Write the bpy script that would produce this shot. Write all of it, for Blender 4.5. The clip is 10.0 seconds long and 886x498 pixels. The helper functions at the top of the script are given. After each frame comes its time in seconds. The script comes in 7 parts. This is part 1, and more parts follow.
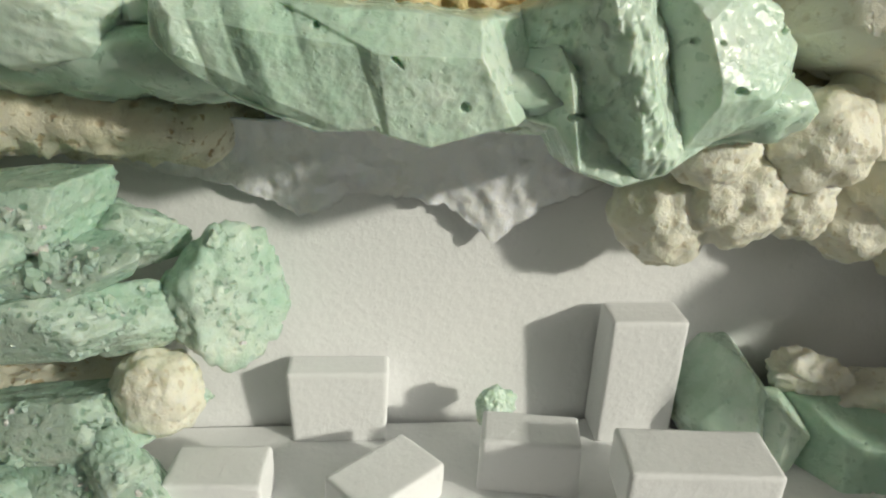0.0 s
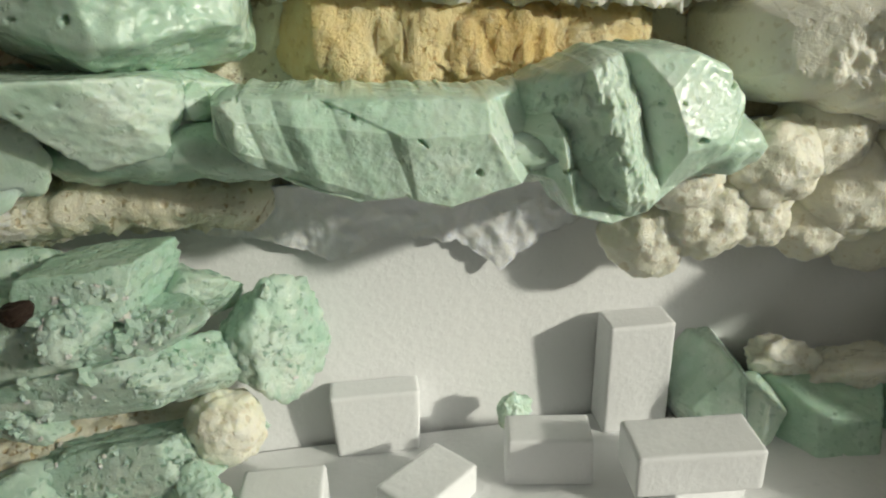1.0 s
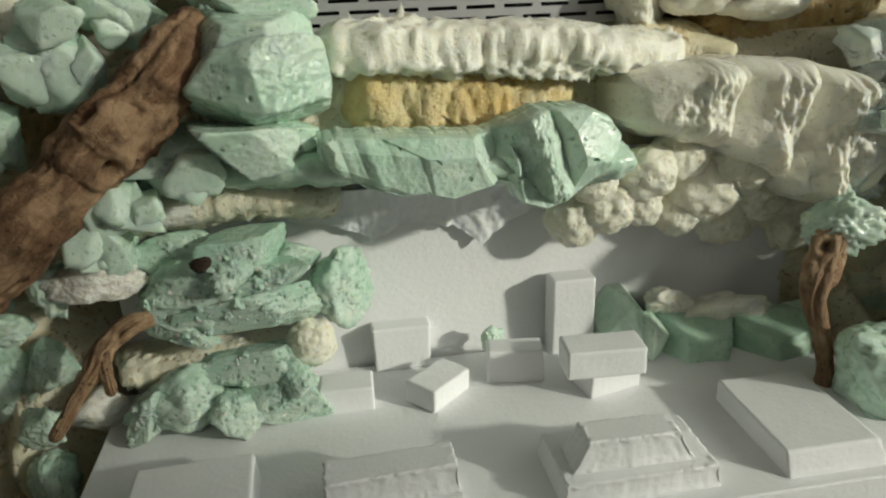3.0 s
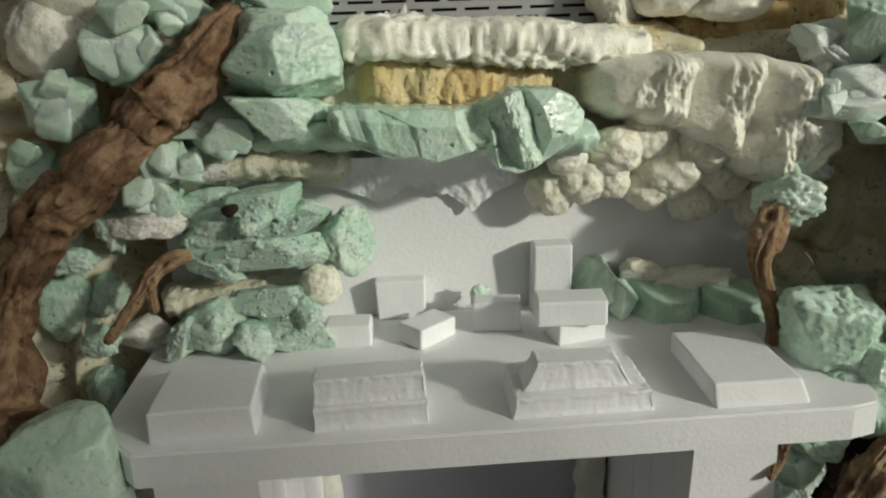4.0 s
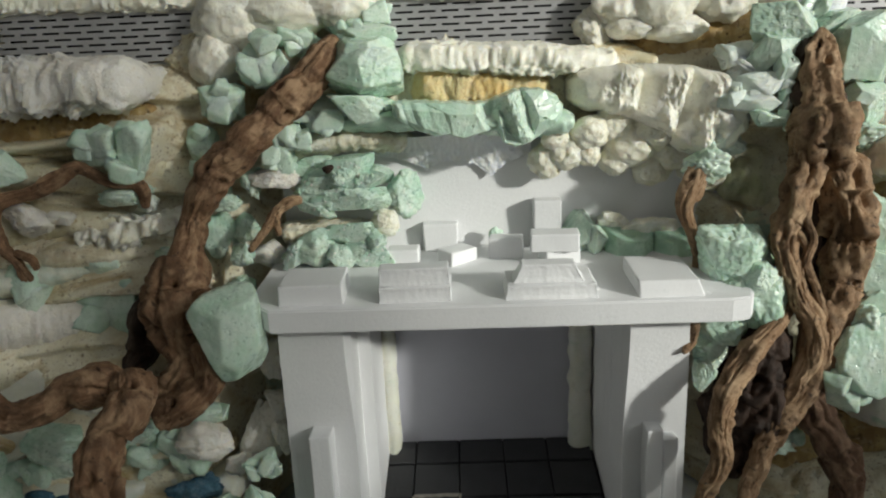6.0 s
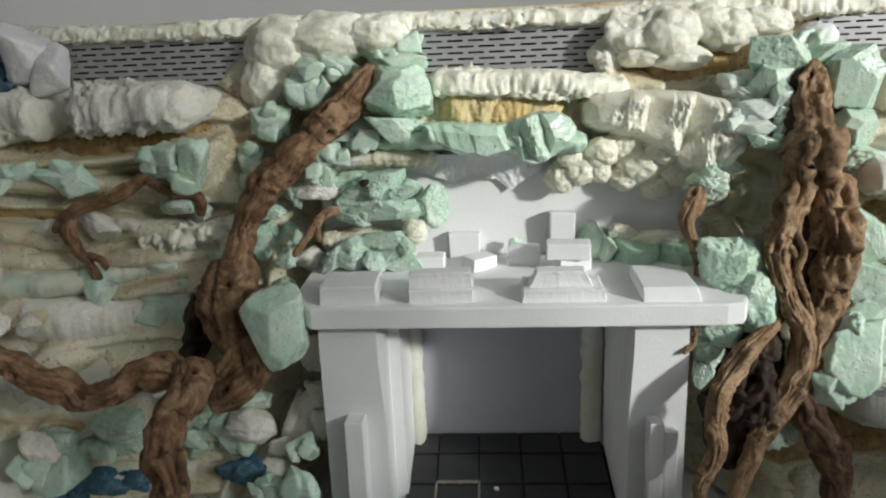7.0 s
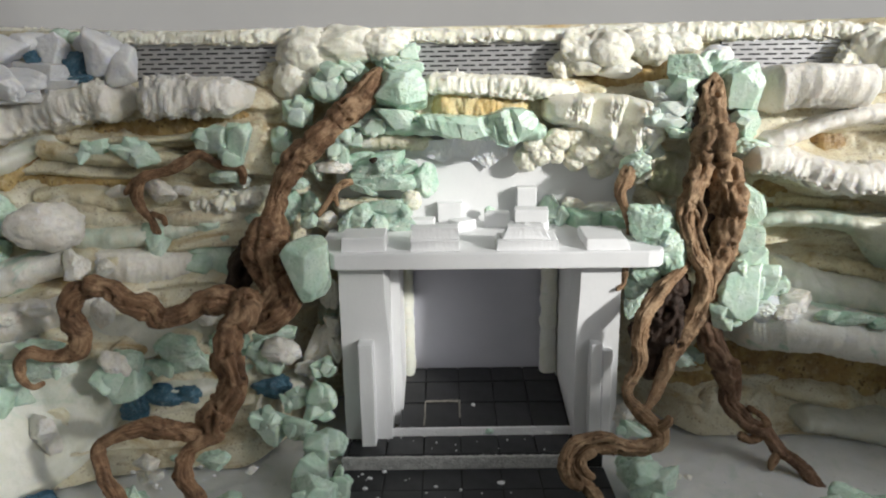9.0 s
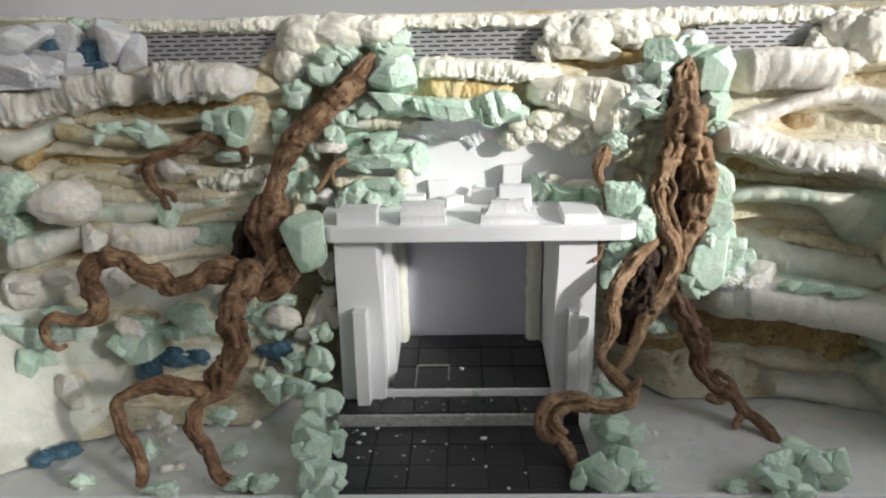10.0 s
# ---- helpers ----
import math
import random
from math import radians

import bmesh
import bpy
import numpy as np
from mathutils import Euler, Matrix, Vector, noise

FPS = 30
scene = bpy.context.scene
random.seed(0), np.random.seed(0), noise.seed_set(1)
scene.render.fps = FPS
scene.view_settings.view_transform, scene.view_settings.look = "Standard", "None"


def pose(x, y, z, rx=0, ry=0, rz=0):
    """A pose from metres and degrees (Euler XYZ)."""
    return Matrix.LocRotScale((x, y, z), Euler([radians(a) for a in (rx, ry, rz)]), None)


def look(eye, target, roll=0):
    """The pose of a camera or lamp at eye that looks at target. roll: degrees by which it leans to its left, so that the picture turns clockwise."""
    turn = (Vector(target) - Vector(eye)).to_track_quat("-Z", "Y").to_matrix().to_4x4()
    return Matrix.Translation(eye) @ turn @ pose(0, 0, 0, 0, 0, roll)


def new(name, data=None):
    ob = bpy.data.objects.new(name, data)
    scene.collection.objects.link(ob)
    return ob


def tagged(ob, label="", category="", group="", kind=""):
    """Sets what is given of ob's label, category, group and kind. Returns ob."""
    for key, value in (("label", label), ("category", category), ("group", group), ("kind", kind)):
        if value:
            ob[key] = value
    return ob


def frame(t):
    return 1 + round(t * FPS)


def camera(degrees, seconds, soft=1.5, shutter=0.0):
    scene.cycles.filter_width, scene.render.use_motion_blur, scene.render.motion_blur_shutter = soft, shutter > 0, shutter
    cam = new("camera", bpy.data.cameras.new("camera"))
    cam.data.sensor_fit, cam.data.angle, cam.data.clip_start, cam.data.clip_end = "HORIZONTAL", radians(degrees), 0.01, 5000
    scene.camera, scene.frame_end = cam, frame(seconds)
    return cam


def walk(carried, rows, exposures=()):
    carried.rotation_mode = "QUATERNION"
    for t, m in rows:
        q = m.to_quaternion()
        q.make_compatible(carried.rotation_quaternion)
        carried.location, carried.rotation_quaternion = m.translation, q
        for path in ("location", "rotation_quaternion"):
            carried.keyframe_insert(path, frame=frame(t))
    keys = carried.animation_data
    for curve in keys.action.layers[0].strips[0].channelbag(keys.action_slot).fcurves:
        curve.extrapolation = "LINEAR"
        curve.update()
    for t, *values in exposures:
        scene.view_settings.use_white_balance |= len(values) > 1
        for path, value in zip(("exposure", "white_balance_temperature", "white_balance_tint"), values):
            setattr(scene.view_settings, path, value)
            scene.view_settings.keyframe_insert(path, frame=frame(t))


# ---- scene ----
cam = camera(66.0, 10.0, 2.1)
PATH = [
    (0, (-0.00711, 0.02244, 0.39533), (0.07972, 0.95877, 0.05512), 1.735),
    (0.5, (-0.01178, 0.01121, 0.40401), (0.08810, 0.94844, 0.06992), -0.669),
    (1, (-0.02061, -0.00045, 0.41680), (0.09351, 0.93098, 0.07124), -2.593),
    (1.5, (-0.03217, -0.02491, 0.42608), (0.09839, 0.90734, 0.08866), -3.065),
    (2, (-0.04097, -0.05854, 0.43689), (0.11396, 0.87416, 0.11122), -2.994),
    (2.5, (-0.05760, -0.09311, 0.44680), (0.11692, 0.83450, 0.11652), -2.749),
    (4, (-0.02160, -0.19845, 0.42041), (0.04403, 0.76195, 0.14964), -2.269),
    (4.5, (-0.01031, -0.24285, 0.41439), (0.03292, 0.71284, 0.12321), -2.036),
    (5, (-0.00646, -0.30093, 0.41095), (-0.00385, 0.65410, 0.11446), -2.576),
    (5.5, (-0.00326, -0.35507, 0.41224), (-0.01639, 0.60709, 0.14008), -2.628),
    (7, (0.00161, -0.45403, 0.43183), (-0.06371, 0.51554, 0.19589), -2.312),
    (7.5, (-0.01822, -0.49217, 0.43516), (-0.08057, 0.47758, 0.19916), -1.865),
    (8, (-0.02740, -0.53936, 0.43341), (-0.05405, 0.42963, 0.18774), -1.287),
    (8.5, (-0.02474, -0.59132, 0.42681), (-0.04520, 0.37699, 0.17788), -1.118),
    (9, (-0.02502, -0.64235, 0.42443), (-0.03169, 0.33159, 0.19772), -0.931),
    (9.5, (-0.01787, -0.67421, 0.43067), (-0.01878, 0.29649, 0.19036), -0.869),
    (10, (0.00755, -0.70044, 0.43377), (-0.02055, 0.26513, 0.17517), -1.253),
]
EXPOSURES = [(0.0, -0.95, 6800, 3), (2.5, -1.08, 6700, -1), (4.0, -1.15, 6600, 2), (4.5, -0.97, 6550, 3), (5.5, -0.90, 6420, 4), (7.5, -0.67, 6150, 6), (8.5, -0.50, 6230, 8), (10.0, -0.28, 6210, 10)]
walk(cam, [(t, look(eye, target, roll)) for t, eye, target, roll in PATH], EXPOSURES)

# ---- light ----
world = bpy.data.worlds.new("sky")
scene.world = world
world.use_nodes = True
wn = world.node_tree.nodes
sky = wn.new("ShaderNodeTexSky")
sky.sky_type, sky.sun_disc = "NISHITA", False
SUN = Vector((1.40, -1.0, 0.52)).normalized()
sky.sun_elevation = math.asin(SUN.z)
sky.sun_rotation = math.atan2(SUN.x, SUN.y)
world.node_tree.links.new(sky.outputs[0], wn["Background"].inputs[0])
wn["Background"].inputs[1].default_value = 0.10

sun = new("sun", bpy.data.lights.new("sun", "SUN"))
sun.data.energy, sun.data.angle, sun.data.color = 5.0, radians(3.2), (1.0, 0.955, 0.88)
sun.matrix_world = look(SUN * 3, (0, 0, 0))

# the window wall, 1.9 m from the model, a little turned from the right
AWAY = Vector((math.cos(radians(-15)), math.sin(radians(-15)), 0))
ALONG = Vector((-AWAY.y, AWAY.x, 0))
SILL, HEAD, JAMB_A, JAMB_B = 0.69, 1.85, -1.46, 0.60
window_glow = new("window_light", bpy.data.lights.new("window_light", "AREA"))
window_glow.data.shape = "RECTANGLE"
window_glow.data.size, window_glow.data.size_y = 1.95, 1.08
window_glow.data.energy, window_glow.data.color = 20.0, (1.0, 0.98, 0.95)
window_glow.matrix_world = look(AWAY * 1.86 + ALONG * -0.42 + Vector((0, 0, 1.275)), ALONG * -0.42 + Vector((0, 0, 1.10)))


# ---- materials ----
class Nodes:
    """A short way to build a node material."""

    def __init__(self, name):
        self.mat = bpy.data.materials.new(name)
        self.mat.use_nodes = True
        self.tree = self.mat.node_tree
        self.bsdf = self.tree.nodes["Principled BSDF"]
        self.where = self.tree.nodes.new("ShaderNodeTexCoord")
        self.at = self.where.outputs["Object"]

    def link(self, a, b):
        self.tree.links.new(a, b)

    def stretch(self, source, scale):
        n = self.tree.nodes.new("ShaderNodeMapping")
        n.inputs["Scale"].default_value = scale
        self.link(source, n.inputs["Vector"])
        return n.outputs[0]

    def noise(self, scale, detail=4.0, rough=0.55, at=None, distort=0.0):
        n = self.tree.nodes.new("ShaderNodeTexNoise")
        n.inputs["Scale"].default_value, n.inputs["Detail"].default_value = scale, detail
        n.inputs["Roughness"].default_value, n.inputs["Distortion"].default_value = rough, distort
        self.link(at or self.at, n.inputs["Vector"])
        return n.outputs["Fac"]

    def cells(self, scale, feature="F1", at=None):
        n = self.tree.nodes.new("ShaderNodeTexVoronoi")
        n.feature = feature
        n.inputs["Scale"].default_value = scale
        self.link(at or self.at, n.inputs["Vector"])
        return n.outputs["Distance"]

    def ramp(self, fac, *stops):
        n = self.tree.nodes.new("ShaderNodeValToRGB")
        e = n.color_ramp.elements
        while len(e) < len(stops):
            e.new(0.5)
        for el, (place, c) in zip(e, stops):
            el.position, el.color = place, (*c, 1) if len(c) == 3 else c
        self.link(fac, n.inputs[0])
        return n.outputs[0]

    def grey(self, fac, a, b):
        return self.ramp(fac, (a, (0, 0, 0)), (b, (1, 1, 1)))

    def mix(self, fac, a, b, mode="MIX"):
        n = self.tree.nodes.new("ShaderNodeMix")
        n.data_type, n.blend_type = "RGBA", mode
        for value, socket in ((fac, n.inputs["Factor"]), (a, n.inputs["A"]), (b, n.inputs["B"])):
            pick = [i for i in n.inputs if i.name == socket.name and i.type in (("VALUE",) if socket.name == "Factor" else ("RGBA",))][0]
            if isinstance(value, (int, float)):
                pick.default_value = value
            elif isinstance(value, tuple):
                pick.default_value = (*value, 1)
            else:
                self.link(value, pick)
        return [o for o in n.outputs if o.type == "RGBA"][0]

    def random(self):
        return self.tree.nodes.new("ShaderNodeObjectInfo").outputs["Random"]

    def bump(self, height, strength, distance, below=None):
        n = self.tree.nodes.new("ShaderNodeBump")
        n.inputs["Strength"].default_value, n.inputs["Distance"].default_value = strength, distance
        self.link(height, n.inputs["Height"])
        if below is not None:
            self.link(below, n.inputs["Normal"])
        return n.outputs[0]

    def done(self, colour, rough, normal=None, metal=0.0, specular=0.5):
        if isinstance(colour, tuple):
            self.bsdf.inputs["Base Color"].default_value = (*colour, 1)
        else:
            self.link(colour, self.bsdf.inputs["Base Color"])
        if isinstance(rough, float):
            self.bsdf.inputs["Roughness"].default_value = rough
        else:
            self.link(rough, self.bsdf.inputs["Roughness"])
        if normal is not None:
            self.link(normal, self.bsdf.inputs["Normal"])
        self.bsdf.inputs["Metallic"].default_value = metal
        self.bsdf.inputs["Specular IOR Level"].default_value = specular
        return self.mat


def foam_material(name, base, pale, pore, gloss=0.42, pores=0.5, relief=0.6, patch=None, patch_at=(0.52, 0.66), pore_scale=420, banded=False, pit_scale=170, net=0):
    """Sprayed or cut foam: two tones, pores, fine skin relief, and an optional painted patch colour."""
    n = Nodes(name)
    c = n.mix(n.grey(n.noise(30, 6, 0.6), 0.38, 0.66), base, pale)
    if patch:
        along = n.stretch(n.at, (0.6, 1.0, 1.2)) if banded else n.at
        c = n.mix(n.grey(n.noise(20, 7, 0.65, at=along, distort=0.8), *patch_at), c, patch)
    c = n.mix(n.mix(0.35, (0, 0, 0), n.grey(n.noise(170, 4, 0.6), 0.52, 0.72)), c, n.mix(0.5, pale, (0.85, 0.85, 0.82)))
    spot = n.grey(n.noise(pore_scale, 2, 0.4), 0.60, 0.68)
    few = n.grey(n.noise(60, 3), 0.38, 0.54)
    holes = n.mix(1.0, spot, few, "MULTIPLY")
    pit = n.ramp(n.cells(pit_scale), (0.10, (1, 1, 1)), (0.24, (0, 0, 0)))
    pit = n.mix(1.0, pit, n.grey(n.noise(34, 4, 0.6), 0.46, 0.58), "MULTIPLY")
    holes = n.mix(1.0, holes, pit, "LIGHTEN")
    c = n.mix(n.mix(pores, (0, 0, 0), holes), c, pore)
    c = n.mix(0.12, c, n.ramp(n.random(), (0.0, base), (1.0, pale)), "MIX")
    rough = n.ramp(n.noise(110, 5), (0.3, (gloss - 0.14,) * 3), (0.75, (gloss + 0.2,) * 3))
    b = n.bump(n.noise(95, 6, 0.62, distort=0.4), min(1.0, relief * 1.1), 0.0024)
    if net:
        b = n.bump(n.cells(net, "SMOOTH_F1"), -0.9, 0.0050, b)
    b = n.bump(n.noise(230, 5, 0.7, distort=1.2), min(1.0, relief * 0.9), 0.0014, b)
    b = n.bump(n.noise(520, 4, 0.65), min(1.0, relief * 0.7), 0.0008, b)
    b = n.bump(n.noise(1500, 2, 0.6), 0.25, 0.0003, b)
    inv = n.tree.nodes.new("ShaderNodeInvert")
    n.link(holes, inv.inputs["Color"])
    b = n.bump(inv.outputs[0], 0.8 * pores, 0.0014, b)
    n.bsdf.inputs["Subsurface Weight"].default_value = 0.55
    n.bsdf.inputs["Subsurface Radius"].default_value = (1.0, 0.9, 0.7)
    n.bsdf.inputs["Subsurface Scale"].default_value = 0.0032
    return n.done(c, rough, b, specular=0.5)


MAT = {}
MAT["mint"] = foam_material("mint_paint_foam", (0.50, 0.69, 0.55), (0.68, 0.78, 0.69), (0.12, 0.30, 0.18), 0.26, 0.34, 0.10)
MAT["mint_wet"] = foam_material("mint_gloss_foam", (0.43, 0.64, 0.49), (0.55, 0.73, 0.59), (0.06, 0.22, 0.11), 0.24, 0.3, 0.2)
MAT["crumbled"] = foam_material("mint_crumbled_foam", (0.41, 0.61, 0.48), (0.62, 0.73, 0.64), (0.10, 0.26, 0.15), 0.26, 0.6, 0.45, (0.68, 0.73, 0.64))
MAT["pale"] = foam_material("pale_mint_foam", (0.62, 0.73, 0.66), (0.76, 0.78, 0.74), (0.30, 0.48, 0.36), 0.34, 0.3, 0.4)
MAT["cream"] = foam_material("cream_foam", (0.72, 0.66, 0.46), (0.80, 0.77, 0.62), (0.40, 0.27, 0.10), 0.36, 0.8, 0.62, (0.57, 0.43, 0.19), (0.52, 0.72), pit_scale=140)
MAT["popcorn"] = foam_material("cream_popcorn_foam", (0.84, 0.82, 0.66), (0.88, 0.86, 0.75), (0.50, 0.38, 0.18), 0.36, 0.4, 0.5)
MAT["bubbly"] = foam_material("pitted_cream_foam", (0.76, 0.72, 0.55), (0.83, 0.80, 0.67), (0.46, 0.33, 0.14), 0.36, 0.8, 0.6, net=130)
MAT["bulb"] = foam_material("cream_bulb_foam", (0.81, 0.79, 0.68), (0.86, 0.85, 0.77), (0.50, 0.38, 0.18), 0.36, 0.4, 0.6)
MAT["white"] = foam_material("white_foam_skin", (0.81, 0.775, 0.70), (0.87, 0.85, 0.80), (0.60, 0.52, 0.38), 0.34, 0.4, 0.7)
MAT["chunk"] = foam_material("white_foam_chunk", (0.76, 0.77, 0.80), (0.82, 0.82, 0.83), (0.55, 0.55, 0.55), 0.45, 0.2, 0.3)
MAT["brown"] = foam_material("aged_brown_foam", (0.42, 0.28, 0.10), (0.60, 0.47, 0.22), (0.13, 0.07, 0.03), 0.42, 1.0, 0.7, (0.27, 0.16, 0.06), (0.46, 0.64), 200, pit_scale=90, net=70)
MAT["amber"] = foam_material("amber_cut_foam", (0.78, 0.56, 0.22), (0.84, 0.72, 0.42), (0.55, 0.33, 0.11), 0.5, 0.6, 1.0, (0.84, 0.78, 0.60))
MAT["cream_green"] = foam_material("cream_foam_with_mint", (0.70, 0.66, 0.48), (0.78, 0.75, 0.60), (0.34, 0.26, 0.10), 0.36, 0.7, 0.6, (0.46, 0.60, 0.50), (0.46, 0.57), net=75)
MAT["wall"] = foam_material("stained_foam_wall", (0.69, 0.64, 0.47), (0.79, 0.76, 0.63), (0.22, 0.13, 0.05), 0.38, 0.7, 0.45, (0.43, 0.29, 0.11), (0.50, 0.68), banded=True, pit_scale=110, net=60)
MAT["white_green"] = foam_material("white_foam_with_mint", (0.76, 0.75, 0.68), (0.82, 0.81, 0.77), (0.40, 0.42, 0.30), 0.38, 0.4, 0.5, (0.42, 0.60, 0.48), (0.54, 0.62))
MAT["greenish"] = foam_material("olive_cream_foam", (0.58, 0.57, 0.38), (0.72, 0.70, 0.56), (0.25, 0.2, 0.08), 0.36, 0.5, 0.4, (0.46, 0.48, 0.27))
MAT["terrace"] = foam_material("pale_smooth_foam", (0.66, 0.67, 0.58), (0.74, 0.74, 0.68), (0.50, 0.48, 0.36), 0.36, 0.2, 0.15, (0.52, 0.60, 0.50), (0.56, 0.72))
MAT["mint_wash"] = foam_material("mint_washed_foam", (0.66, 0.67, 0.55), (0.74, 0.75, 0.66), (0.42, 0.42, 0.28), 0.36, 0.3, 0.25, (0.50, 0.63, 0.54), (0.44, 0.62))
MAT["cobble"] = foam_material("cobbled_cream_foam", (0.64, 0.56, 0.36), (0.75, 0.69, 0.51), (0.32, 0.20, 0.07), 0.38, 0.8, 0.5, (0.48, 0.34, 0.14), (0.52, 0.70), pit_scale=110)
MAT["skin"] = foam_material("cream_white_foam_skin", (0.86, 0.84, 0.72), (0.90, 0.89, 0.80), (0.50, 0.42, 0.25), 0.34, 0.35, 0.4)
MAT["blue"] = foam_material("blue_painted_foam", (0.04, 0.12, 0.19), (0.09, 0.20, 0.28), (0.02, 0.06, 0.10), 0.45, 0.6, 1.0, (0.55, 0.60, 0.60), (0.60, 0.70))


def eps_material():
    """Expanded polystyrene: white, with the outlines of its beads."""
    n = Nodes("white_polystyrene")
    bead = n.cells(330)
    c = n.mix(n.grey(n.noise(14, 4), 0.35, 0.7), (0.83, 0.835, 0.845), (0.88, 0.88, 0.885))
    c = n.mix(n.mix(0.35, (0, 0, 0), n.grey(n.noise(300, 2), 0.62, 0.75)), c, (0.74, 0.75, 0.76))
    b = n.bump(bead, 0.14, 0.0008)
    b = n.bump(n.noise(800, 4, 0.65), 0.4, 0.0005, b)
    b = n.bump(n.grey(n.noise(170, 2, 0.4), 0.68, 0.73), -0.5, 0.0012, b)
    b = n.bump(n.noise(40, 3), 0.15, 0.0016, b)
    return n.done(c, 0.62, b, specular=0.35)


def n_mix(a, b, k):
    return tuple(p + (q - p) * k for p, q in zip(a, b))


def wood_material(name, dark, mid, light):
    n = Nodes(name)
    uv = n.where.outputs["UV"]
    grain = n.noise(3.0, 6, 0.6, n.stretch(uv, (2.2, 1.0, 1.0)), 1.6)
    fine = n.noise(11.0, 5, 0.6, n.stretch(uv, (3.6, 1.0, 1.0)), 1.0)
    c = n.ramp(grain, (0.22, n_mix(dark, mid, 0.65)), (0.46, mid), (0.78, n_mix(mid, light, 0.75)))
    c = n.mix(n.mix(0.75, (0, 0, 0), n.grey(n.noise(46, 6, 0.7, distort=0.6), 0.46, 0.64)), c, n_mix(dark, mid, 0.30))
    c = n.mix(n.mix(0.8, (0, 0, 0), n.grey(n.noise(190, 3, 0.5), 0.62, 0.70)), c, dark)
    c = n.mix(n.mix(0.45, (0, 0, 0), n.grey(fine, 0.58, 0.70)), c, dark)
    c = n.mix(n.mix(0.7, (0, 0, 0), n.grey(n.noise(52, 5, 0.6, distort=0.5), 0.50, 0.66)), c, light)
    b = n.bump(grain, 0.20, 0.0020)
    b = n.bump(fine, 0.35, 0.0010, b)
    b = n.bump(n.noise(420, 4), 0.4, 0.0007, b)
    b = n.bump(n.noise(170, 5, 0.7, distort=0.8), 0.8, 0.0026, b)
    return n.done(c, 0.62, b, specular=0.35)


MAT["eps"] = eps_material()
MAT["wood"] = wood_material("brown_driftwood", (0.022, 0.010, 0.005), (0.215, 0.118, 0.063), (0.50, 0.335, 0.200))
MAT["wood_grey"] = wood_material("tan_driftwood", (0.018, 0.010, 0.006), (0.300, 0.182, 0.098), (0.60, 0.425, 0.262))
MAT["wood_red"] = wood_material("reddish_driftwood", (0.030, 0.015, 0.009), (0.200, 0.112, 0.068), (0.40, 0.260, 0.170))
# near-black: shade in the trunks' hollows put into the colour; also real bark
MAT["wood_shade_and_bark"] = wood_material("hollow_shade_and_bark", (0.012, 0.007, 0.005), (0.036, 0.020, 0.013), (0.075, 0.042, 0.026))


def tile_material():
    n = Nodes("slate_tile")
    c = n.ramp(n.noise(30, 6, 0.6), (0.3, (0.020, 0.021, 0.023)), (0.7, (0.042, 0.043, 0.046)))
    c = n.mix(n.mix(0.5, (0, 0, 0), n.grey(n.noise(75, 6, 0.7, distort=1.0), 0.66, 0.80)), c, (0.24, 0.22, 0.19))
    c = n.mix(0.35, c, n.ramp(n.random(), (0.0, (0.018, 0.019, 0.021)), (1.0, (0.050, 0.051, 0.054))))
    b = n.bump(n.noise(220, 5, 0.6), 0.35, 0.0008)
    return n.done(c, n.ramp(n.noise(50, 4), (0.3, (0.42,) * 3), (0.7, (0.62,) * 3)), b)


def plain_material(name, a, b, rough, scale, relief=0.2, metal=0.0):
    n = Nodes(name)
    c = n.ramp(n.noise(scale, 5), (0.3, a), (0.7, b))
    return n.done(c, rough, n.bump(n.noise(scale * 14, 4), relief, 0.0008), metal)


MAT["tile"] = tile_material()
MAT["grout"] = plain_material("rough_white_edge", (0.42, 0.42, 0.41), (0.62, 0.62, 0.60), 0.8, 120, 0.8)
MAT["smear"] = plain_material("pale_mortar", (0.16, 0.15, 0.13), (0.34, 0.32, 0.28), 0.85, 150, 0.6)
MAT["bed"] = plain_material("dark_tile_bed", (0.010, 0.010, 0.011), (0.022, 0.022, 0.022), 0.9, 60)
MAT["metal"] = plain_material("brushed_aluminium", (0.47, 0.47, 0.48), (0.56, 0.56, 0.57), 0.42, 40, 0.1, 0.55)
# near-black, the colour of the shade behind the vent slots
MAT["vent_shade"] = plain_material("vent_shade_black", (0.02, 0.02, 0.022), (0.035, 0.035, 0.037), 0.9, 20)
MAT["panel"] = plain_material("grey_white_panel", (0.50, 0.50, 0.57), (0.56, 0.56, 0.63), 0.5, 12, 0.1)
MAT["base"] = foam_material("white_base_board", (0.75, 0.76, 0.74), (0.82, 0.82, 0.81), (0.55, 0.62, 0.55), 0.40, 0.2, 0.12, (0.60, 0.68, 0.61), (0.58, 0.74))
MAT["room"] = plain_material("grey_room_wall", (0.33, 0.33, 0.335), (0.38, 0.38, 0.385), 0.8, 2)
MAT["room_pale"] = plain_material("pale_room_wall", (0.66, 0.66, 0.65), (0.72, 0.72, 0.71), 0.8, 2)
MAT["ceiling"] = plain_material("white_ceiling", (0.78, 0.78, 0.77), (0.82, 0.82, 0.81), 0.8, 2)
MAT["table"] = plain_material("pale_table", (0.60, 0.58, 0.54), (0.68, 0.66, 0.62), 0.5, 6)


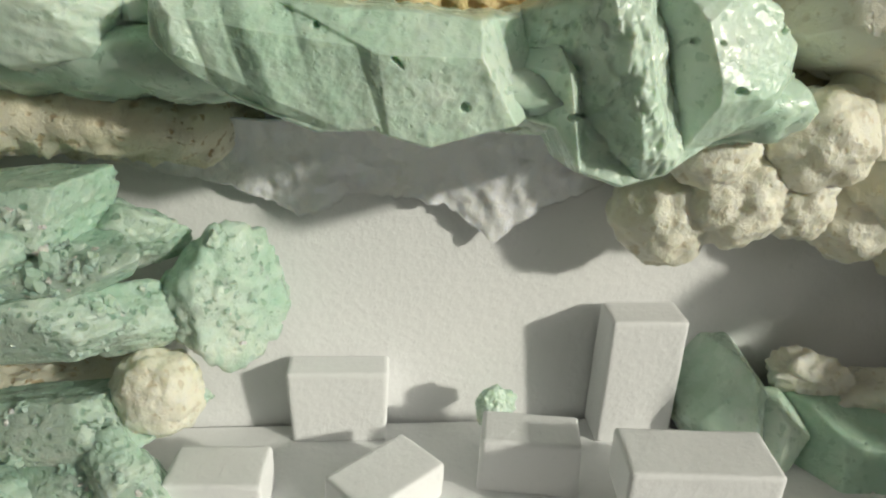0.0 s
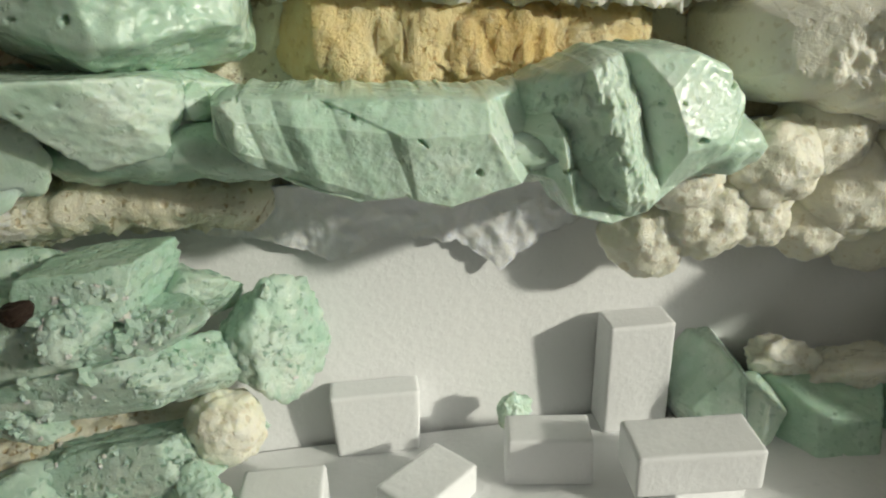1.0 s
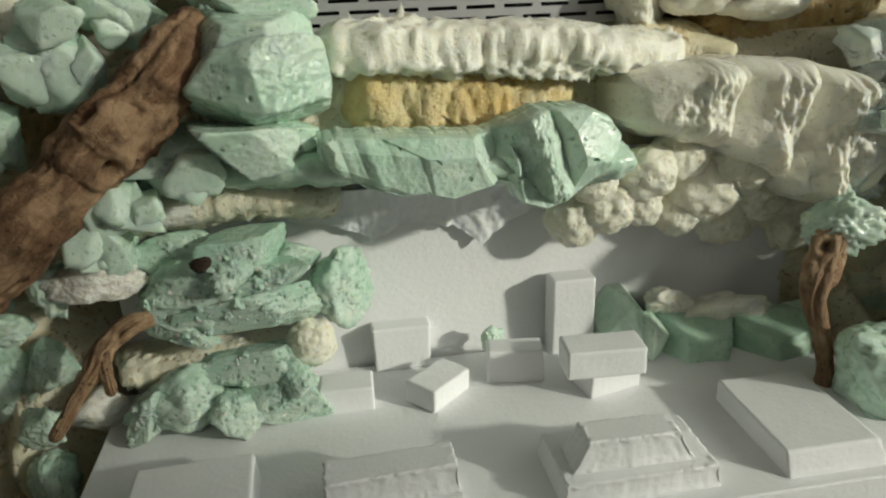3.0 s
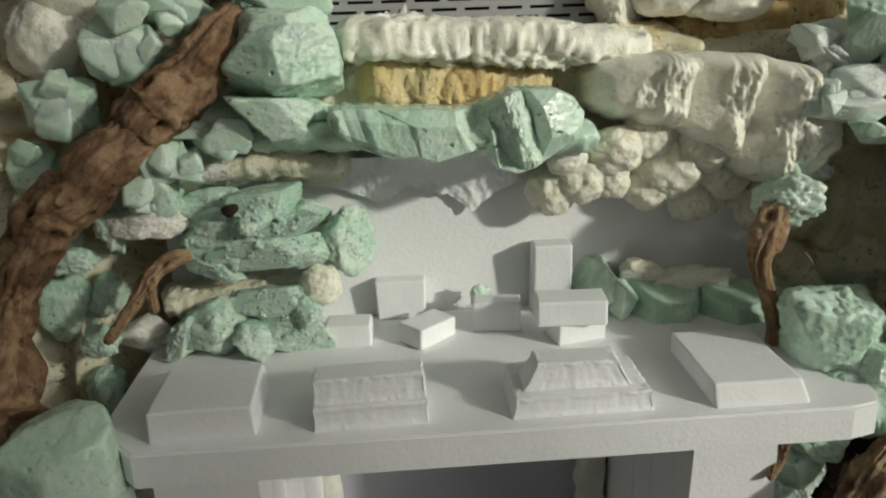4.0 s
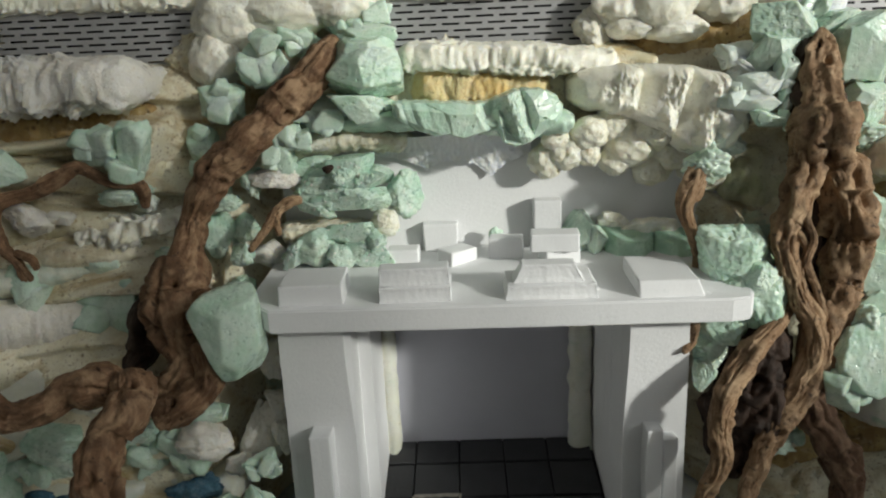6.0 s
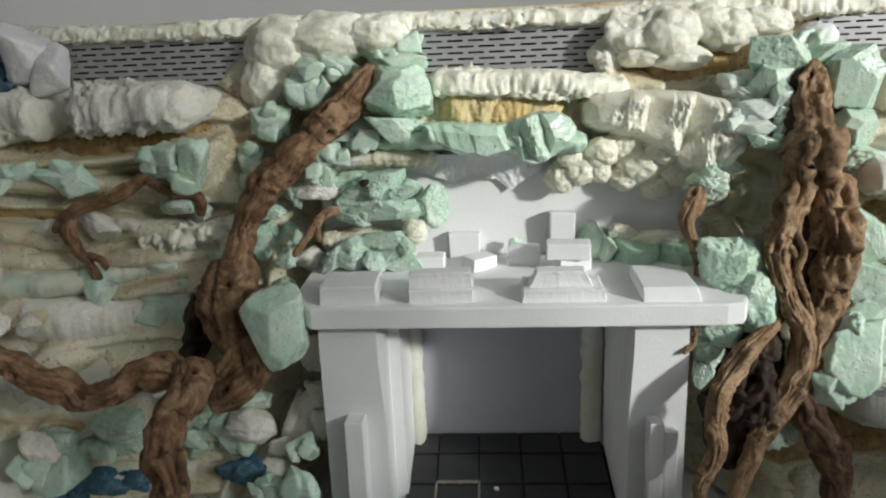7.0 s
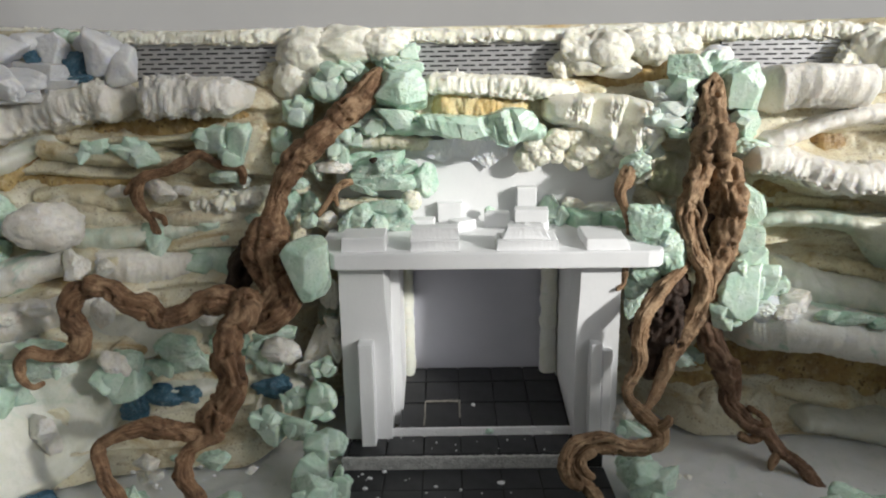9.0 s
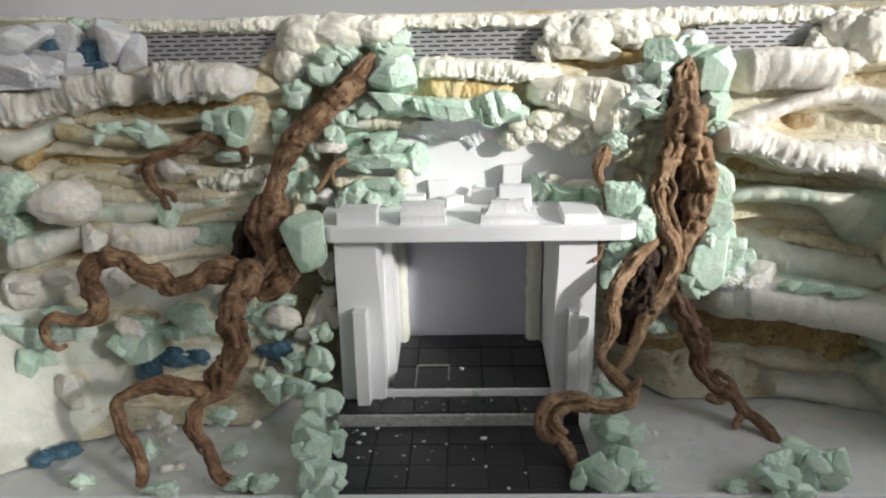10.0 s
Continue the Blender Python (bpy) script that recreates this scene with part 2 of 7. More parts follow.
# ---- building ----
def link_mesh(name, verts, faces, material, parent=None, label="", smooth=True, uvs=None):
    me = bpy.data.meshes.new(name)
    me.from_pydata([tuple(v) for v in verts], [], [tuple(f) for f in faces])
    me.materials.append(material)
    if smooth:
        me.polygons.foreach_set("use_smooth", [True] * len(me.polygons))
    if uvs is not None:
        layer = me.uv_layers.new(name="UVMap")
        index = np.empty(len(me.loops), dtype=np.int32)
        me.loops.foreach_get("vertex_index", index)
        layer.data.foreach_set("uv", np.asarray(uvs, dtype=np.float32)[index].ravel())
    me.update()
    ob = new(name, me)
    if parent is not None:
        ob.parent = parent
    if label:
        tagged(ob, label)
    return ob


def bm_object(name, bm, material, parent=None, label="", smooth=False):
    me = bpy.data.meshes.new(name)
    bm.to_mesh(me)
    bm.free()
    me.materials.append(material)
    if smooth:
        me.polygons.foreach_set("use_smooth", [True] * len(me.polygons))
    ob = new(name, me)
    if parent is not None:
        ob.parent = parent
    if label:
        tagged(ob, label)
    return ob


def box_bm(x0, x1, y0, y1, z0, z1, bevel=0.0008):
    bm = bmesh.new()
    bmesh.ops.create_cube(bm, size=1.0)
    bmesh.ops.scale(bm, vec=(x1 - x0, y1 - y0, z1 - z0), verts=bm.verts)
    bmesh.ops.translate(bm, vec=((x0 + x1) / 2, (y0 + y1) / 2, (z0 + z1) / 2), verts=bm.verts)
    if bevel:
        bmesh.ops.bevel(bm, geom=list(bm.edges), offset=bevel, segments=2, affect="EDGES", profile=0.5)
    return bm


def sharpen(ob, degrees=35):
    ob.data.polygons.foreach_set("use_smooth", [True] * len(ob.data.polygons))
    ob.data.set_sharp_from_angle(angle=radians(degrees))
    return ob


def grid_box(size, step):
    """A box about its centre, each side a grid of cells about step wide."""
    bm = bmesh.new()
    for axis in range(3):
        u, v = (axis + 1) % 3, (axis + 2) % 3
        nu, nv = max(2, round(size[u] / step)), max(2, round(size[v] / step))
        for sign in (-1, 1):
            rows = []
            for i in range(nu + 1):
                line = []
                for j in range(nv + 1):
                    p = [0.0, 0.0, 0.0]
                    p[axis], p[u], p[v] = sign * size[axis] / 2, size[u] * (i / nu - 0.5), size[v] * (j / nv - 0.5)
                    line.append(bm.verts.new(p))
                rows.append(line)
            for i in range(nu):
                for j in range(nv):
                    f = [rows[i][j], rows[i + 1][j], rows[i + 1][j + 1], rows[i][j + 1]]
                    bm.faces.new(f if sign > 0 else f[::-1])
    bmesh.ops.remove_doubles(bm, verts=bm.verts, dist=1e-6)
    return bm


def rough_box(size, seed, top=(1.0, 1.0), wear=0.0004, shear=(0.0, 0.0)):
    """A cut foam block about its base centre: slightly worn, top scaled by top and shifted by shear; a large wear tears its upright sides."""
    w, d, h = size
    bm = grid_box(size, 0.0009)
    for v in bm.verts:
        inner = Vector([max(-e / 2 + 0.0011, min(e / 2 - 0.0011, c)) for c, e in zip(v.co, size)])
        v.co = inner + (v.co - inner).normalized() * 0.0011
    for v in bm.verts:
        k = v.co.z / h + 0.5
        p = Vector((v.co.x + seed * 0.37, v.co.y - seed * 0.11, v.co.z))
        out = Vector((v.co.x / w, v.co.y / d, 0.0))
        upright = max(0.0, min(1.0, (max(abs(out.x), abs(out.y)) - 0.42) / 0.06))
        out = Vector((math.copysign(1, out.x), 0, 0)) if abs(out.x) > abs(out.y) else Vector((0, math.copysign(1, out.y), 0))
        v.co.x = v.co.x * (1 + (top[0] - 1) * k) + shear[0] * k
        v.co.y = v.co.y * (1 + (top[1] - 1) * k) + shear[1] * k
        v.co.z = k * h
        a = wear if k > 0.03 else 0.0
        v.co += 0.5 * a * Vector((noise.noise(p * 90), noise.noise(p * 85 + Vector((7, 0, 0))), 0.6 * noise.noise(p * 70 + Vector((0, 9, 0)))))
        if wear > 0.0006:
            rag = math.exp(-((k - 1) / 0.16) ** 2) + math.exp(-(k / 0.20) ** 2)
            groove = noise.noise(Vector((p.x * 240 + p.y * 240, seed, p.z * 45)))
            v.co += out * (upright * (a * (0.9 * rag + 0.12) * (noise.noise(p * 330) + 0.8 * noise.noise(p * 750)) - a * (1 - min(1.0, rag)) * (1.3 + 0.5 * groove)))
            v.co.z += upright * a * 1.1 * noise.noise(p * 300) * (1 if k > 0.5 else 0)
    return bm


def sphere_net(level):
    bm = bmesh.new()
    bmesh.ops.create_icosphere(bm, subdivisions=level, radius=1.0)
    bm.verts.index_update()
    d = np.array([v.co[:] for v in bm.verts])
    f = [[v.index for v in face.verts] for face in bm.faces]
    bm.free()
    return d / np.linalg.norm(d, axis=1)[:, None], f


NETS = {4: sphere_net(4), 5: sphere_net(5), 6: sphere_net(6)}


def fbm(p, octaves=3):
    return noise.fractal(p, 0.9, 2.1, octaves)


def crumple(p, scale):
    """Folds like crushed paper, about -0.5 to 1."""
    return 1.5 * abs(noise.noise(p * scale)) + 0.8 * abs(noise.noise(p * scale * 2.1 + Vector((5, 1, 3)))) + 0.35 * noise.noise(p * scale * 4.3) - 0.5


def chips(p, scale):
    """Torn relief: small flat chips, each tilted its own way, about -1 to 1."""
    q = p * scale
    _, near = noise.voronoi(q)
    tilt = noise.noise_vector(near[0] * 3.7)
    return max(-0.9, min(0.9, tilt.dot(q - near[0]) * 2.2 + 0.5 * noise.noise(near[0] * 5.1)))


# kinds of foam pieces: name, label, category, material
MINT = ("foam_rock", "faceted mint-green painted foam rock set into the foam wall", "foam rock", "mint")
MINT_BIG = ("foam_rock", "large smooth mint-green foam rock beside the driftwood head", "foam rock", "mint")
MINT_PEAK = ("foam_rock", "pointed mint-green cut foam rock standing on the mantel", "foam rock", "mint")
MINT_WET = ("foam_rock", "glossy dark mint foam rock lying on the mantel", "foam rock", "mint_wet")
SHELF = ("foam_rock", "overhanging mint-green foam shelf with cut facets and pits", "foam rock", "mint")
CRUMBLED = ("foam_rock", "crumbled mint-green foam lump with torn whitish edges", "foam rock", "crumbled")
LEANING = ("foam_rock", "tall faceted mint-green foam rock leaning at the mantel end", "foam rock", "mint")
CLUSTER = ("foam_rock", "tall lumpy mint-green foam rock wrapping the mantel end", "foam rock", "mint")
LEANING_LOW = ("foam_rock", "small mint-green foam rocks hanging below the mantel end", "foam rock", "mint")
PALE = ("foam_rock", "pale mint petal-shaped foam rock round the trunk head", "foam rock", "pale")
BLUE = ("foam_clump", "small crumbled blue painted foam clump", "foam clump", "blue")
WHITE_ROUGH = ("foam_lump", "torn white foam lump between the layers", "foam lump", "white")
WHITE_CHUNK = ("foam_chunk", "smooth broken white foam chunk on the wall", "foam chunk", "chunk")
WHITE_SKIN = ("foam_chunk", "large cream-white foam mass with slanting torn folds", "foam chunk", "skin")
GREY_LUMP = ("foam_lump", "rounded greyish-white foam lump", "foam lump", "white")
CREAM_CHUNK = ("foam_lump", "torn cream foam piece behind the mantel rocks", "foam lump", "skin")
CREAM_BALL = ("foam_lump", "round cream foam ball at a ledge end", "foam lump", "popcorn")
CREAM_BIG = ("foam_lump", "swollen cream expanding-foam lump under the rim", "foam lump", "bulb")
POPCORN = ("foam_lump", "bubbly cream expanding-foam bulb", "foam lump", "popcorn")

# kinds of foam layers: label, material, swell, swell scale, crumple in metres, crumple scale
MINT_BED = ("mint-green foam bed under the overhanging shelf", "mint", 0.22, 60, 0.0008, 160)
CREAM = ("wavy cream expanding-foam layer", "cream", 0.34, 26, 0.0009, 150)
CREAM_GREEN = ("cream foam layer with mint paint patches", "cream_green", 0.34, 24, 0.0010, 140)
BROWN = ("hollow aged brown foam layer with dark pores", "brown", 0.16, 34, 0.0014, 170)
BROWN_CREAM = ("cream and brown stained foam layer", "wall", 0.18, 30, 0.0014, 150)
GREENISH = ("olive-tinted cream foam layer", "greenish", 0.34, 26, 0.0009, 130)
AMBER = ("amber cut foam band with a crumbly face", "amber", 0.15, 60, 0.0030, 210)
CREAM_TORN = ("cream foam layer with a torn crumpled front", "skin", 0.14, 30, 0.0042, 120)
RIM = ("cream foam rim along the top edge", "skin", 0.10, 40, 0.0026, 210)
WHITE_TORN = ("white foam layer with a torn crumpled front", "white", 0.14, 30, 0.0056, 175)
WHITE_BUMPY = ("bumpy white foam layer with rounded bulges", "white", 0.42, 24, 0.0030, 150)
WHITE_SMOOTH = ("smooth swollen white foam layer", "white", 0.12, 17, 0.0009, 120)
BUBBLY = ("bubbly torn cream foam layer with pits", "bubbly", 0.30, 40, 0.0022, 150)
TERRACE = ("smooth pale foam terrace sloping between two ledges", "terrace", 0.16, 18, 0.0005, 120)
WHITE_RAGGED = ("white foam ledge with a smooth top and a ragged torn edge", "white", 0.12, 17, 0.0034, 130)
MINT_WASH = ("thick overhanging foam terrace washed with pale mint", "mint_wash", 0.14, 18, 0.0008, 130)
CUT_CREAM = ("thick overhanging cream foam ledge with a flat cut top", "cream", 0.16, 18, 0.0009, 140)
RUBBLE = ("band of crumbled cream foam rubble", "skin", 0.20, 60, 0.0060, 210)
COBBLED = ("band of cobbled cream foam beads between two ledges", "cobble", 0.20, 50, 0.0014, 150)
WHITE_GREEN = ("thick overhanging white foam ledge with mint patches", "white_green", 0.14, 15, 0.0012, 130)


def place_piece(kind, verts, faces, at):
    name, label, category, material = kind
    ob = link_mesh(name, verts, faces, MAT[material])
    ob.location = at
    return tagged(ob, label, category)


def chunk(rnd, level, torn):
    """One unit chunk cut by random planes; some facets are torn and bumpy."""
    d, faces = NETS[level]
    n = rnd.normal(size=(12, 3))
    n[:5] = np.array([(0, -1, 0), (1, 0, 0), (-1, 0, 0), (0, 0, 1), (0, 0, -1)]) + 0.48 * rnd.normal(size=(5, 3))
    n /= np.linalg.norm(n, axis=1)[:, None]
    h = rnd.uniform(0.70, 1.0, len(n))
    h[:5] = rnd.uniform(0.64, 0.82, 5)
    q = (d @ n.T) / h
    which = q.argmax(axis=1)
    soft = (np.log(np.exp(q * 75).sum(axis=1)) / 75).clip(0.58, None)
    r = 1.0 / soft
    rag = rnd.rand(len(n)) < torn
    out = np.empty_like(d)
    shift = Vector(rnd.uniform(-50, 50, 3))
    for i in range(len(d)):
        v = Vector(d[i] * r[i])
        k = 1.0 + 0.034 * fbm(v * 2.2 + shift) + 0.012 * fbm(v * 7.0 - shift) + 0.005 * noise.noise(v * 22.0 + shift)
        if rag[which[i]]:
            k += 0.046 * fbm(v * 3.6 + shift, 5) + 0.030 * chips(v + shift, 4.5) + 0.014 * chips(v - shift, 11.0)
        pit = noise.noise(v * 11.0 - shift)
        if pit > 0.58:
            k -= (pit - 0.58) * 0.30
        out[i] = v * k
    return out / np.abs(out).max(axis=0), faces


def rock(at, size, seed, kind, turn=0, fine=False, torn=0.34):
    """A broken foam rock: one main chunk, with smaller chunks grown onto it unless it is a clean-cut one."""
    rnd = np.random.RandomState(seed * 7 + 3)
    torn = 0.85 if kind[3] == "crumbled" and not fine else torn
    verts, faces = chunk(rnd, 6 if fine else 5, torn)
    if not fine and kind[0] == "foam_rock":
        verts = verts * 0.90
        even = min(size) / np.array(size)
        for _ in range(4 if kind[3] == "crumbled" else 3):
            w, f = chunk(rnd, 4, torn)
            a = rnd.uniform(0, 2 * math.pi)
            s = rnd.uniform(0.50, 0.80) * even * rnd.uniform(0.8, 1.25, 3)
            s = np.minimum(s, 0.62)
            spot = np.array((math.cos(a) * (1 - s[0]), rnd.uniform(-0.5, 0.0), math.sin(a) * (1 - s[2])))
            faces = faces + [[i + len(verts) for i in face] for face in f]
            verts = np.vstack([verts, w * s + spot])
    a = radians(turn + rnd.uniform(-6, 6))
    out = verts * np.array(size)
    x, z = out[:, 0].copy(), out[:, 2].copy()
    out[:, 0], out[:, 2] = x * math.cos(a) - z * math.sin(a), x * math.sin(a) + z * math.cos(a)
    return place_piece(kind, out, faces, at)


def facet(at, size, cuts, seed, flutes=0.0, torn=(), lumpy=0.0):
    """World vertices of one clean-cut piece: half-spaces (nx, ny, nz, h) of a unit solid; torn lists ragged cuts."""
    rnd = np.random.RandomState(seed)
    d, faces = NETS[6]
    rows = np.array(list(cuts) + [(0, 1, 0, 0.9), (1, 0, 0, 0.97), (-1, 0, 0, 0.97), (0, 0, 1, 0.97), (0, 0, -1, 0.97)], dtype=float)
    rows = np.vstack([rows, np.hstack([rnd.normal(size=(12, 3)), rnd.uniform(0.93, 1.05, (12, 1))])])
    n = rows[:, :3] / np.linalg.norm(rows[:, :3], axis=1)[:, None]
    q = (d @ n.T) / rows[:, 3]
    which = q.argmax(axis=1)
    edge = 44 - 24 * lumpy
    r = 1.0 / (np.log(np.exp(q * edge).sum(axis=1)) / edge).clip(0.62, None)
    shift = Vector(rnd.uniform(-50, 50, 3))
    out = np.empty_like(d)
    for i in range(len(d)):
        v = Vector(d[i] * r[i])
        k = 1.0 + (0.026 + 0.09 * lumpy) * fbm(v * 2.2 + shift) + (0.008 + 0.016 * lumpy) * fbm(v * 8.0 - shift)
        if which[i] in torn:
            q2 = Vector((v.x * 1.4, v.y, v.z * 0.8)) + shift
            k += 0.075 * fbm(q2 * 3.0, 4) + 0.03 * crumple(q2, 5.5) - 0.01
        elif flutes:
            f = v.x * 3.4 + v.z * 1.5
            k += flutes * (abs(noise.noise(Vector((f, 0.3, seed)))) - 0.15) * max(0.0, min(1.0, 0.7 - v.x))
        pit = noise.noise(v * 9.0 - shift)
        if pit > 0.62 and v.y < -0.3:
            k -= min(0.12, (pit - 0.62) * 1.1)
        out[i] = v * k
    return out * np.array(size) + np.array(at), faces


def foam_shelf(pieces, kind=None):
    verts, faces = np.zeros((0, 3)), []
    for w, f in pieces:
        faces += [[i + len(verts) for i in face] for face in f]
        verts = np.vstack([verts, w])
    at = verts.mean(axis=0)
    return place_piece(kind or SHELF, verts - at, faces, at)


def shelf_front(u, w):
    """How far the cut shelf stands forward at (u, w), in its own units: facets meet in creases round a few blocks."""
    fluted = np.minimum.reduce([1.20 + 0.06 * (u + 3.0) + 0.12 * w, 1.25 - 0.55 * (u + 1.75 + 0.2 * w), 1.1 + 0.9 * (u + 4.5), 0.95 + 0.9 * (w + 0.22 + 0.384 * (u + 4.5)), 1.1 - 0.9 * (w - 0.50)])
    broad = np.minimum.reduce([1.35 - 0.05 * (u + 0.7) + 0.18 * w, 1.25 + 0.50 * (u + 1.60) + 0.30 * (w + 0.35), 1.35 - 2.2 * ((u - 0.05) * 0.8 + (w - 0.1) * 0.45), 1.3 - 0.9 * (w - 0.35), 1.3 + 0.9 * (w + 0.95)])
    hollow = 0.10 + 0.35 * (0.6 - w) + 0.45 * np.minimum(np.abs(u - 0.9), 0.8)
    wedge = 1.15 - 1.5 * np.abs(u - 1.36 + 0.25 * w) - 1.3 * np.maximum(0, w - 0.15)
    crest = u - 2.05 - 0.36 * (0.9 - w)
    torn = 1.52 - 1.15 * np.maximum(0, np.abs(crest) - 0.20) - 1.0 * np.maximum(0, -0.95 - w) - 0.35 * np.maximum(0, w - 0.7)
    end = np.minimum.reduce([1.5 + 0.22 * (3.6 - u), 1.5 + 1.3 * (u - 3.55 + 0.25 * w), 1.42 - 0.9 * (u - 4.3), 1.5 - 0.75 * (w - 0.9), 1.35 + 0.7 * (w + 0.15 - 0.5 * (u - 3.8)), 1.6 - 0.35 * (w + u - 3.6)])
    foot = np.minimum.reduce([1.0 + 0.04 * u, 1.0 + 1.3 * (u - 1.75), 1.0 - 0.9 * (w + 0.75), 1.0 + 0.8 * (w + 1.25), 1.0 - 0.8 * (u - 3.1)])
    return np.stack([fluted, broad, hollow, wedge, torn, end, foot])


def cut_shelf(at, unit, lean):
    top = ((-5.0, 0.75), (-4.4, 0.92), (-2.1, 0.90), (-0.9, 0.95), (-0.2, 0.90), (0.5, 1.0), (1.1, 1.25), (2.1, 1.7), (3.0, 1.8), (3.8, 1.8), (4.5, 1.55), (4.95, 1.0), (5.05, 0.55))
    low = ((-5.0, 0.1), (-4.5, -0.35), (-3.5, -0.85), (-2.4, -1.16), (-1.6, -1.05), (-0.7, -1.25), (0.0, -1.0), (0.8, -0.75), (1.3, -0.85), (1.7, -1.45), (2.4, -1.62), (3.1, -1.4), (3.8, -0.9), (4.5, -0.3), (5.05, 0.45))
    nx, nz = 520, 150
    u = np.repeat(np.linspace(-5.0, 5.05, nx + 1)[:, None], nz + 1, axis=1)
    v = np.repeat(np.linspace(0, 1, nz + 1)[None, :], nx + 1, axis=0)
    zt, zl = np.interp(u, *np.array(top).T), np.interp(u, *np.array(low).T)
    w = zl + (zt - zl) * v
    layers = shelf_front(u, w)
    which, p = layers.argmax(axis=0), layers.max(axis=0)
    verts, faces = [], []
    for i in range(nx + 1):
        for j in range(nz + 1):
            a, b = u[i, j], w[i, j]
            q = Vector((a, b, 0))
            e = min(1.0, min(v[i, j], 1 - v[i, j]) * (zt[i, j] - zl[i, j]) / 0.16, min(a + 5.0, 5.05 - a) / 0.16)
            e = math.sqrt(max(0.0, e * (2 - e)))
            d = p[i, j] + 0.05 * fbm(q * 1.3) + 0.012 * fbm(q * 7)
            if which[i, j] == 4:
                r = Vector((a * 1.3 + 7.3, b * 0.8 + 21.7, 5.0))
                d += 0.16 * fbm(r * 1.3, 4) + 0.10 * crumple(r, 1.6) + 0.03 * chips(r, 2.6) + 0.03 * noise.noise(r * 6.0)
            if which[i, j] == 0:
                d += 0.30 * (abs(noise.noise(Vector((a * 1.9 + b * 0.7, 0.3, 0)))) - 0.2) * max(0.0, min(1.0, (-2.3 - a) * 1.5))
            ridge = max(0.0, 1 - (zt[i, j] - b) / 0.45)
            d += ridge * 0.13 * crumple(Vector((a * 0.9, b * 1.1, 2.0)), 0.9)
            pit = noise.noise(q * 3.1 + Vector((4.2, 1.0, 0)))
            if pit > 0.57 and which[i, j] != 4:
                d -= min(0.14, (pit - 0.57) * 2.2)
            side = 0.06 * fbm(q * 4.0) * (1 - e)
            verts.append((a * unit, 0.6 * unit - (0.6 + d) * e * unit, (b + side) * unit))
    for i in range(nx):
        for j in range(nz):
            k = i * (nz + 1) + j
            faces.append((k, k + nz + 1, k + nz + 2, k + 1))
    n, back = len(verts), 0.9 * unit
    rim = [i * (nz + 1) for i in range(nx + 1)] + [nx * (nz + 1) + j for j in range(1, nz + 1)] + [i * (nz + 1) + nz for i in range(nx - 1, -1, -1)] + list(range(nz - 1, 0, -1))
    verts += [(verts[k][0], back, verts[k][2]) for k in rim]
    m = len(rim)
    faces += [(rim[k], n + k, n + (k + 1) % m, rim[(k + 1) % m]) for k in range(m)]
    faces.append(tuple(n + k for k in range(m)))
    ob = place_piece(SHELF, verts, faces, at)
    ob.rotation_euler = (0, radians(-lean), 0)
    return sharpen(ob, 50)


def rough(at, size, seed, kind, turn=0):
    """A torn, crumbly lump with ragged relief."""
    rnd = np.random.RandomState(seed * 5 + 1)
    d, faces = NETS[5]
    n = rnd.normal(size=(12, 3))
    n /= np.linalg.norm(n, axis=1)[:, None]
    h = rnd.uniform(0.66, 1.0, len(n))
    r = 1.0 / (np.log(np.exp((d @ n.T) / h * 12).sum(axis=1)) / 12).clip(0.7, None)
    shift = Vector(rnd.uniform(-50, 50, 3))
    out = np.empty_like(d)
    for i in range(len(d)):
        v = Vector(d[i] * r[i])
        near, _ = noise.voronoi(v * 2.4 + shift)
        small, _ = noise.voronoi(v * 6.0 - shift)
        k = 0.9 + 0.22 * fbm(v * 1.5 + shift, 3) + 0.24 * min(near[1] - near[0], 0.35) + 0.10 * min(small[1] - small[0], 0.30)
        k += 0.05 * fbm(v * 7.0 - shift, 3)
        if kind[3] == "chunk":
            k = 0.92 + 0.08 * fbm(v * 1.3 + shift, 3) + 0.06 * min(near[1] - near[0], 0.35) + 0.02 * chips(v + shift, 5.0)
        if kind[3] in ("crumbled", "white"):
            k = 0.92 + 0.13 * fbm(v * 1.5 + shift, 3) + 0.12 * min(near[1] - near[0], 0.35) + 0.045 * chips(v + shift, 4.0) + 0.022 * chips(v - shift, 10.0)
        out[i] = v * k
    out /= np.abs(out).max(axis=0)
    return place_piece(kind, out * np.array(size), faces, at)


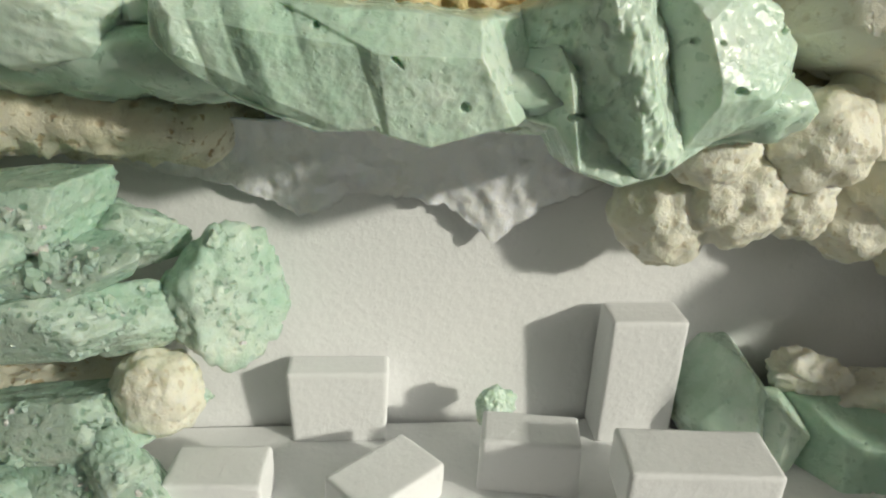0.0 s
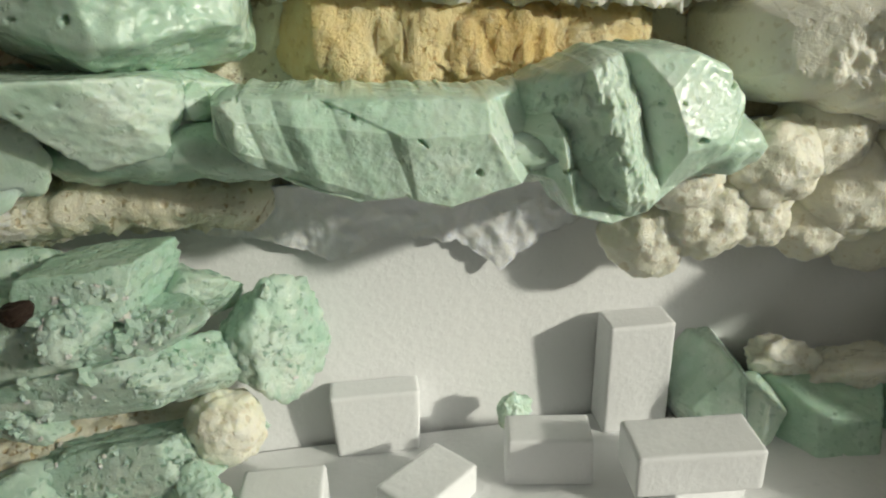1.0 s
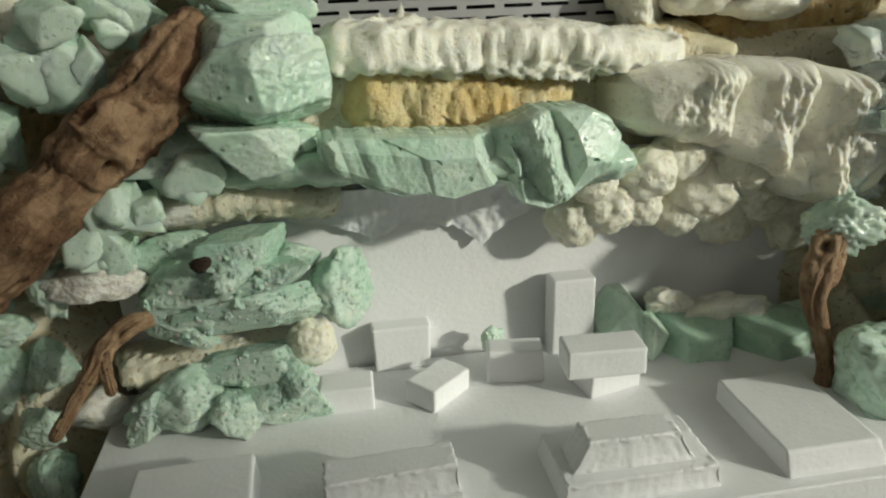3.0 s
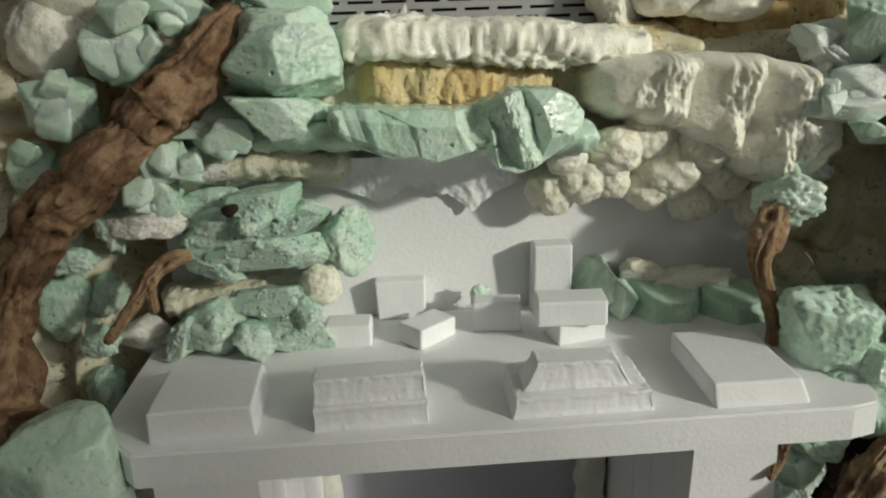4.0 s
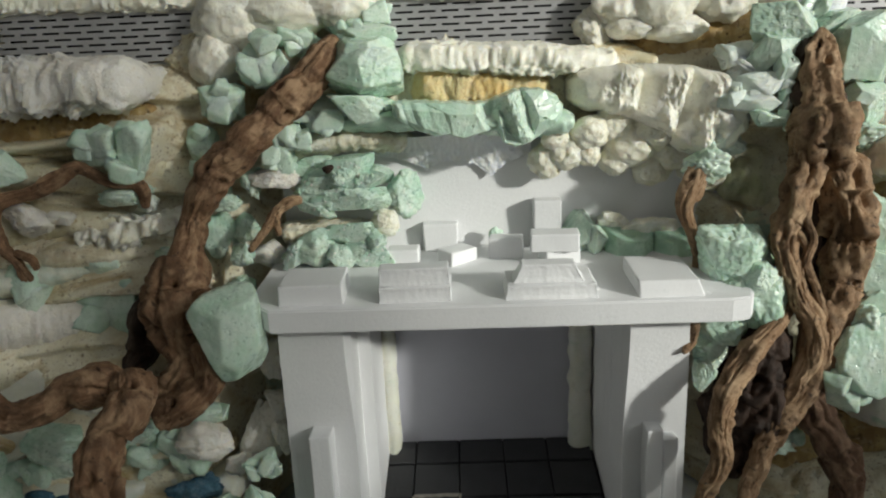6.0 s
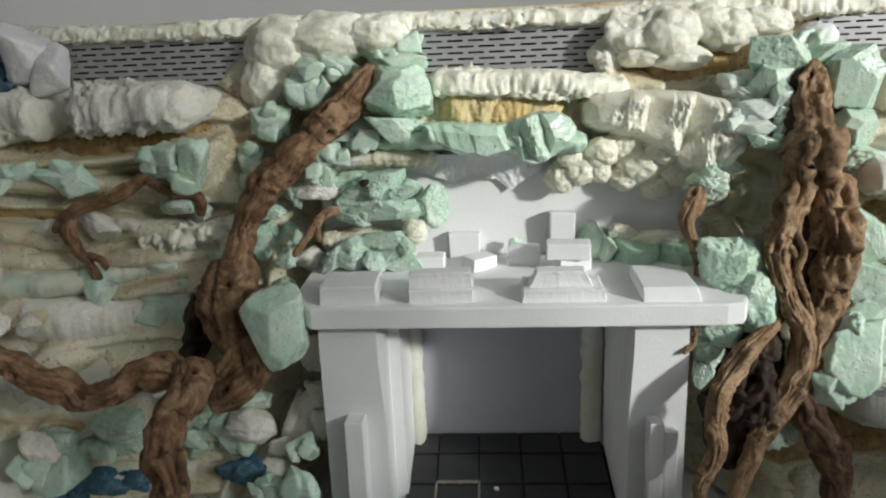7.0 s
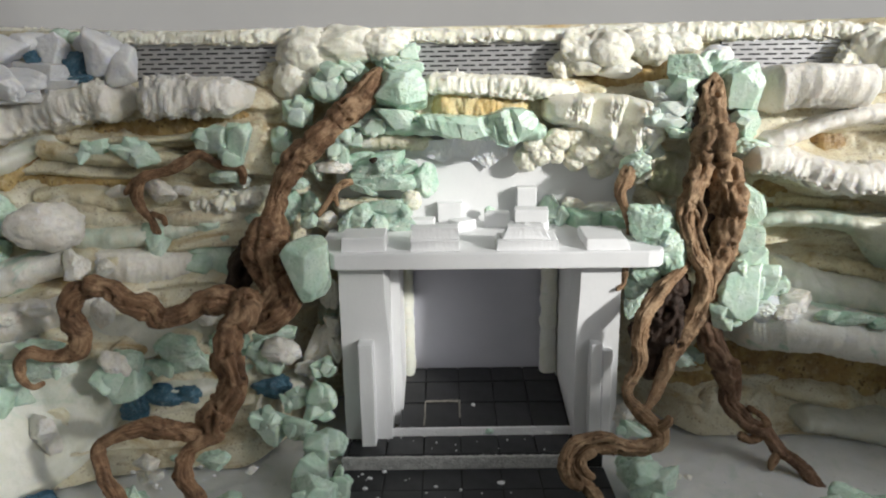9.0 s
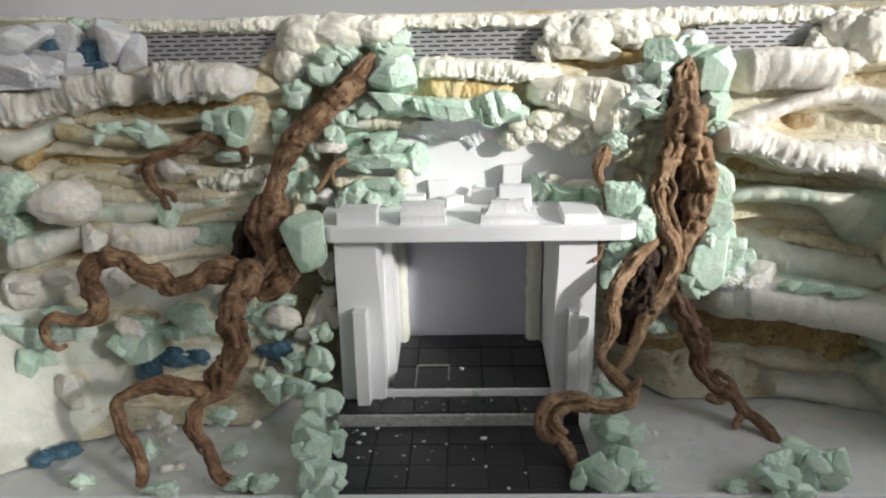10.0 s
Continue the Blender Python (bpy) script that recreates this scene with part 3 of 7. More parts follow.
def lump(at, size, seed, kind, turn=0):
    """A swollen foam bulb: rounded, with smaller bulges and a wrinkled skin."""
    rnd = np.random.RandomState(seed * 11 + 5)
    d, faces = NETS[5]
    c = rnd.normal(size=(9, 3))
    c /= np.linalg.norm(c, axis=1)[:, None]
    w = rnd.uniform(0.4, 1.0, len(c))
    swell = (np.maximum(0, (d @ c.T) - 0.55) * w).max(axis=1)
    shift = Vector(rnd.uniform(-50, 50, 3))
    out = np.empty_like(d)
    for i in range(len(d)):
        v = Vector(d[i])
        near, _ = noise.voronoi(v * 1.5 + shift)
        small, _ = noise.voronoi(v * (3.1 if kind[3] == "popcorn" else 4.5) - shift)
        k = 0.80 + 0.25 * swell[i] + 0.17 * (0.6 - near[0] ** 2) + (0.12 if kind[3] == "popcorn" else 0.035) * (0.6 - small[0] ** 2) + 0.07 * fbm(v * 2.2 + shift) + (0.008 if kind[3] in ("chunk", "popcorn") else 0.018) * crumple(v + shift, 5.0) + (0.012 if kind[3] == "popcorn" else 0.02) * fbm(v * 9 + shift)
        if kind[3] == "skin":
            q = Vector((v.x, v.y, v.z * 0.5)) + shift
            side = max(0.0, min(1.0, (v.x + 0.25 * noise.noise(v * 2 + shift) - 0.05) / 0.25))
            k = 0.92 + 0.16 * swell[i] + 0.05 * fbm(v * 1.6 + shift) + side * (0.10 * crumple(q, 3.2) + 0.05 * abs(noise.noise(q * 14)))
            k -= 0.16 * max(0.0, 1 - abs(v.x - 0.30 - 0.1 * v.z) / 0.10) * (0.4 + 0.6 * abs(noise.noise(v * 3 + shift)))
        out[i] = v * k
    out /= np.abs(out).max(axis=0)
    a = radians(turn)
    out = out * np.array(size)
    x, z = out[:, 0].copy(), out[:, 2].copy()
    out[:, 0], out[:, 2] = x * math.cos(a) - z * math.sin(a), x * math.sin(a) + z * math.cos(a)
    return place_piece(kind, out, faces, at)


def spline(points, step):
    """Points along a smooth curve through the given ones, about step apart."""
    p = np.array(points, dtype=float)
    p = np.vstack([2 * p[0] - p[1], p, 2 * p[-1] - p[-2]])
    out = []
    for i in range(1, len(p) - 2):
        a, b, c, e = p[i - 1:i + 3]
        m = max(2, int(np.linalg.norm((c - b)[:3]) / step))
        for k in range(m):
            t = k / m
            out.append(0.5 * (2 * b + (c - a) * t + (2 * a - 5 * b + 4 * c - e) * t * t + (3 * b - a - 3 * c + e) * t ** 3))
    out.append(p[-2])
    return np.array(out)


def ledge(points, depth, seed, kind):
    """A foam layer squeezed out along the wall: an uneven flattened roll."""
    label, material, swell, swell_scale, fold, fold_scale = kind
    rnd = np.random.RandomState(seed)
    step = 0.0018
    c = spline(points, step)
    shift = Vector(rnd.uniform(-50, 50, 3))
    around = 60
    verts, faces = [], []
    m = len(c)
    crisp = fold > 0.0025
    hollow = material == "brown"
    cut = label.startswith(("smooth swollen", "thick overhanging"))
    if hollow:
        depth *= 0.55
    for i in range(m):
        x, y, z, h = c[i]
        g = i * step
        h *= 1.0 + 0.16 * noise.noise(Vector((g * 17, seed, 0.5))) + (0.05 if crisp else 0.06) * noise.noise(Vector((g * 55, seed, 3.5)))
        y += depth * 0.28 * noise.noise(Vector((g * 14, 7.7, seed))) + depth * (0.05 if crisp else 0.07) * noise.noise(Vector((g * 60, 2.7, seed)))
        z += h * 0.24 * noise.noise(Vector((g * 15, 1.7, seed + 0.5)))
        u = min(i, m - 1 - i) * step
        end = min(1.0, u / (1.3 * h))
        end = end * end * (3 - 2 * end)
        y += (1 - end) * depth * 0.9
        end = 0.50 + 0.50 * end
        tan = Vector((c[min(i + 1, m - 1)] - c[max(i - 1, 0)])[:3]).normalized()
        side = Vector((0, 0, 1)) - tan * tan.z
        side.normalize()
        out = side.cross(tan)
        if out.y > 0:
            out = -out
        mid = Vector((x, y, z))
        for j in range(around):
            a = 2 * math.pi * j / around
            ca, sa = math.cos(a), math.sin(a)
            rise = math.copysign(abs(sa) ** (0.38 if crisp else 0.26 if cut else 0.5 if hollow else 0.34), sa)
            push = math.copysign(abs(ca) ** (0.42 if crisp else 0.30 if cut else 0.55 if hollow else 0.38), ca) * (1.0 - (0.18 if cut else 0.45) * max(0.0, rise) ** 2)
            if not (crisp or hollow):
                push *= 1.0 - 0.55 * max(0.0, -rise) ** 1.5 + 0.10 * max(0.0, 0.6 - abs(rise - 0.35))
            p = mid + out * (push * depth * end) + side * (rise * h * end)
            if ca > -0.35:
                q = p + shift
                k = swell * min(h, depth) * (fbm(q * swell_scale, 3) + 0.5 * abs(noise.noise(q * swell_scale * 2.6)))
                q = Vector((q.x, q.y, q.z * 0.95)) + 0.006 * noise.noise_vector(q * 60)
                rag = 1.0 if not crisp else 0.2 + 0.9 * max(0.0, min(1.0, 0.62 - 0.35 * rise + 1.5 * noise.noise(q * 22)))
                if crisp:
                    k += rag * fold * (0.7 * chips(q, fold_scale * 0.55) + 0.6 * chips(q, fold_scale * 1.5) + 0.5 * crumple(q, fold_scale) + 1.3 * fbm(q * 58, 3)) * end
                else:
                    k += rag * fold * (crumple(q, fold_scale) + 0.45 * crumple(q, fold_scale * 2.7)) * end
                if material in ("cream", "cream_green", "greenish", "brown"):
                    cell, _ = noise.voronoi(q * 62)
                    k += 0.0016 * (0.5 - cell[0]) * max(0.0, 0.6 + 1.2 * noise.noise(q * 13))
                if material == "cobble":
                    cell, _ = noise.voronoi(q * 66)
                    k += 0.0034 * min(1.0, 2.6 * (cell[1] - cell[0])) - 0.0018
                k += 0.0013 * fbm(q * 75) + 0.0007 * fbm(q * 240) + 0.0012 * chips(q, 120) * max(0.0, 0.5 - rise)
                away = p - mid
                if away.length > 1e-6:
                    p += away.normalized() * k
            verts.append(p[:])
    for i in range(m - 1):
        for j in range(around):
            a, b = i * around + j, i * around + (j + 1) % around
            faces.append((a, b, b + around, a + around))
    faces.append(tuple(range(around))[::-1])
    faces.append(tuple((m - 1) * around + j for j in range(around)))
    ob = link_mesh("foam_layer", verts, faces, MAT[material])
    return tagged(ob, label, "foam layer")


def white_lip():
    """A thin rumpled sheet of white foam skin that hangs over the mantel wall in two blunt points."""
    low = ((-0.104, 0.352), (-0.081, 0.350), (-0.069, 0.347), (-0.053, 0.344), (-0.042, 0.340), (-0.032, 0.3345), (-0.025, 0.336), (-0.016, 0.342), (-0.003, 0.340), (0.012, 0.338), (0.026, 0.3265), (0.032, 0.331), (0.042, 0.338), (0.062, 0.346))
    nx, nz = 220, 40
    verts, faces = [], []
    for side in (0, 1):
        for i in range(nx + 1):
            x = -0.104 + 0.166 * i / nx
            z0 = float(np.interp(x, *np.array(low).T)) + 0.0010 * noise.noise(Vector((x * 160, 0, 3))) + 0.0012 * noise.noise(Vector((x * 420, 0, 5)))
            z1 = 0.366 + 0.003 * noise.noise(Vector((x * 40, 7, 0)))
            for j in range(nz + 1):
                k = j / nz
                z = z0 + (z1 - z0) * k
                q = Vector((x, 0, z))
                y = 0.2175 - 0.0135 * k ** 1.6 + 0.0035 * noise.noise(Vector((x * 42, z * 30, 1.0))) + 0.0024 * abs(noise.noise(Vector((x * 95 + z * 40, z * 60, 4.0)))) + 0.0008 * noise.noise(q * 300)
                thick = 0.0024 * math.sqrt(min(1.0, k * 7))
                verts.append((x, y + thick * side, z))
    row, n = nz + 1, (nx + 1) * (nz + 1)
    for i in range(nx):
        for j in range(nz):
            a = i * row + j
            faces += [(a, a + row, a + row + 1, a + 1), (n + a + 1, n + a + row + 1, n + a + row, n + a)]
    rim = [i * row for i in range(nx + 1)] + [nx * row + j for j in range(1, row)] + [i * row + nz for i in range(nx - 1, -1, -1)] + list(range(nz - 1, 0, -1))
    for a, b in zip(rim, rim[1:] + rim[:1]):
        faces.append((b, a, n + a, n + b))
    ob = link_mesh("foam_layer", verts, faces, MAT["chunk"])
    return tagged(ob, "rumpled thin white foam lip over the mantel wall", "foam layer")


def foam_slope():
    """A broad smooth foam slope under the root: it leaves the wall below the ledges and runs out to the base in a low ridge."""
    top = [(-0.255, 0.185, 0.190), (-0.335, 0.178, 0.192), (-0.395, 0.160, 0.192), (-0.435, 0.135, 0.190), (-0.475, 0.110, 0.188), (-0.515, 0.088, 0.188), (-0.550, 0.068, 0.186), (-0.580, 0.045, 0.180), (-0.620, 0.020, 0.175)]
    foot = [(-0.262, 0.120, 0.140), (-0.335, 0.105, 0.138), (-0.385, 0.095, 0.122), (-0.405, 0.093, 0.072), (-0.420, 0.085, 0.036), (-0.445, 0.060, 0.006), (-0.470, 0.015, -0.002), (-0.495, -0.025, -0.003), (-0.540, -0.060, -0.003)]
    a, b = np.array(top), np.array(foot)
    nu, nv = 170, 60
    verts, faces = [], []
    for i in range(nu + 1):
        u = (len(a) - 1) * i / nu
        k = np.arange(len(a))
        w = np.exp(-((k - u) / 0.55) ** 2)
        w /= w.sum()
        p, q = w @ a, w @ b
        for j in range(nv + 1):
            v = j / nv
            m = Vector(p + (q - p) * v)
            m.y -= 0.010 * math.sin(math.pi * v) + 0.008 * math.exp(-((v - 0.93) / 0.06) ** 2)
            m.y += 0.020 * max(0.0, (v - 0.96) / 0.04) ** 2
            m.y += 0.007 * noise.noise(m * 14) + 0.0022 * noise.noise(Vector((m.x * 50, m.y * 50, m.z * 50))) + 0.0007 * fbm(m * 150)
            m.y -= 0.0016 * max(0.0, chips(m, 60)) * max(0.0, noise.noise(m * 17) + 0.1)
            verts.append(m[:])
    row, n = nv + 1, (nu + 1) * (nv + 1)
    for i in range(nu):
        for j in range(nv):
            c = i * row + j
            faces.append((c, c + 1, c + row + 1, c + row))
    rim = [i * row for i in range(nu + 1)] + [nu * row + j for j in range(1, row)] + [i * row + nv for i in range(nu - 1, -1, -1)] + list(range(nv - 1, 0, -1))
    verts += [(verts[c][0], verts[c][1] + 0.05, verts[c][2]) for c in rim]
    m = len(rim)
    faces += [(rim[c], rim[(c + 1) % m], n + (c + 1) % m, n + c) for c in range(m)]
    ob = link_mesh("foam_slope", verts, faces, MAT["terrace"])
    return tagged(ob, "broad smooth pale foam slope running down to the base", "foam slope")


def torn_mass():
    """A mass of torn cream-white foam above the mantel wall: a smooth cheek, then slanting ragged folds."""
    top = ((0.094, 0.409), (0.100, 0.414), (0.113, 0.4175), (0.139, 0.4190), (0.171, 0.4180), (0.198, 0.415), (0.222, 0.408), (0.240, 0.396))
    low = ((0.094, 0.392), (0.100, 0.385), (0.109, 0.381), (0.141, 0.3735), (0.168, 0.360), (0.188, 0.343), (0.207, 0.337), (0.225, 0.345), (0.240, 0.365))
    nx, nz = 300, 130
    verts, faces = [], []
    for i in range(nx + 1):
        x = 0.094 + 0.146 * i / nx
        zt, zl = float(np.interp(x, *np.array(top).T)), float(np.interp(x, *np.array(low).T))
        zt += 0.0016 * noise.noise(Vector((x * 90, 2, 0)))
        zl += 0.0022 * noise.noise(Vector((x * 80, 5, 0)))
        for j in range(nz + 1):
            k = j / nz
            z = zl + (zt - zl) * k
            q = Vector((x, 0.0, z))
            rim = min(1.0, min(k, 1 - k) * (zt - zl) / 0.012, min(x - 0.094, 0.240 - x) / 0.014)
            rim = math.sqrt(max(0.0, rim * (2 - rim)))
            f = x - 0.30 * (z - 0.385) + 0.002 * noise.noise(q * 35)
            a, b = ((0.090, 0.146), (0.146, 0.184), (0.184, 0.216), (0.216, 0.250))[0 if f < 0.146 else 1 if f < 0.184 else 2 if f < 0.216 else 3]
            t = max(0.0, min(1.0, (f - a) / (b - a)))
            ragged = max(0.0, min(1.0, (t - 0.42 + 0.25 * noise.noise(q * 60)) / 0.10))
            d = 0.019 + 0.019 * min(1.0, t / 0.72) ** 0.6 - 0.006 * max(0.0, (t - 0.85) / 0.15) + 0.004 * noise.noise(q * 24)
            streak = Vector((x * 1.5, 0.0, z * 0.8))
            d += ragged * (0.0046 * fbm(streak * 62, 3) + 0.0006 * chips(streak, 140) + 0.0006 * noise.noise(q * 330))
            d += (1 - ragged) * 0.0010 * fbm(q * 60)
            back = 0.213 - 0.10 * max(0.0, x - 0.16)
            verts.append((x + 0.002 * rim * noise.noise(q * 60), back - d * rim, z))
    for i in range(nx):
        for j in range(nz):
            a = i * (nz + 1) + j
            faces.append((a, a + nz + 1, a + nz + 2, a + 1))
    n, row = len(verts), nz + 1
    rim = [i * row for i in range(nx + 1)] + [nx * row + j for j in range(1, row)] + [i * row + nz for i in range(nx - 1, -1, -1)] + list(range(nz - 1, 0, -1))
    verts += [(verts[a][0], 0.236, verts[a][2]) for a in rim]
    m = len(rim)
    faces += [(rim[a], n + a, n + (a + 1) % m, rim[(a + 1) % m]) for a in range(m)]
    faces.append(tuple(n + a for a in range(m)))
    at = np.array(verts).mean(axis=0)
    return sharpen(place_piece(WHITE_SKIN, np.array(verts) - at, faces, at), 55)


def strand(points, seed, grain="wood", gnarl=1.0, holes=(), cleft=1.0):
    """A limb of driftwood: a crooked tapering tube with fissures along the grain, ringed knots and, at holes (x, z, radius), hollows in its front."""
    rnd = np.random.RandomState(seed)
    c = spline(points, 0.0015)
    shift = Vector(rnd.uniform(-50, 50, 3))
    around = 60
    twist = rnd.uniform(-1.0, 1.0) * 7
    verts, faces, uvs = [], [], []
    m, s = len(c), 0.0
    side = None
    stiff = 0.30 if gnarl <= 1.0 else 0.22
    for i in range(m):
        bend = noise.noise_vector(Vector((i * 0.0015 * 58, 1.7, 0.3)) + shift) * (stiff * min(c[i, 3], 0.012) * min(1.0, min(i, m - 1 - i) / 8.0))
        c[i, :3] += np.array(bend)
        c[i, 3] *= 1.0 + 0.16 * noise.noise(Vector((i * 0.0015 * 75, 8.2, 2.2)) - shift)
    length = float(np.linalg.norm(np.diff(c[:, :3], axis=0), axis=1).sum())
    knots = [(rnd.uniform(0.06, 0.96) * length, rnd.uniform(-math.pi, math.pi), rnd.uniform(0.24, 0.60)) for _ in range(int(length / (0.011 if gnarl <= 1.0 else 0.020)) + 1)]
    for i in range(m):
        x, y, z, r = c[i]
        tan = Vector((c[min(i + 1, m - 1)] - c[max(i - 1, 0)])[:3]).normalized()
        if side is None:
            side = tan.orthogonal().normalized()
        side = (side - tan * side.dot(tan)).normalized()
        up = tan.cross(side)
        if i:
            s += float(np.linalg.norm((c[i] - c[i - 1])[:3]))
        u = min(i, m - 1 - i) * 0.0015
        r = r * (1.0 if u > 0.5 * r else 0.55 + 0.45 * math.sqrt(max(0.0, u / (0.5 * r + 1e-6))))
        flat = 1.0 + 0.18 * noise.noise(Vector((s * 22, 3.1, seed)))
        near = [q for q in knots if abs(s - q[0]) < 2.2 * q[2] * r]
        split = cleft * (0.55 if gnarl > 1.0 else 0.25) + 0.9 * cleft * max(0.0, noise.noise(Vector((s * 24, 0.8, seed))) + 0.25)
        for j in range(around):
            a = 2 * math.pi * j / around
            ga = a + s * twist + 0.5 * noise.noise(Vector((s * 40, a * 0.6, seed)))
            ca, sa = math.cos(ga), math.sin(ga)
            k = 0.24 * noise.noise(Vector((ca * 1.2, sa * 1.2, s * 13)) + shift)
            # ropes of wood with deep fissures between them
            deep = abs(noise.noise(Vector((ca * 2.1, sa * 2.1, s * 9)) - shift))
            k += (0.16 * min(deep * 2.4, 0.6) - 0.05) * gnarl - 0.34 * split * max(0.0, 1 - deep / 0.075)
            fine = abs(noise.noise(Vector((ca * 5.2, sa * 5.2, s * 20)) + shift))
            k -= (0.12 if gnarl > 1.0 else 0.07) * max(0.0, 1 - fine / 0.11)
            k += 0.06 * noise.noise(Vector((ca * 7.0, sa * 7.0, s * 40)) - shift)
            k += 0.13 * noise.noise(Vector((math.cos(a), math.sin(a), s * 50)) - shift * 0.3)
            w = Vector((x, y, z)) + side * (math.cos(a) * r) + up * (math.sin(a) * r) + shift
            k += 0.12 * noise.noise(w * 75) + 0.07 * noise.noise(w * 210)
            k += max(-0.16, min(0.16, 0.0006 * crumple(w, 130) / r))
            for at, turn, wide in near:
                da = ((a - turn + math.pi) % (2 * math.pi) - math.pi) / wide
                d = math.hypot((s - at) / (wide * r + 1e-6) * 0.8, da)
                if d < 2.2:
                    k += 0.12 * math.exp(-((d - 1.1) / 0.4) ** 2) - 0.75 * max(0.0, 1 - d / 0.75)
            for hx, hz, hr in holes:
                d = math.hypot(w.x - shift.x - hx, w.z - shift.z - hz) / hr
                if d < 2.0 and w.y - shift.y < y:
                    k += 0.10 * math.exp(-((d - 1.25) / 0.3) ** 2) - 0.75 * max(0.0, 1 - d * d)
            rr = 0.90 * r * (1 + max(-0.85, k) * (0.6 + 0.4 * gnarl))
            p = Vector((x, y, z)) + side * (math.cos(a) * rr * flat) + up * (math.sin(a) * rr / flat)
            verts.append(p[:])
            uvs.append((abs(j / around - 0.5) * 2, s * 12))
    for i in range(m - 1):
        for j in range(around):
            a, b = i * around + j, i * around + (j + 1) % around
            faces.append((a, b, b + around, a + around))
    faces.append(tuple(range(around))[::-1])
    faces.append(tuple((m - 1) * around + j for j in range(around)))
    return link_mesh("limb", verts, faces, MAT[grain], uvs=uvs)


def driftwood(limbs, label):
    """Joins limbs under one thing, whose base is the lowest limb's end."""
    low = min((v.co for o in limbs for v in o.data.vertices), key=lambda p: p.z)
    ob = new("driftwood", None)
    ob.location = low
    for o in limbs:
        o.parent = ob
        o.matrix_parent_inverse = Matrix.Translation(-low)
    return tagged(ob, label, "driftwood")


# ---- the room ----
def slab(name, x0, x1, y0, y1, z0, z1, material, label, bevel=0.0):
    ob = bm_object(name, box_bm(x0, x1, y0, y1, z0, z1, bevel), material)
    return tagged(ob, label, "", "", "structure")


slab("wall_back", -2.0, 2.18, 0.80, 0.90, -0.8, 1.95, MAT["room"], "plain grey room wall behind the model")
slab("wall_left", -2.1, -2.0, -2.4, 0.90, -0.8, 1.95, MAT["room_pale"], "plain pale room wall")
slab("wall_front", -2.0, 1.33, -2.4, -2.3, -0.8, 1.95, MAT["room_pale"], "plain pale room wall")
slab("ceiling", -2.1, 2.2, -2.4, 0.90, 1.95, 2.05, MAT["ceiling"], "plain white ceiling")
slab("floor", -2.1, 2.2, -2.4, 0.90, -0.9, -0.8, MAT["table"], "pale room floor")
# the window wall, set across the corner: a sill, a lintel and two piers round one opening
TURN = math.degrees(math.atan2(AWAY.y, AWAY.x))
for name, y0, y1, z0, z1, text in (
        ("wall_sill", -1.98, 1.45, -0.8, SILL, "grey room wall below the window"),
        ("wall_lintel", -1.98, 1.45, HEAD, 1.95, "grey room wall above the window"),
        ("wall_pier", -1.98, JAMB_A, SILL, HEAD, "grey room wall beside the window"),
        ("wall_pier", JAMB_B, 1.45, SILL, HEAD, "grey room wall beside the window")):
    slab(name, 1.90, 2.00, y0, y1, z0, z1, MAT["room"], text).matrix_world = pose(0, 0, 0, 0, 0, TURN)
# unseen slats added in the opening to half-shade the model's left side
for k in range(9):
    wide = 0.018 if k > 7 else 0.037 if k > 4 else 0.023
    slab("window_slat", 1.93, 1.945, -1.40 + 0.092 * k - wide, -1.40 + 0.092 * k + wide, SILL, HEAD, MAT["ceiling"], "unseen white upright slat added in the window to dim the sun").matrix_world = pose(0, 0, 0, 0, 0, TURN)
table = tagged(new("table"), "pale table under the model", "table")
table.location = (0.02, 0.05, -0.8)
for name, x0, x1, y0, y1, z0, z1 in [("tabletop", -0.9, 0.95, -0.35, 0.45, -0.07, -0.03)] + [("leg", x, x + 0.06, y, y + 0.06, -0.8, -0.0705) for x in (-0.86, 0.85) for y in (-0.31, 0.35)]:
    ob = bm_object(name, box_bm(x0, x1, y0, y1, z0, z1, 0.003), MAT["table"], table)
    ob.matrix_parent_inverse = Matrix.Translation((-0.02, -0.05, 0.8))


# ---- the model's base and back ----
FRONT = -0.076


def wall_depth(x, z):
    """How far back the sprayed foam lies: it bulges forward towards the base, and is deep behind the fireplace."""
    levels = (0.0, 0.012, 0.035, 0.07, 0.12, 0.20, 0.235, 0.30, 0.37, 0.425, 0.445, 0.60)
    left = (0.074, 0.092, 0.102, 0.112, 0.126, 0.152, 0.165, 0.188, 0.202, 0.222, 0.262, 0.262)
    right = (0.135, 0.160, 0.180, 0.192, 0.200, 0.205, 0.190, 0.200, 0.205, 0.218, 0.262, 0.262)
    y = float(np.interp(z, levels, left if x < 0 else right))
    side = max(0.0, min(1.0, (abs(x - 0.012) - 0.19) / 0.09))
    side = side * side * (3 - 2 * side)
    y = 0.262 + (y - 0.262) * side
    y -= (0.05 + 0.07 * max(0.0, 1 - z / 0.12)) * max(0.0, min(1.0, (-0.36 - x) / 0.26)) ** 1.2
    y -= 0.05 * max(0.0, min(1.0, (x - 0.40) / 0.24)) ** 1.2
    return y


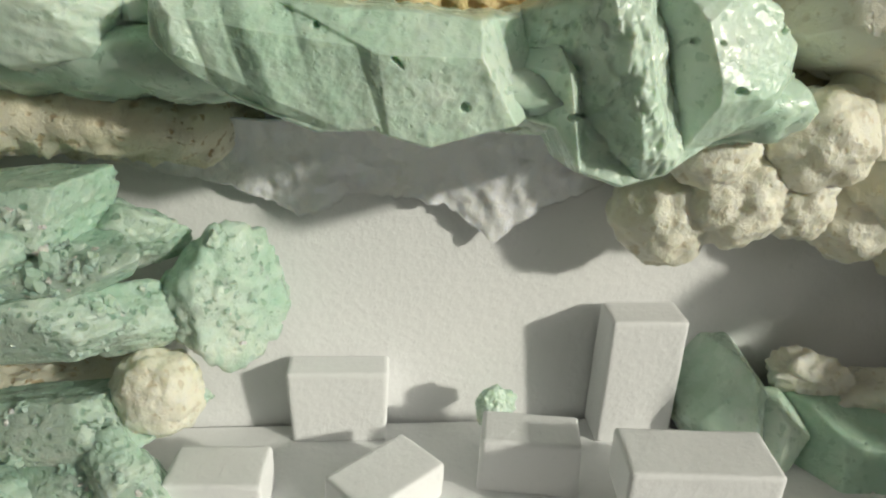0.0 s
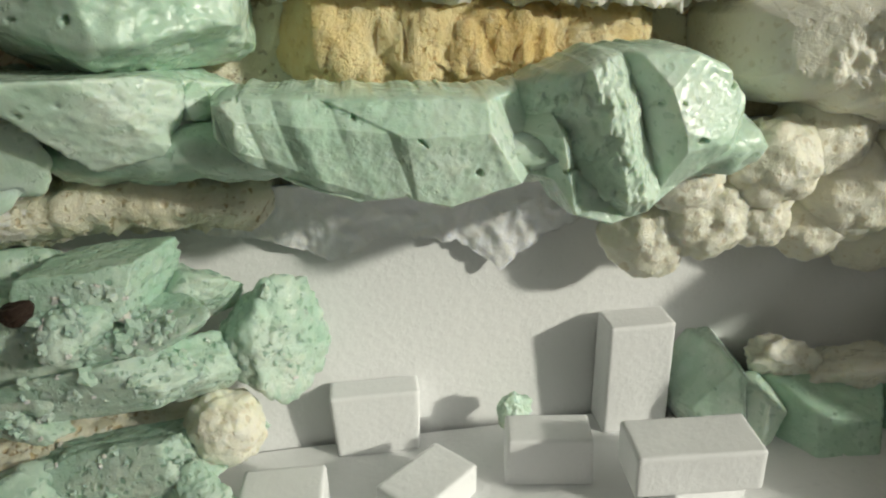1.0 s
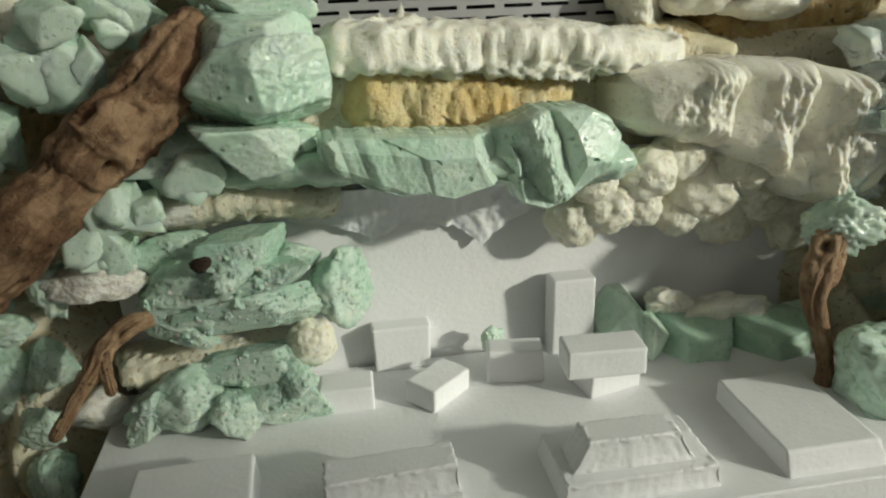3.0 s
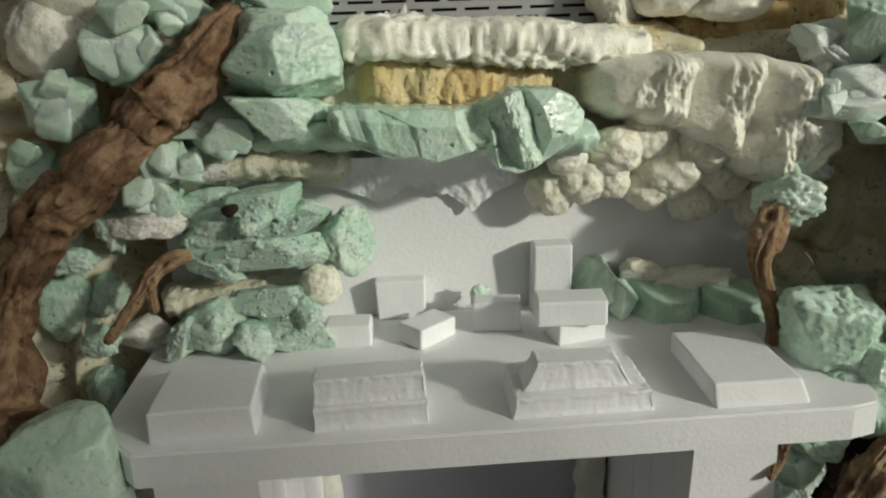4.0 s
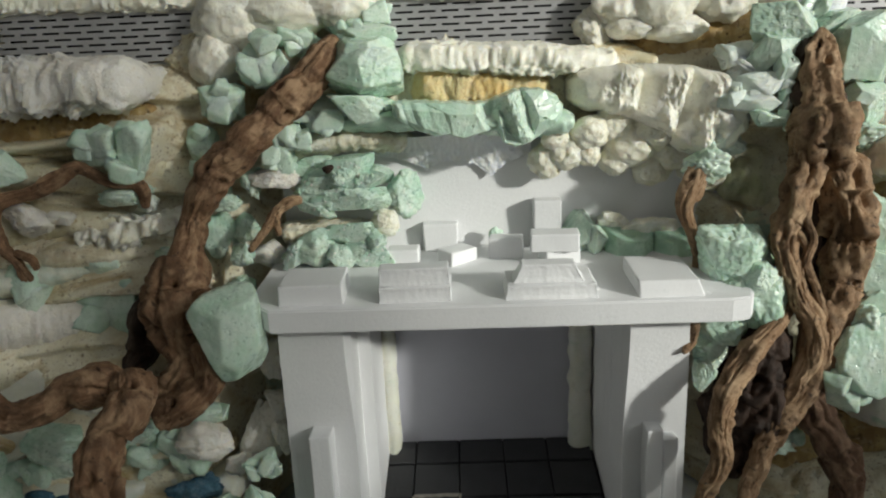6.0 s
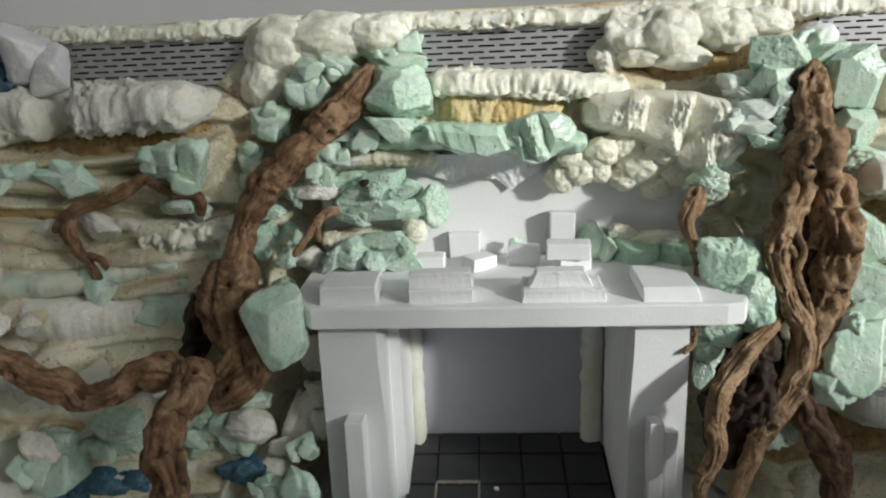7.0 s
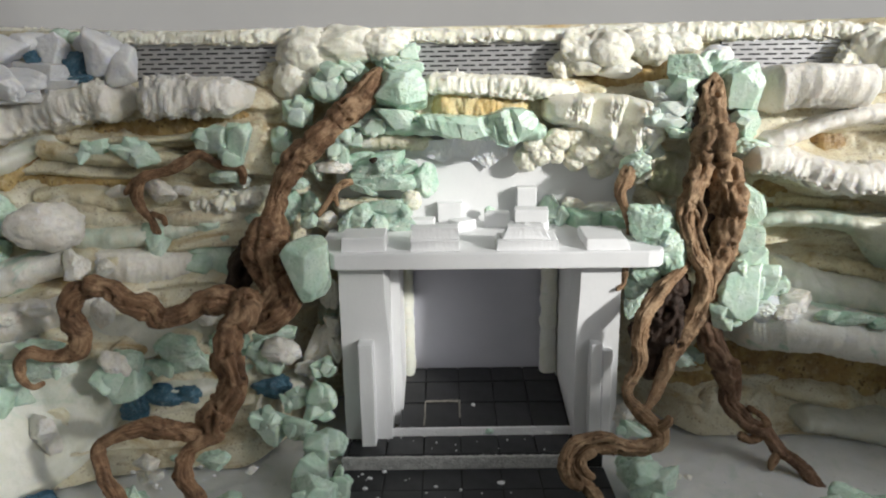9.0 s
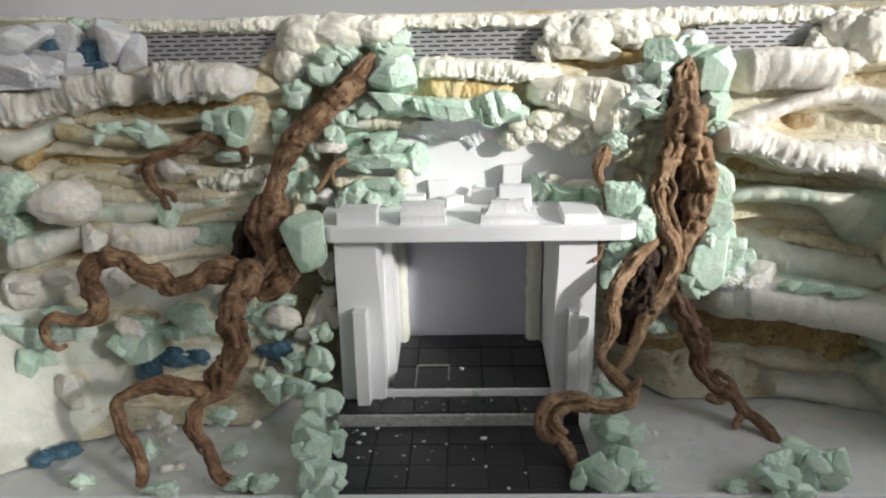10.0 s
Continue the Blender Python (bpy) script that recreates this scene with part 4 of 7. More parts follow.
def base_board():
    nx, ny = 160, 60
    verts, faces = [], []
    for j in range(ny + 1):
        for i in range(nx + 1):
            x, y = -0.64 + 1.28 * i / nx, FRONT + (0.30 - FRONT) * j / ny
            h = 0.0 if -0.155 < x < 0.18 else 0.004 * noise.noise(Vector((x * 9, y * 9, 0))) + 0.0012 * noise.noise(Vector((x * 60, y * 60, 4)))
            verts.append((x, y, -0.004 + h * min(1.0, j / 3)))
    for j in range(ny):
        for i in range(nx):
            a = j * (nx + 1) + i
            faces.append((a, a + 1, a + nx + 2, a + nx + 1))
    n = len(verts)
    verts += [(-0.64, FRONT, -0.03), (0.64, FRONT, -0.03), (0.64, 0.30, -0.03), (-0.64, 0.30, -0.03)]
    row = nx + 1
    faces.append([i for i in range(nx + 1)][::-1] + [n, n + 1])
    faces.append([n + 3, n + 2, n + 1, n])
    faces.append([j * row for j in range(ny + 1)] + [n + 3, n])
    faces.append([j * row + nx for j in range(ny + 1)][::-1] + [n + 1, n + 2])
    return tagged(link_mesh("ground", verts, faces, MAT["base"], smooth=False), "white base board scattered with foam crumbs", "", "", "structure")


base_board()
tagged(bm_object("trim", box_bm(-0.64, 0.64, FRONT - 0.006, FRONT - 0.0005, -0.03, 0.001, 0.0008), MAT["eps"]), "white front edge strip of the base", "", "", "structure")

# ---- the fireplace ----
fireplace = tagged(new("fireplace"), "white cut-polystyrene model fireplace with a deep mantel", "fireplace")
fireplace.location = (0.012, 0.16, 0.0)
INV = Matrix.Translation((-0.012, -0.16, 0.0))


def fp(name, bm, material, label=""):
    ob = bm_object(name, bm, material, fireplace, label)
    ob.matrix_parent_inverse = INV
    return ob


def worn(bm, amount=0.0008, scale=70.0, seed=0.0, cuts=3):
    bmesh.ops.subdivide_edges(bm, edges=list(bm.edges), cuts=cuts, use_grid_fill=True)
    for v in bm.verts:
        p = v.co * scale + Vector((seed, seed * 2, 0))
        v.co += Vector((noise.noise(p), noise.noise(p + Vector((9, 0, 0))), noise.noise(p + Vector((0, 9, 0))))) * amount
    return bm


def mantel_z(y):
    return 0.250 + 0.075 * (y - 0.09)


def mantel_board():
    """The shelf: a thick board with rounded front corners, rising slightly to the wall."""
    bm = bmesh.new()
    outline = [(-0.172, 0.2225), (-0.172, 0.125), (-0.160, 0.098), (-0.150, 0.088), (0.195, 0.083), (0.209, 0.086), (0.215, 0.096), (0.217, 0.120), (0.215, 0.2225)]
    low = [bm.verts.new((x, y, mantel_z(y) - 0.0185)) for x, y in outline]
    top = [bm.verts.new((x, y, mantel_z(y))) for x, y in outline]
    bm.faces.new(low[::-1])
    bm.faces.new(top)
    for i in range(len(outline)):
        k = (i + 1) % len(outline)
        bm.faces.new((low[i], low[k], top[k], top[i]))
    bmesh.ops.recalc_face_normals(bm, faces=bm.faces)
    bmesh.ops.bevel(bm, geom=[e for e in bm.edges if len(e.link_faces) == 2 and abs((e.verts[0].co - e.verts[1].co).z) < 0.01], offset=0.0012, segments=2, affect="EDGES")
    return bm


fp("mantel_shelf", mantel_board(), MAT["eps"], "thick white polystyrene mantel shelf")


def pillar_bm(outer_x, inner_top, inner_low, y0, y1, z0, z1):
    """A pillar whose inner front edge steps back in a shallow curve towards the top."""
    bm = bmesh.new()
    rows = 14
    ring = []
    for i in range(rows + 1):
        k = i / rows
        z = z0 + (z1 - z0) * k
        s = max(0.0, min(1.0, (k - 0.50) / 0.42))
        inner = inner_low + (inner_top - inner_low) * s * s * (3 - 2 * s)
        w = 0.0006 * noise.noise(Vector((z * 60, outer_x * 50, 1)))
        ring.append([bm.verts.new(p) for p in ((outer_x + w, y0, z), (inner, y0 + w, z), (inner_low, y0 + 0.012 * s + 0.001, z), (inner_low, y1, z), (outer_x, y1, z))])
    for a, b in zip(ring, ring[1:]):
        for i in range(5):
            k = (i + 1) % 5
            bm.faces.new((a[i], a[k], b[k], b[i]))
    bm.faces.new(ring[0][::-1])
    bm.faces.new(ring[-1])
    bmesh.ops.recalc_face_normals(bm, faces=bm.faces)
    return bm


fp("pillar", pillar_bm(-0.150, -0.0985, -0.0945, 0.107, 0.150, 0.010, 0.232), MAT["eps"], "white polystyrene pillar")
fp("pillar", pillar_bm(0.172, 0.126, 0.122, 0.105, 0.150, 0.010, 0.232), MAT["eps"], "white polystyrene pillar")
fp("buttress", worn(box_bm(-0.1295, -0.1125, 0.089, 0.108, 0.004, 0.143, 0.0012), 0.0009, 60, 1), MAT["eps"])
fp("buttress", worn(box_bm(0.137, 0.150, 0.089, 0.106, 0.010, 0.140, 0.0012), 0.0010, 60, 4), MAT["eps"])
fp("buttress", worn(box_bm(0.1515, 0.163, 0.093, 0.106, 0.010, 0.130, 0.0012), 0.0012, 60, 7), MAT["eps"])
fp("jamb", worn(box_bm(-0.100, -0.0835, 0.150, 0.176, 0.012, 0.236, 0.0006), 0.0005, 50, 2), MAT["eps"])
fp("jamb", worn(box_bm(0.1215, 0.138, 0.150, 0.176, 0.012, 0.236, 0.0006), 0.0005, 50, 3), MAT["eps"])
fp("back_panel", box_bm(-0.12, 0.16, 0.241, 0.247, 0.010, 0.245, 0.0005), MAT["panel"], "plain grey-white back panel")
fp("side_panel", box_bm(-0.105, -0.0835, 0.1765, 0.2405, 0.012, 0.236, 0.0004), MAT["eps"])
fp("side_panel", box_bm(0.1215, 0.145, 0.1765, 0.2405, 0.012, 0.236, 0.0004), MAT["eps"])


def fillet_bm(x, y, z0, z1, w, d, seed):
    """A bead of cream foam squeezed up the inner corner."""
    bm = bmesh.new()
    rows, around = 60, 14
    ring = []
    for i in range(rows + 1):
        z = z0 + (z1 - z0) * i / rows
        grow = 1.0 + (0.15 * max(0.0, 1 - (z - z0) / 0.03))
        line = []
        for j in range(around):
            a = 2 * math.pi * j / around
            k = 1 + 0.22 * noise.noise(Vector((math.cos(a) + seed, math.sin(a), z * 70))) + 0.10 * noise.noise(Vector((math.cos(a) * 3 + seed, math.sin(a) * 3, z * 260)))
            line.append(bm.verts.new((x + math.cos(a) * w * k * grow, y + math.sin(a) * d * k * grow, z)))
        ring.append(line)
    for a, b in zip(ring, ring[1:]):
        for j in range(around):
            k = (j + 1) % around
            bm.faces.new((a[j], a[k], b[k], b[j]))
    bm.faces.new(ring[0][::-1])
    bm.faces.new(ring[-1])
    return bm


for x, wide, sd in ((-0.0790, 0.0080, 2.0), (0.1095, 0.0115, 5.0)):
    ob = fp("foam_fillet", fillet_bm(x, 0.2300, 0.038, 0.240, wide, 0.0095, sd), MAT["terrace"], "cream foam bead in the inner corner")
    ob.data.polygons.foreach_set("use_smooth", [True] * len(ob.data.polygons))

# the white wall behind the mantel
tagged(bm_object("wall_mantel", worn(box_bm(-0.165, 0.24, 0.2240, 0.262, 0.20, 0.372, 0.001), 0.0006, 30, 5), MAT["eps"]), "white polystyrene sheet wall above the mantel", "", "", "structure")


# ---- cut foam blocks on the mantel ----
def block(x, y, w, d, h, turn, seed, label, top=(1.0, 1.0), lift=0.0, shear=(0.0, 0.0), wear=0.0004):
    ob = sharpen(bm_object("foam_block", rough_box((w, d, h), seed, top, wear, shear), MAT["eps"]), 50)
    ob.location = (x, y, mantel_z(y) - 0.0004 + lift)
    ob.rotation_euler = (radians(4.2) if not lift else radians(4.2), 0, radians(turn))
    return tagged(ob, label, "foam block", "blocks on the mantel")


block(-0.119, 0.117, 0.050, 0.042, 0.0165, 1, 1, "broad white foam block on the mantel above a pillar", (0.97, 0.98))
block(-0.0393, 0.110, 0.0555, 0.029, 0.0125, 1, 2, "lower of two stacked rough white foam blocks", (1.0, 1.0), wear=0.00062)
block(-0.0393, 0.1055, 0.0545, 0.0165, 0.0140, 2, 3, "upper of two stacked rough white foam blocks", (0.97, 0.9), 0.0125, wear=0.00068)
block(0.0642, 0.112, 0.0705, 0.038, 0.0110, -1, 4, "flat rough white foam slab on the mantel", (0.95, 0.95), wear=0.00062)
block(0.0625, 0.1080, 0.0545, 0.0190, 0.0140, -2, 5, "tapered white foam block lying on a slab", (0.74, 0.75), 0.0110, wear=0.00068)
block(0.1530, 0.1195, 0.0480, 0.060, 0.0120, -1, 6, "broad flat white foam block on the mantel above a pillar", (0.93, 0.93), shear=(-0.002, 0.002))
block(0.0810, 0.1765, 0.0310, 0.020, 0.0135, 14, 7, "small white foam block under another")
block(0.0765, 0.1700, 0.0405, 0.0190, 0.0155, -5, 8, "white foam block stacked crosswise on a smaller one", lift=0.0135)
block(-0.0070, 0.1855, 0.0300, 0.0190, 0.0125, 42, 9, "low white foam block turned askew on the mantel")
block(-0.0535, 0.1880, 0.0270, 0.0170, 0.0140, -3, 10, "small white foam block beside mint rocks")
block(0.0370, 0.1945, 0.0305, 0.0160, 0.0190, -10, 11, "small tilted white foam block before a tall one", (0.95, 0.9))
block(-0.0215, 0.2185, 0.0305, 0.0110, 0.0265, -1, 12, "upright white foam block against the wall", (1.06, 1.0))
block(0.0755, 0.2165, 0.0250, 0.0145, 0.0458, 0, 13, "tall upright white foam block against the wall", (0.98, 0.95))


# ---- perforated vents ----
def vent(x0, x1, z0, z1, y, seed):
    """A metal plate with staggered slots cut through it, over a dark sheet that paints the shade behind."""
    base = tagged(new("vent"), "grey perforated metal vent strip set in the foam", "vent", "vent strips")
    base.location = (x0, y, z0)
    back = Matrix.Translation((-x0, -y, -z0))
    bm = bmesh.new()
    pitch, slot, rise, gap, deep = 0.0206, 0.0156, 0.0058, 0.0019, 0.0012

    def bar(a, b, c, e):
        if b - a < 1e-5 or e - c < 1e-5:
            return
        vs = [bm.verts.new((px, py, pz)) for py in (y, y + deep) for px, pz in ((a, c), (b, c), (b, e), (a, e))]
        for f in ((0, 1, 2, 3), (7, 6, 5, 4), (0, 4, 5, 1), (1, 5, 6, 2), (2, 6, 7, 3), (3, 7, 4, 0)):
            bm.faces.new([vs[i] for i in f])

    rows = int((z1 - z0) / rise)
    z = z0
    for r in range(rows):
        bar(x0, x1, z, z + rise - gap)
        z += rise - gap
        x = x0 - (pitch / 2 if r % 2 else 0.0) + 0.003
        last = x0
        while x < x1:
            a, b = max(x, x0), min(x + slot, x1)
            if b > a:
                bar(last, a, z, z + gap)
                last = b
            x += pitch
        bar(last, x1, z, z + gap)
        z += gap
    bar(x0, x1, z, z1 + 0.004)
    plate = bm_object("vent_plate", bm, MAT["metal"], base)
    plate.matrix_parent_inverse = back
    # a flat sheet whose near-black colour stands in for the shade in there
    cavity = bm_object("vent_cavity", box_bm(x0, x1, y + 0.006, y + 0.007, z0, z1, 0), MAT["vent_shade"], base, "dark sheet painted as the shade behind the slots")
    cavity.matrix_parent_inverse = back
    return base


vent(-0.452, -0.225, 0.434, 0.486, 0.2480, 1)
vent(-0.088, 0.140, 0.438, 0.490, 0.2480, 2)
vent(0.322, 0.470, 0.440, 0.492, 0.2480, 3)

# ---- hearth, steps and tiles ----
def grainy(bm, at, amount):
    """Moves a gridded strip to its place and breaks its skin into grains."""
    bmesh.ops.translate(bm, vec=at, verts=bm.verts)
    for v in bm.verts:
        v.co += Vector((noise.noise(v.co * 700), noise.noise(v.co * 640 + Vector((9, 0, 0))), 0.8 * noise.noise(v.co * 600 + Vector((0, 9, 0))))) * amount
    return bm


slope = math.atan2(0.027, 0.126)
tagged(bm_object("hearth", box_bm(-0.0865, 0.1215, 0.1175, 0.2405, 0.001, 0.0165, 0), MAT["bed"]), "dark bed of the tiled hearth and steps", "", "", "structure")
HEARTH = bpy.data.objects["hearth"]
tagged(bm_object("pavement", box_bm(-0.160, 0.150, FRONT + 0.001, 0.0655, -0.0035, -0.0008, 0), MAT["bed"]), "dark bed under the floor tiles", "", "", "structure")
PAVING = bpy.data.objects["pavement"]
tagged(bm_object("step", box_bm(-0.150, 0.150, 0.0700, 0.1145, -0.003, 0.0120, 0), MAT["bed"]), "low tiled step before the hearth", "", "", "structure")
STEP = bpy.data.objects["step"]
tagged(bm_object("trim_upper", grainy(grid_box((0.221, 0.0032, 0.0115), 0.0011), (0.013, 0.1156, 0.01925), 0.0009), MAT["eps"]), "white foam riser at the hearth edge", "", "", "structure")
tagged(bm_object("trim_lower", grainy(grid_box((0.280, 0.0042, 0.0150), 0.0011), (-0.010, 0.0677, 0.0065), 0.0019), MAT["grout"]), "rough white granular riser of the lower step", "", "", "structure")

JOINTS = (-0.1855, -0.1435, -0.1000, -0.0562, -0.0128, 0.0318, 0.0752, 0.1190, 0.1620)


def tile_mesh(w, d, h):
    bm = box_bm(0, w, 0, d, 0, h, 0.0007)
    me = bpy.data.meshes.new("tile")
    bm.to_mesh(me)
    bm.free()
    me.materials.append(MAT["tile"])
    return me


def lay(parent, y0, y1, z, x_min, x_max, tilt=0.0, z_of=None):
    for a, b in zip(JOINTS, JOINTS[1:]):
        x0, x1 = max(a + 0.0007, x_min), min(b - 0.0007, x_max)
        if x1 - x0 < 0.004:
            continue
        ob = new("tile", tile_mesh(x1 - x0, y1 - y0 - 0.0013, 0.004))
        ob.location = (x0, y0, z + random.uniform(-0.0003, 0.0003))
        ob.rotation_euler = (tilt, random.uniform(-0.004, 0.004), random.uniform(-0.006, 0.006))
        ob.parent = parent


for y0, y1 in ((0.1180, 0.1650), (0.1655, 0.2080), (0.2085, 0.2405)):
    lay(HEARTH, y0, y1, 0.0215 + (y0 - 0.118) * math.tan(slope), -0.0862, 0.1212, slope)
lay(STEP, 0.0702, 0.1138, 0.0122, -0.150, 0.150)
for y0, y1 in ((0.0225, 0.0655), (-0.0210, 0.0225), (-0.0645, -0.0210), (-0.0752, -0.0645)):
    lay(PAVING, y0, y1, -0.0008 - 0.003, -0.158, 0.150)
# a wedge of mortar lifts the hearth's tiles towards the back panel
wedge = bmesh.new()
ends = []
for x in (-0.0864, 0.1214):
    ends.append([wedge.verts.new((x, y, z)) for y, z in ((0.1176, 0.0166), (0.2404, 0.0166), (0.2404, 0.0475), (0.1176, 0.0212))])
for i in range(4):
    k = (i + 1) % 4
    wedge.faces.new((ends[0][i], ends[0][k], ends[1][k], ends[1][i]))
wedge.faces.new(ends[0][::-1])
wedge.faces.new(ends[1])
bmesh.ops.recalc_face_normals(wedge, faces=wedge.faces)
bm_object("mortar_bed", wedge, MAT["bed"], HEARTH)

# smears of pale mortar left round one hearth tile
for k, (x0, x1, y0, y1) in enumerate(((-0.0555, -0.0145, 0.1635, 0.1672), (-0.0572, -0.0552, 0.1200, 0.1660), (-0.0140, -0.0115, 0.1330, 0.1680))):
    z = 0.0256 + (y0 - 0.118) * math.tan(slope)
    smear = bm_object("mortar_smear", worn(box_bm(x0, x1, 0, y1 - y0, 0, 0.0007, 0), 0.0011, 130, k * 3.0, 6), MAT["smear"], HEARTH)
    smear.location, smear.rotation_euler = (0, y0, z), (slope, 0, 0)

# ---- foam pieces and driftwood ----
CRUMB = ("foam_crumb", "tiny white polystyrene crumb", "foam crumb", "eps")
MINT_CRUMB = ("foam_crumb", "mint-green foam chip lying on the step", "foam crumb", "mint")
SMALL = sphere_net(3)


def crumb(x, y, z, w, h, seed, kind):
    rnd = np.random.RandomState(seed)
    d, faces = SMALL
    shift = Vector(rnd.uniform(-50, 50, 3))
    out = np.array([Vector(v) * (1 + 0.5 * noise.noise(Vector(v) * 1.6 + shift)) for v in d])
    out = out / np.abs(out).max(axis=0) * np.array((w, w * rnd.uniform(0.5, 1.0), h * 0.8))
    return tagged(place_piece(kind, out, faces, (x, y, z + h * 0.6)), group="crumbs on the floor")


def bits_on(things, count, small, large, material, label, seed):
    """Loose torn crumbs clinging to the front of the given things, one joined mesh."""
    rnd = np.random.RandomState(seed)
    d, f = sphere_net(2)
    d = d * (1 + 0.25 * rnd.uniform(-1, 1, (len(d), 1)))
    spots = []
    for ob in things:
        for v in ob.data.vertices:
            if v.normal.y < -0.1 and v.normal.z > -0.5:
                spots.append(ob.matrix_basis @ (v.co - v.normal * 0.0006))
    verts, faces = [], []
    for _ in range(count):
        p = spots[rnd.randint(len(spots))]
        if noise.noise(p * 55) < -0.05:
            continue
        r = rnd.uniform(small, large) * rnd.uniform(0.5, 1.0)
        shape = np.array([Vector(v) * (1 + 0.45 * noise.noise(Vector(v) * 1.7 + p * 900)) for v in d]) * r * rnd.uniform(0.6, 1.3, 3)
        faces += [[i + len(verts) for i in face] for face in f]
        verts += [tuple(q + np.array(p)) for q in shape]
    ob = link_mesh("foam_bits", verts, faces, MAT[material], smooth=False)
    return tagged(ob, label, "foam bits", "", "stuff")


# mint rocks round the head of the big curved trunk
rock((-0.1663, 0.2075, 0.4354), (0.0271, 0.0227, 0.0271), 11, MINT)
rock((-0.1342, 0.2191, 0.4524), (0.0205, 0.0165, 0.0188), 12, MINT)
rock((-0.0839, 0.2371, 0.4639), (0.0329, 0.0219, 0.0208), 13, MINT)
foam_shelf([
    facet((-0.0790, 0.1924, 0.4204), (0.0340, 0.0360, 0.0201), [(-0.35, -1, 0.0, 0.74), (0.5, -0.8, 0.1, 0.72), (-0.6, -0.6, -0.7, 0.8), (0.5, -0.4, -0.9, 0.82), (-0.9, -0.3, 0.5, 0.86)], 14, 0.0, (1, 3)),
    facet((-0.0791, 0.1986, 0.4384), (0.0268, 0.0340, 0.0138), [(-0.1, -1, 0.15, 0.72), (0.8, -0.7, 0.2, 0.74), (-0.8, -0.6, 0.2, 0.76), (0, -0.6, 1, 0.74)], 15),
], MINT_BIG)
rock((-0.0794, 0.2040, 0.4543), (0.0336, 0.0163, 0.0116), 16, MINT)
rock((-0.2051, 0.2050, 0.4021), (0.0231, 0.0183, 0.0205), 17, MINT)
rock((-0.2303, 0.2093, 0.3607), (0.0156, 0.0170, 0.0261), 18, MINT)
rock((-0.0878, 0.2014, 0.3934), (0.0453, 0.0208, 0.0143), 19, MINT)
rock((-0.1185, 0.1937, 0.3894), (0.0294, 0.0194, 0.0192), 20, MINT)
rock((-0.1420, 0.1860, 0.3700), (0.0200, 0.0175, 0.0214), 21, MINT)
rock((-0.1545, 0.1840, 0.3560), (0.0138, 0.0143, 0.0219), 22, MINT)
rough((-0.1303, 0.1966, 0.3635), (0.0210, 0.0120, 0.0100), 23, WHITE_ROUGH)
rough((-0.2216, 0.2186, 0.3274), (0.0154, 0.0156, 0.0222), 24, MINT)
rough((-0.2194, 0.2102, 0.2809), (0.0189, 0.0185, 0.0257), 25, CRUMBLED)
rough((-0.2026, 0.1880, 0.2347), (0.0136, 0.0146, 0.0221), 26, CRUMBLED)
# the faceted mint shelf above the mantel wall
cut_shelf((0.0136, 0.1830, 0.3809), 0.01407, -3.90)
rock((-0.0810, 0.1907, 0.3912), (0.0329, 0.0340, 0.0152), 27, MINT, fine=True, torn=0.4)
rock((-0.0615, 0.1883, 0.3925), (0.0076, 0.0060, 0.0069), 28, MINT)
ledge([(-0.1035, 0.2240, 0.3814, 0.0105), (-0.0664, 0.2090, 0.3824, 0.0104), (-0.0317, 0.2040, 0.3801, 0.0100), (0.0080, 0.1990, 0.3767, 0.0104), (0.0427, 0.1990, 0.3743, 0.0103), (0.0697, 0.1990, 0.3750, 0.0108), (0.0983, 0.2040, 0.3758, 0.0090)], 0.03, 29, MINT_BED)
# crumbled mint mass beside the mantel wall
rough((-0.1244, 0.2086, 0.3437), (0.0266, 0.0156, 0.0135), 30, CRUMBLED)
rock((-0.0986, 0.1876, 0.3414), (0.0263, 0.0174, 0.0172), 31, CRUMBLED, turn=22, fine=True, torn=0.45)
rough((-0.1199, 0.1923, 0.3278), (0.0313, 0.0188, 0.0169), 32, CRUMBLED)
rock((-0.0873, 0.1865, 0.3300), (0.0309, 0.0154, 0.0113), 33, CRUMBLED, turn=14, fine=True, torn=0.45)
rough((-0.0763, 0.2014, 0.3345), (0.0171, 0.0116, 0.0114), 34, CRUMBLED)
rough((-0.0554, 0.2021, 0.3160), (0.0212, 0.0183, 0.0236), 35, CRUMBLED)
rock((-0.1027, 0.1875, 0.3136), (0.0370, 0.0173, 0.0120), 36, CRUMBLED, turn=10, fine=True, torn=0.45)
rock((-0.1316, 0.1901, 0.3111), (0.0226, 0.0129, 0.0108), 37, CRUMBLED, fine=True, torn=0.45)
rough((-0.0763, 0.1938, 0.3128), (0.0228, 0.0141, 0.0128), 38, CRUMBLED)
rough((-0.1028, 0.1766, 0.3363), (0.0129, 0.0084, 0.0078), 39, CRUMBLED)
lump((-0.0685, 0.1901, 0.2928), (0.0131, 0.0111, 0.0136), 40, CREAM_BALL)
ledge([(-0.1685, 0.2060, 0.2844, 0.0087), (-0.1338, 0.2060, 0.2861, 0.0082), (-0.1012, 0.2110, 0.2840, 0.0078), (-0.0779, 0.2210, 0.2780, 0.0068)], 0.02, 41, BUBBLY)
rough((-0.1319, 0.1826, 0.2744), (0.0292, 0.0192, 0.0189), 42, CRUMBLED)
rock((-0.0889, 0.1838, 0.2696), (0.0298, 0.0214, 0.0232), 43, CRUMBLED, turn=8, fine=True, torn=0.45)
rock((-0.1019, 0.1892, 0.2862), (0.0443, 0.0168, 0.0094), 44, CRUMBLED, turn=10, fine=True, torn=0.45)
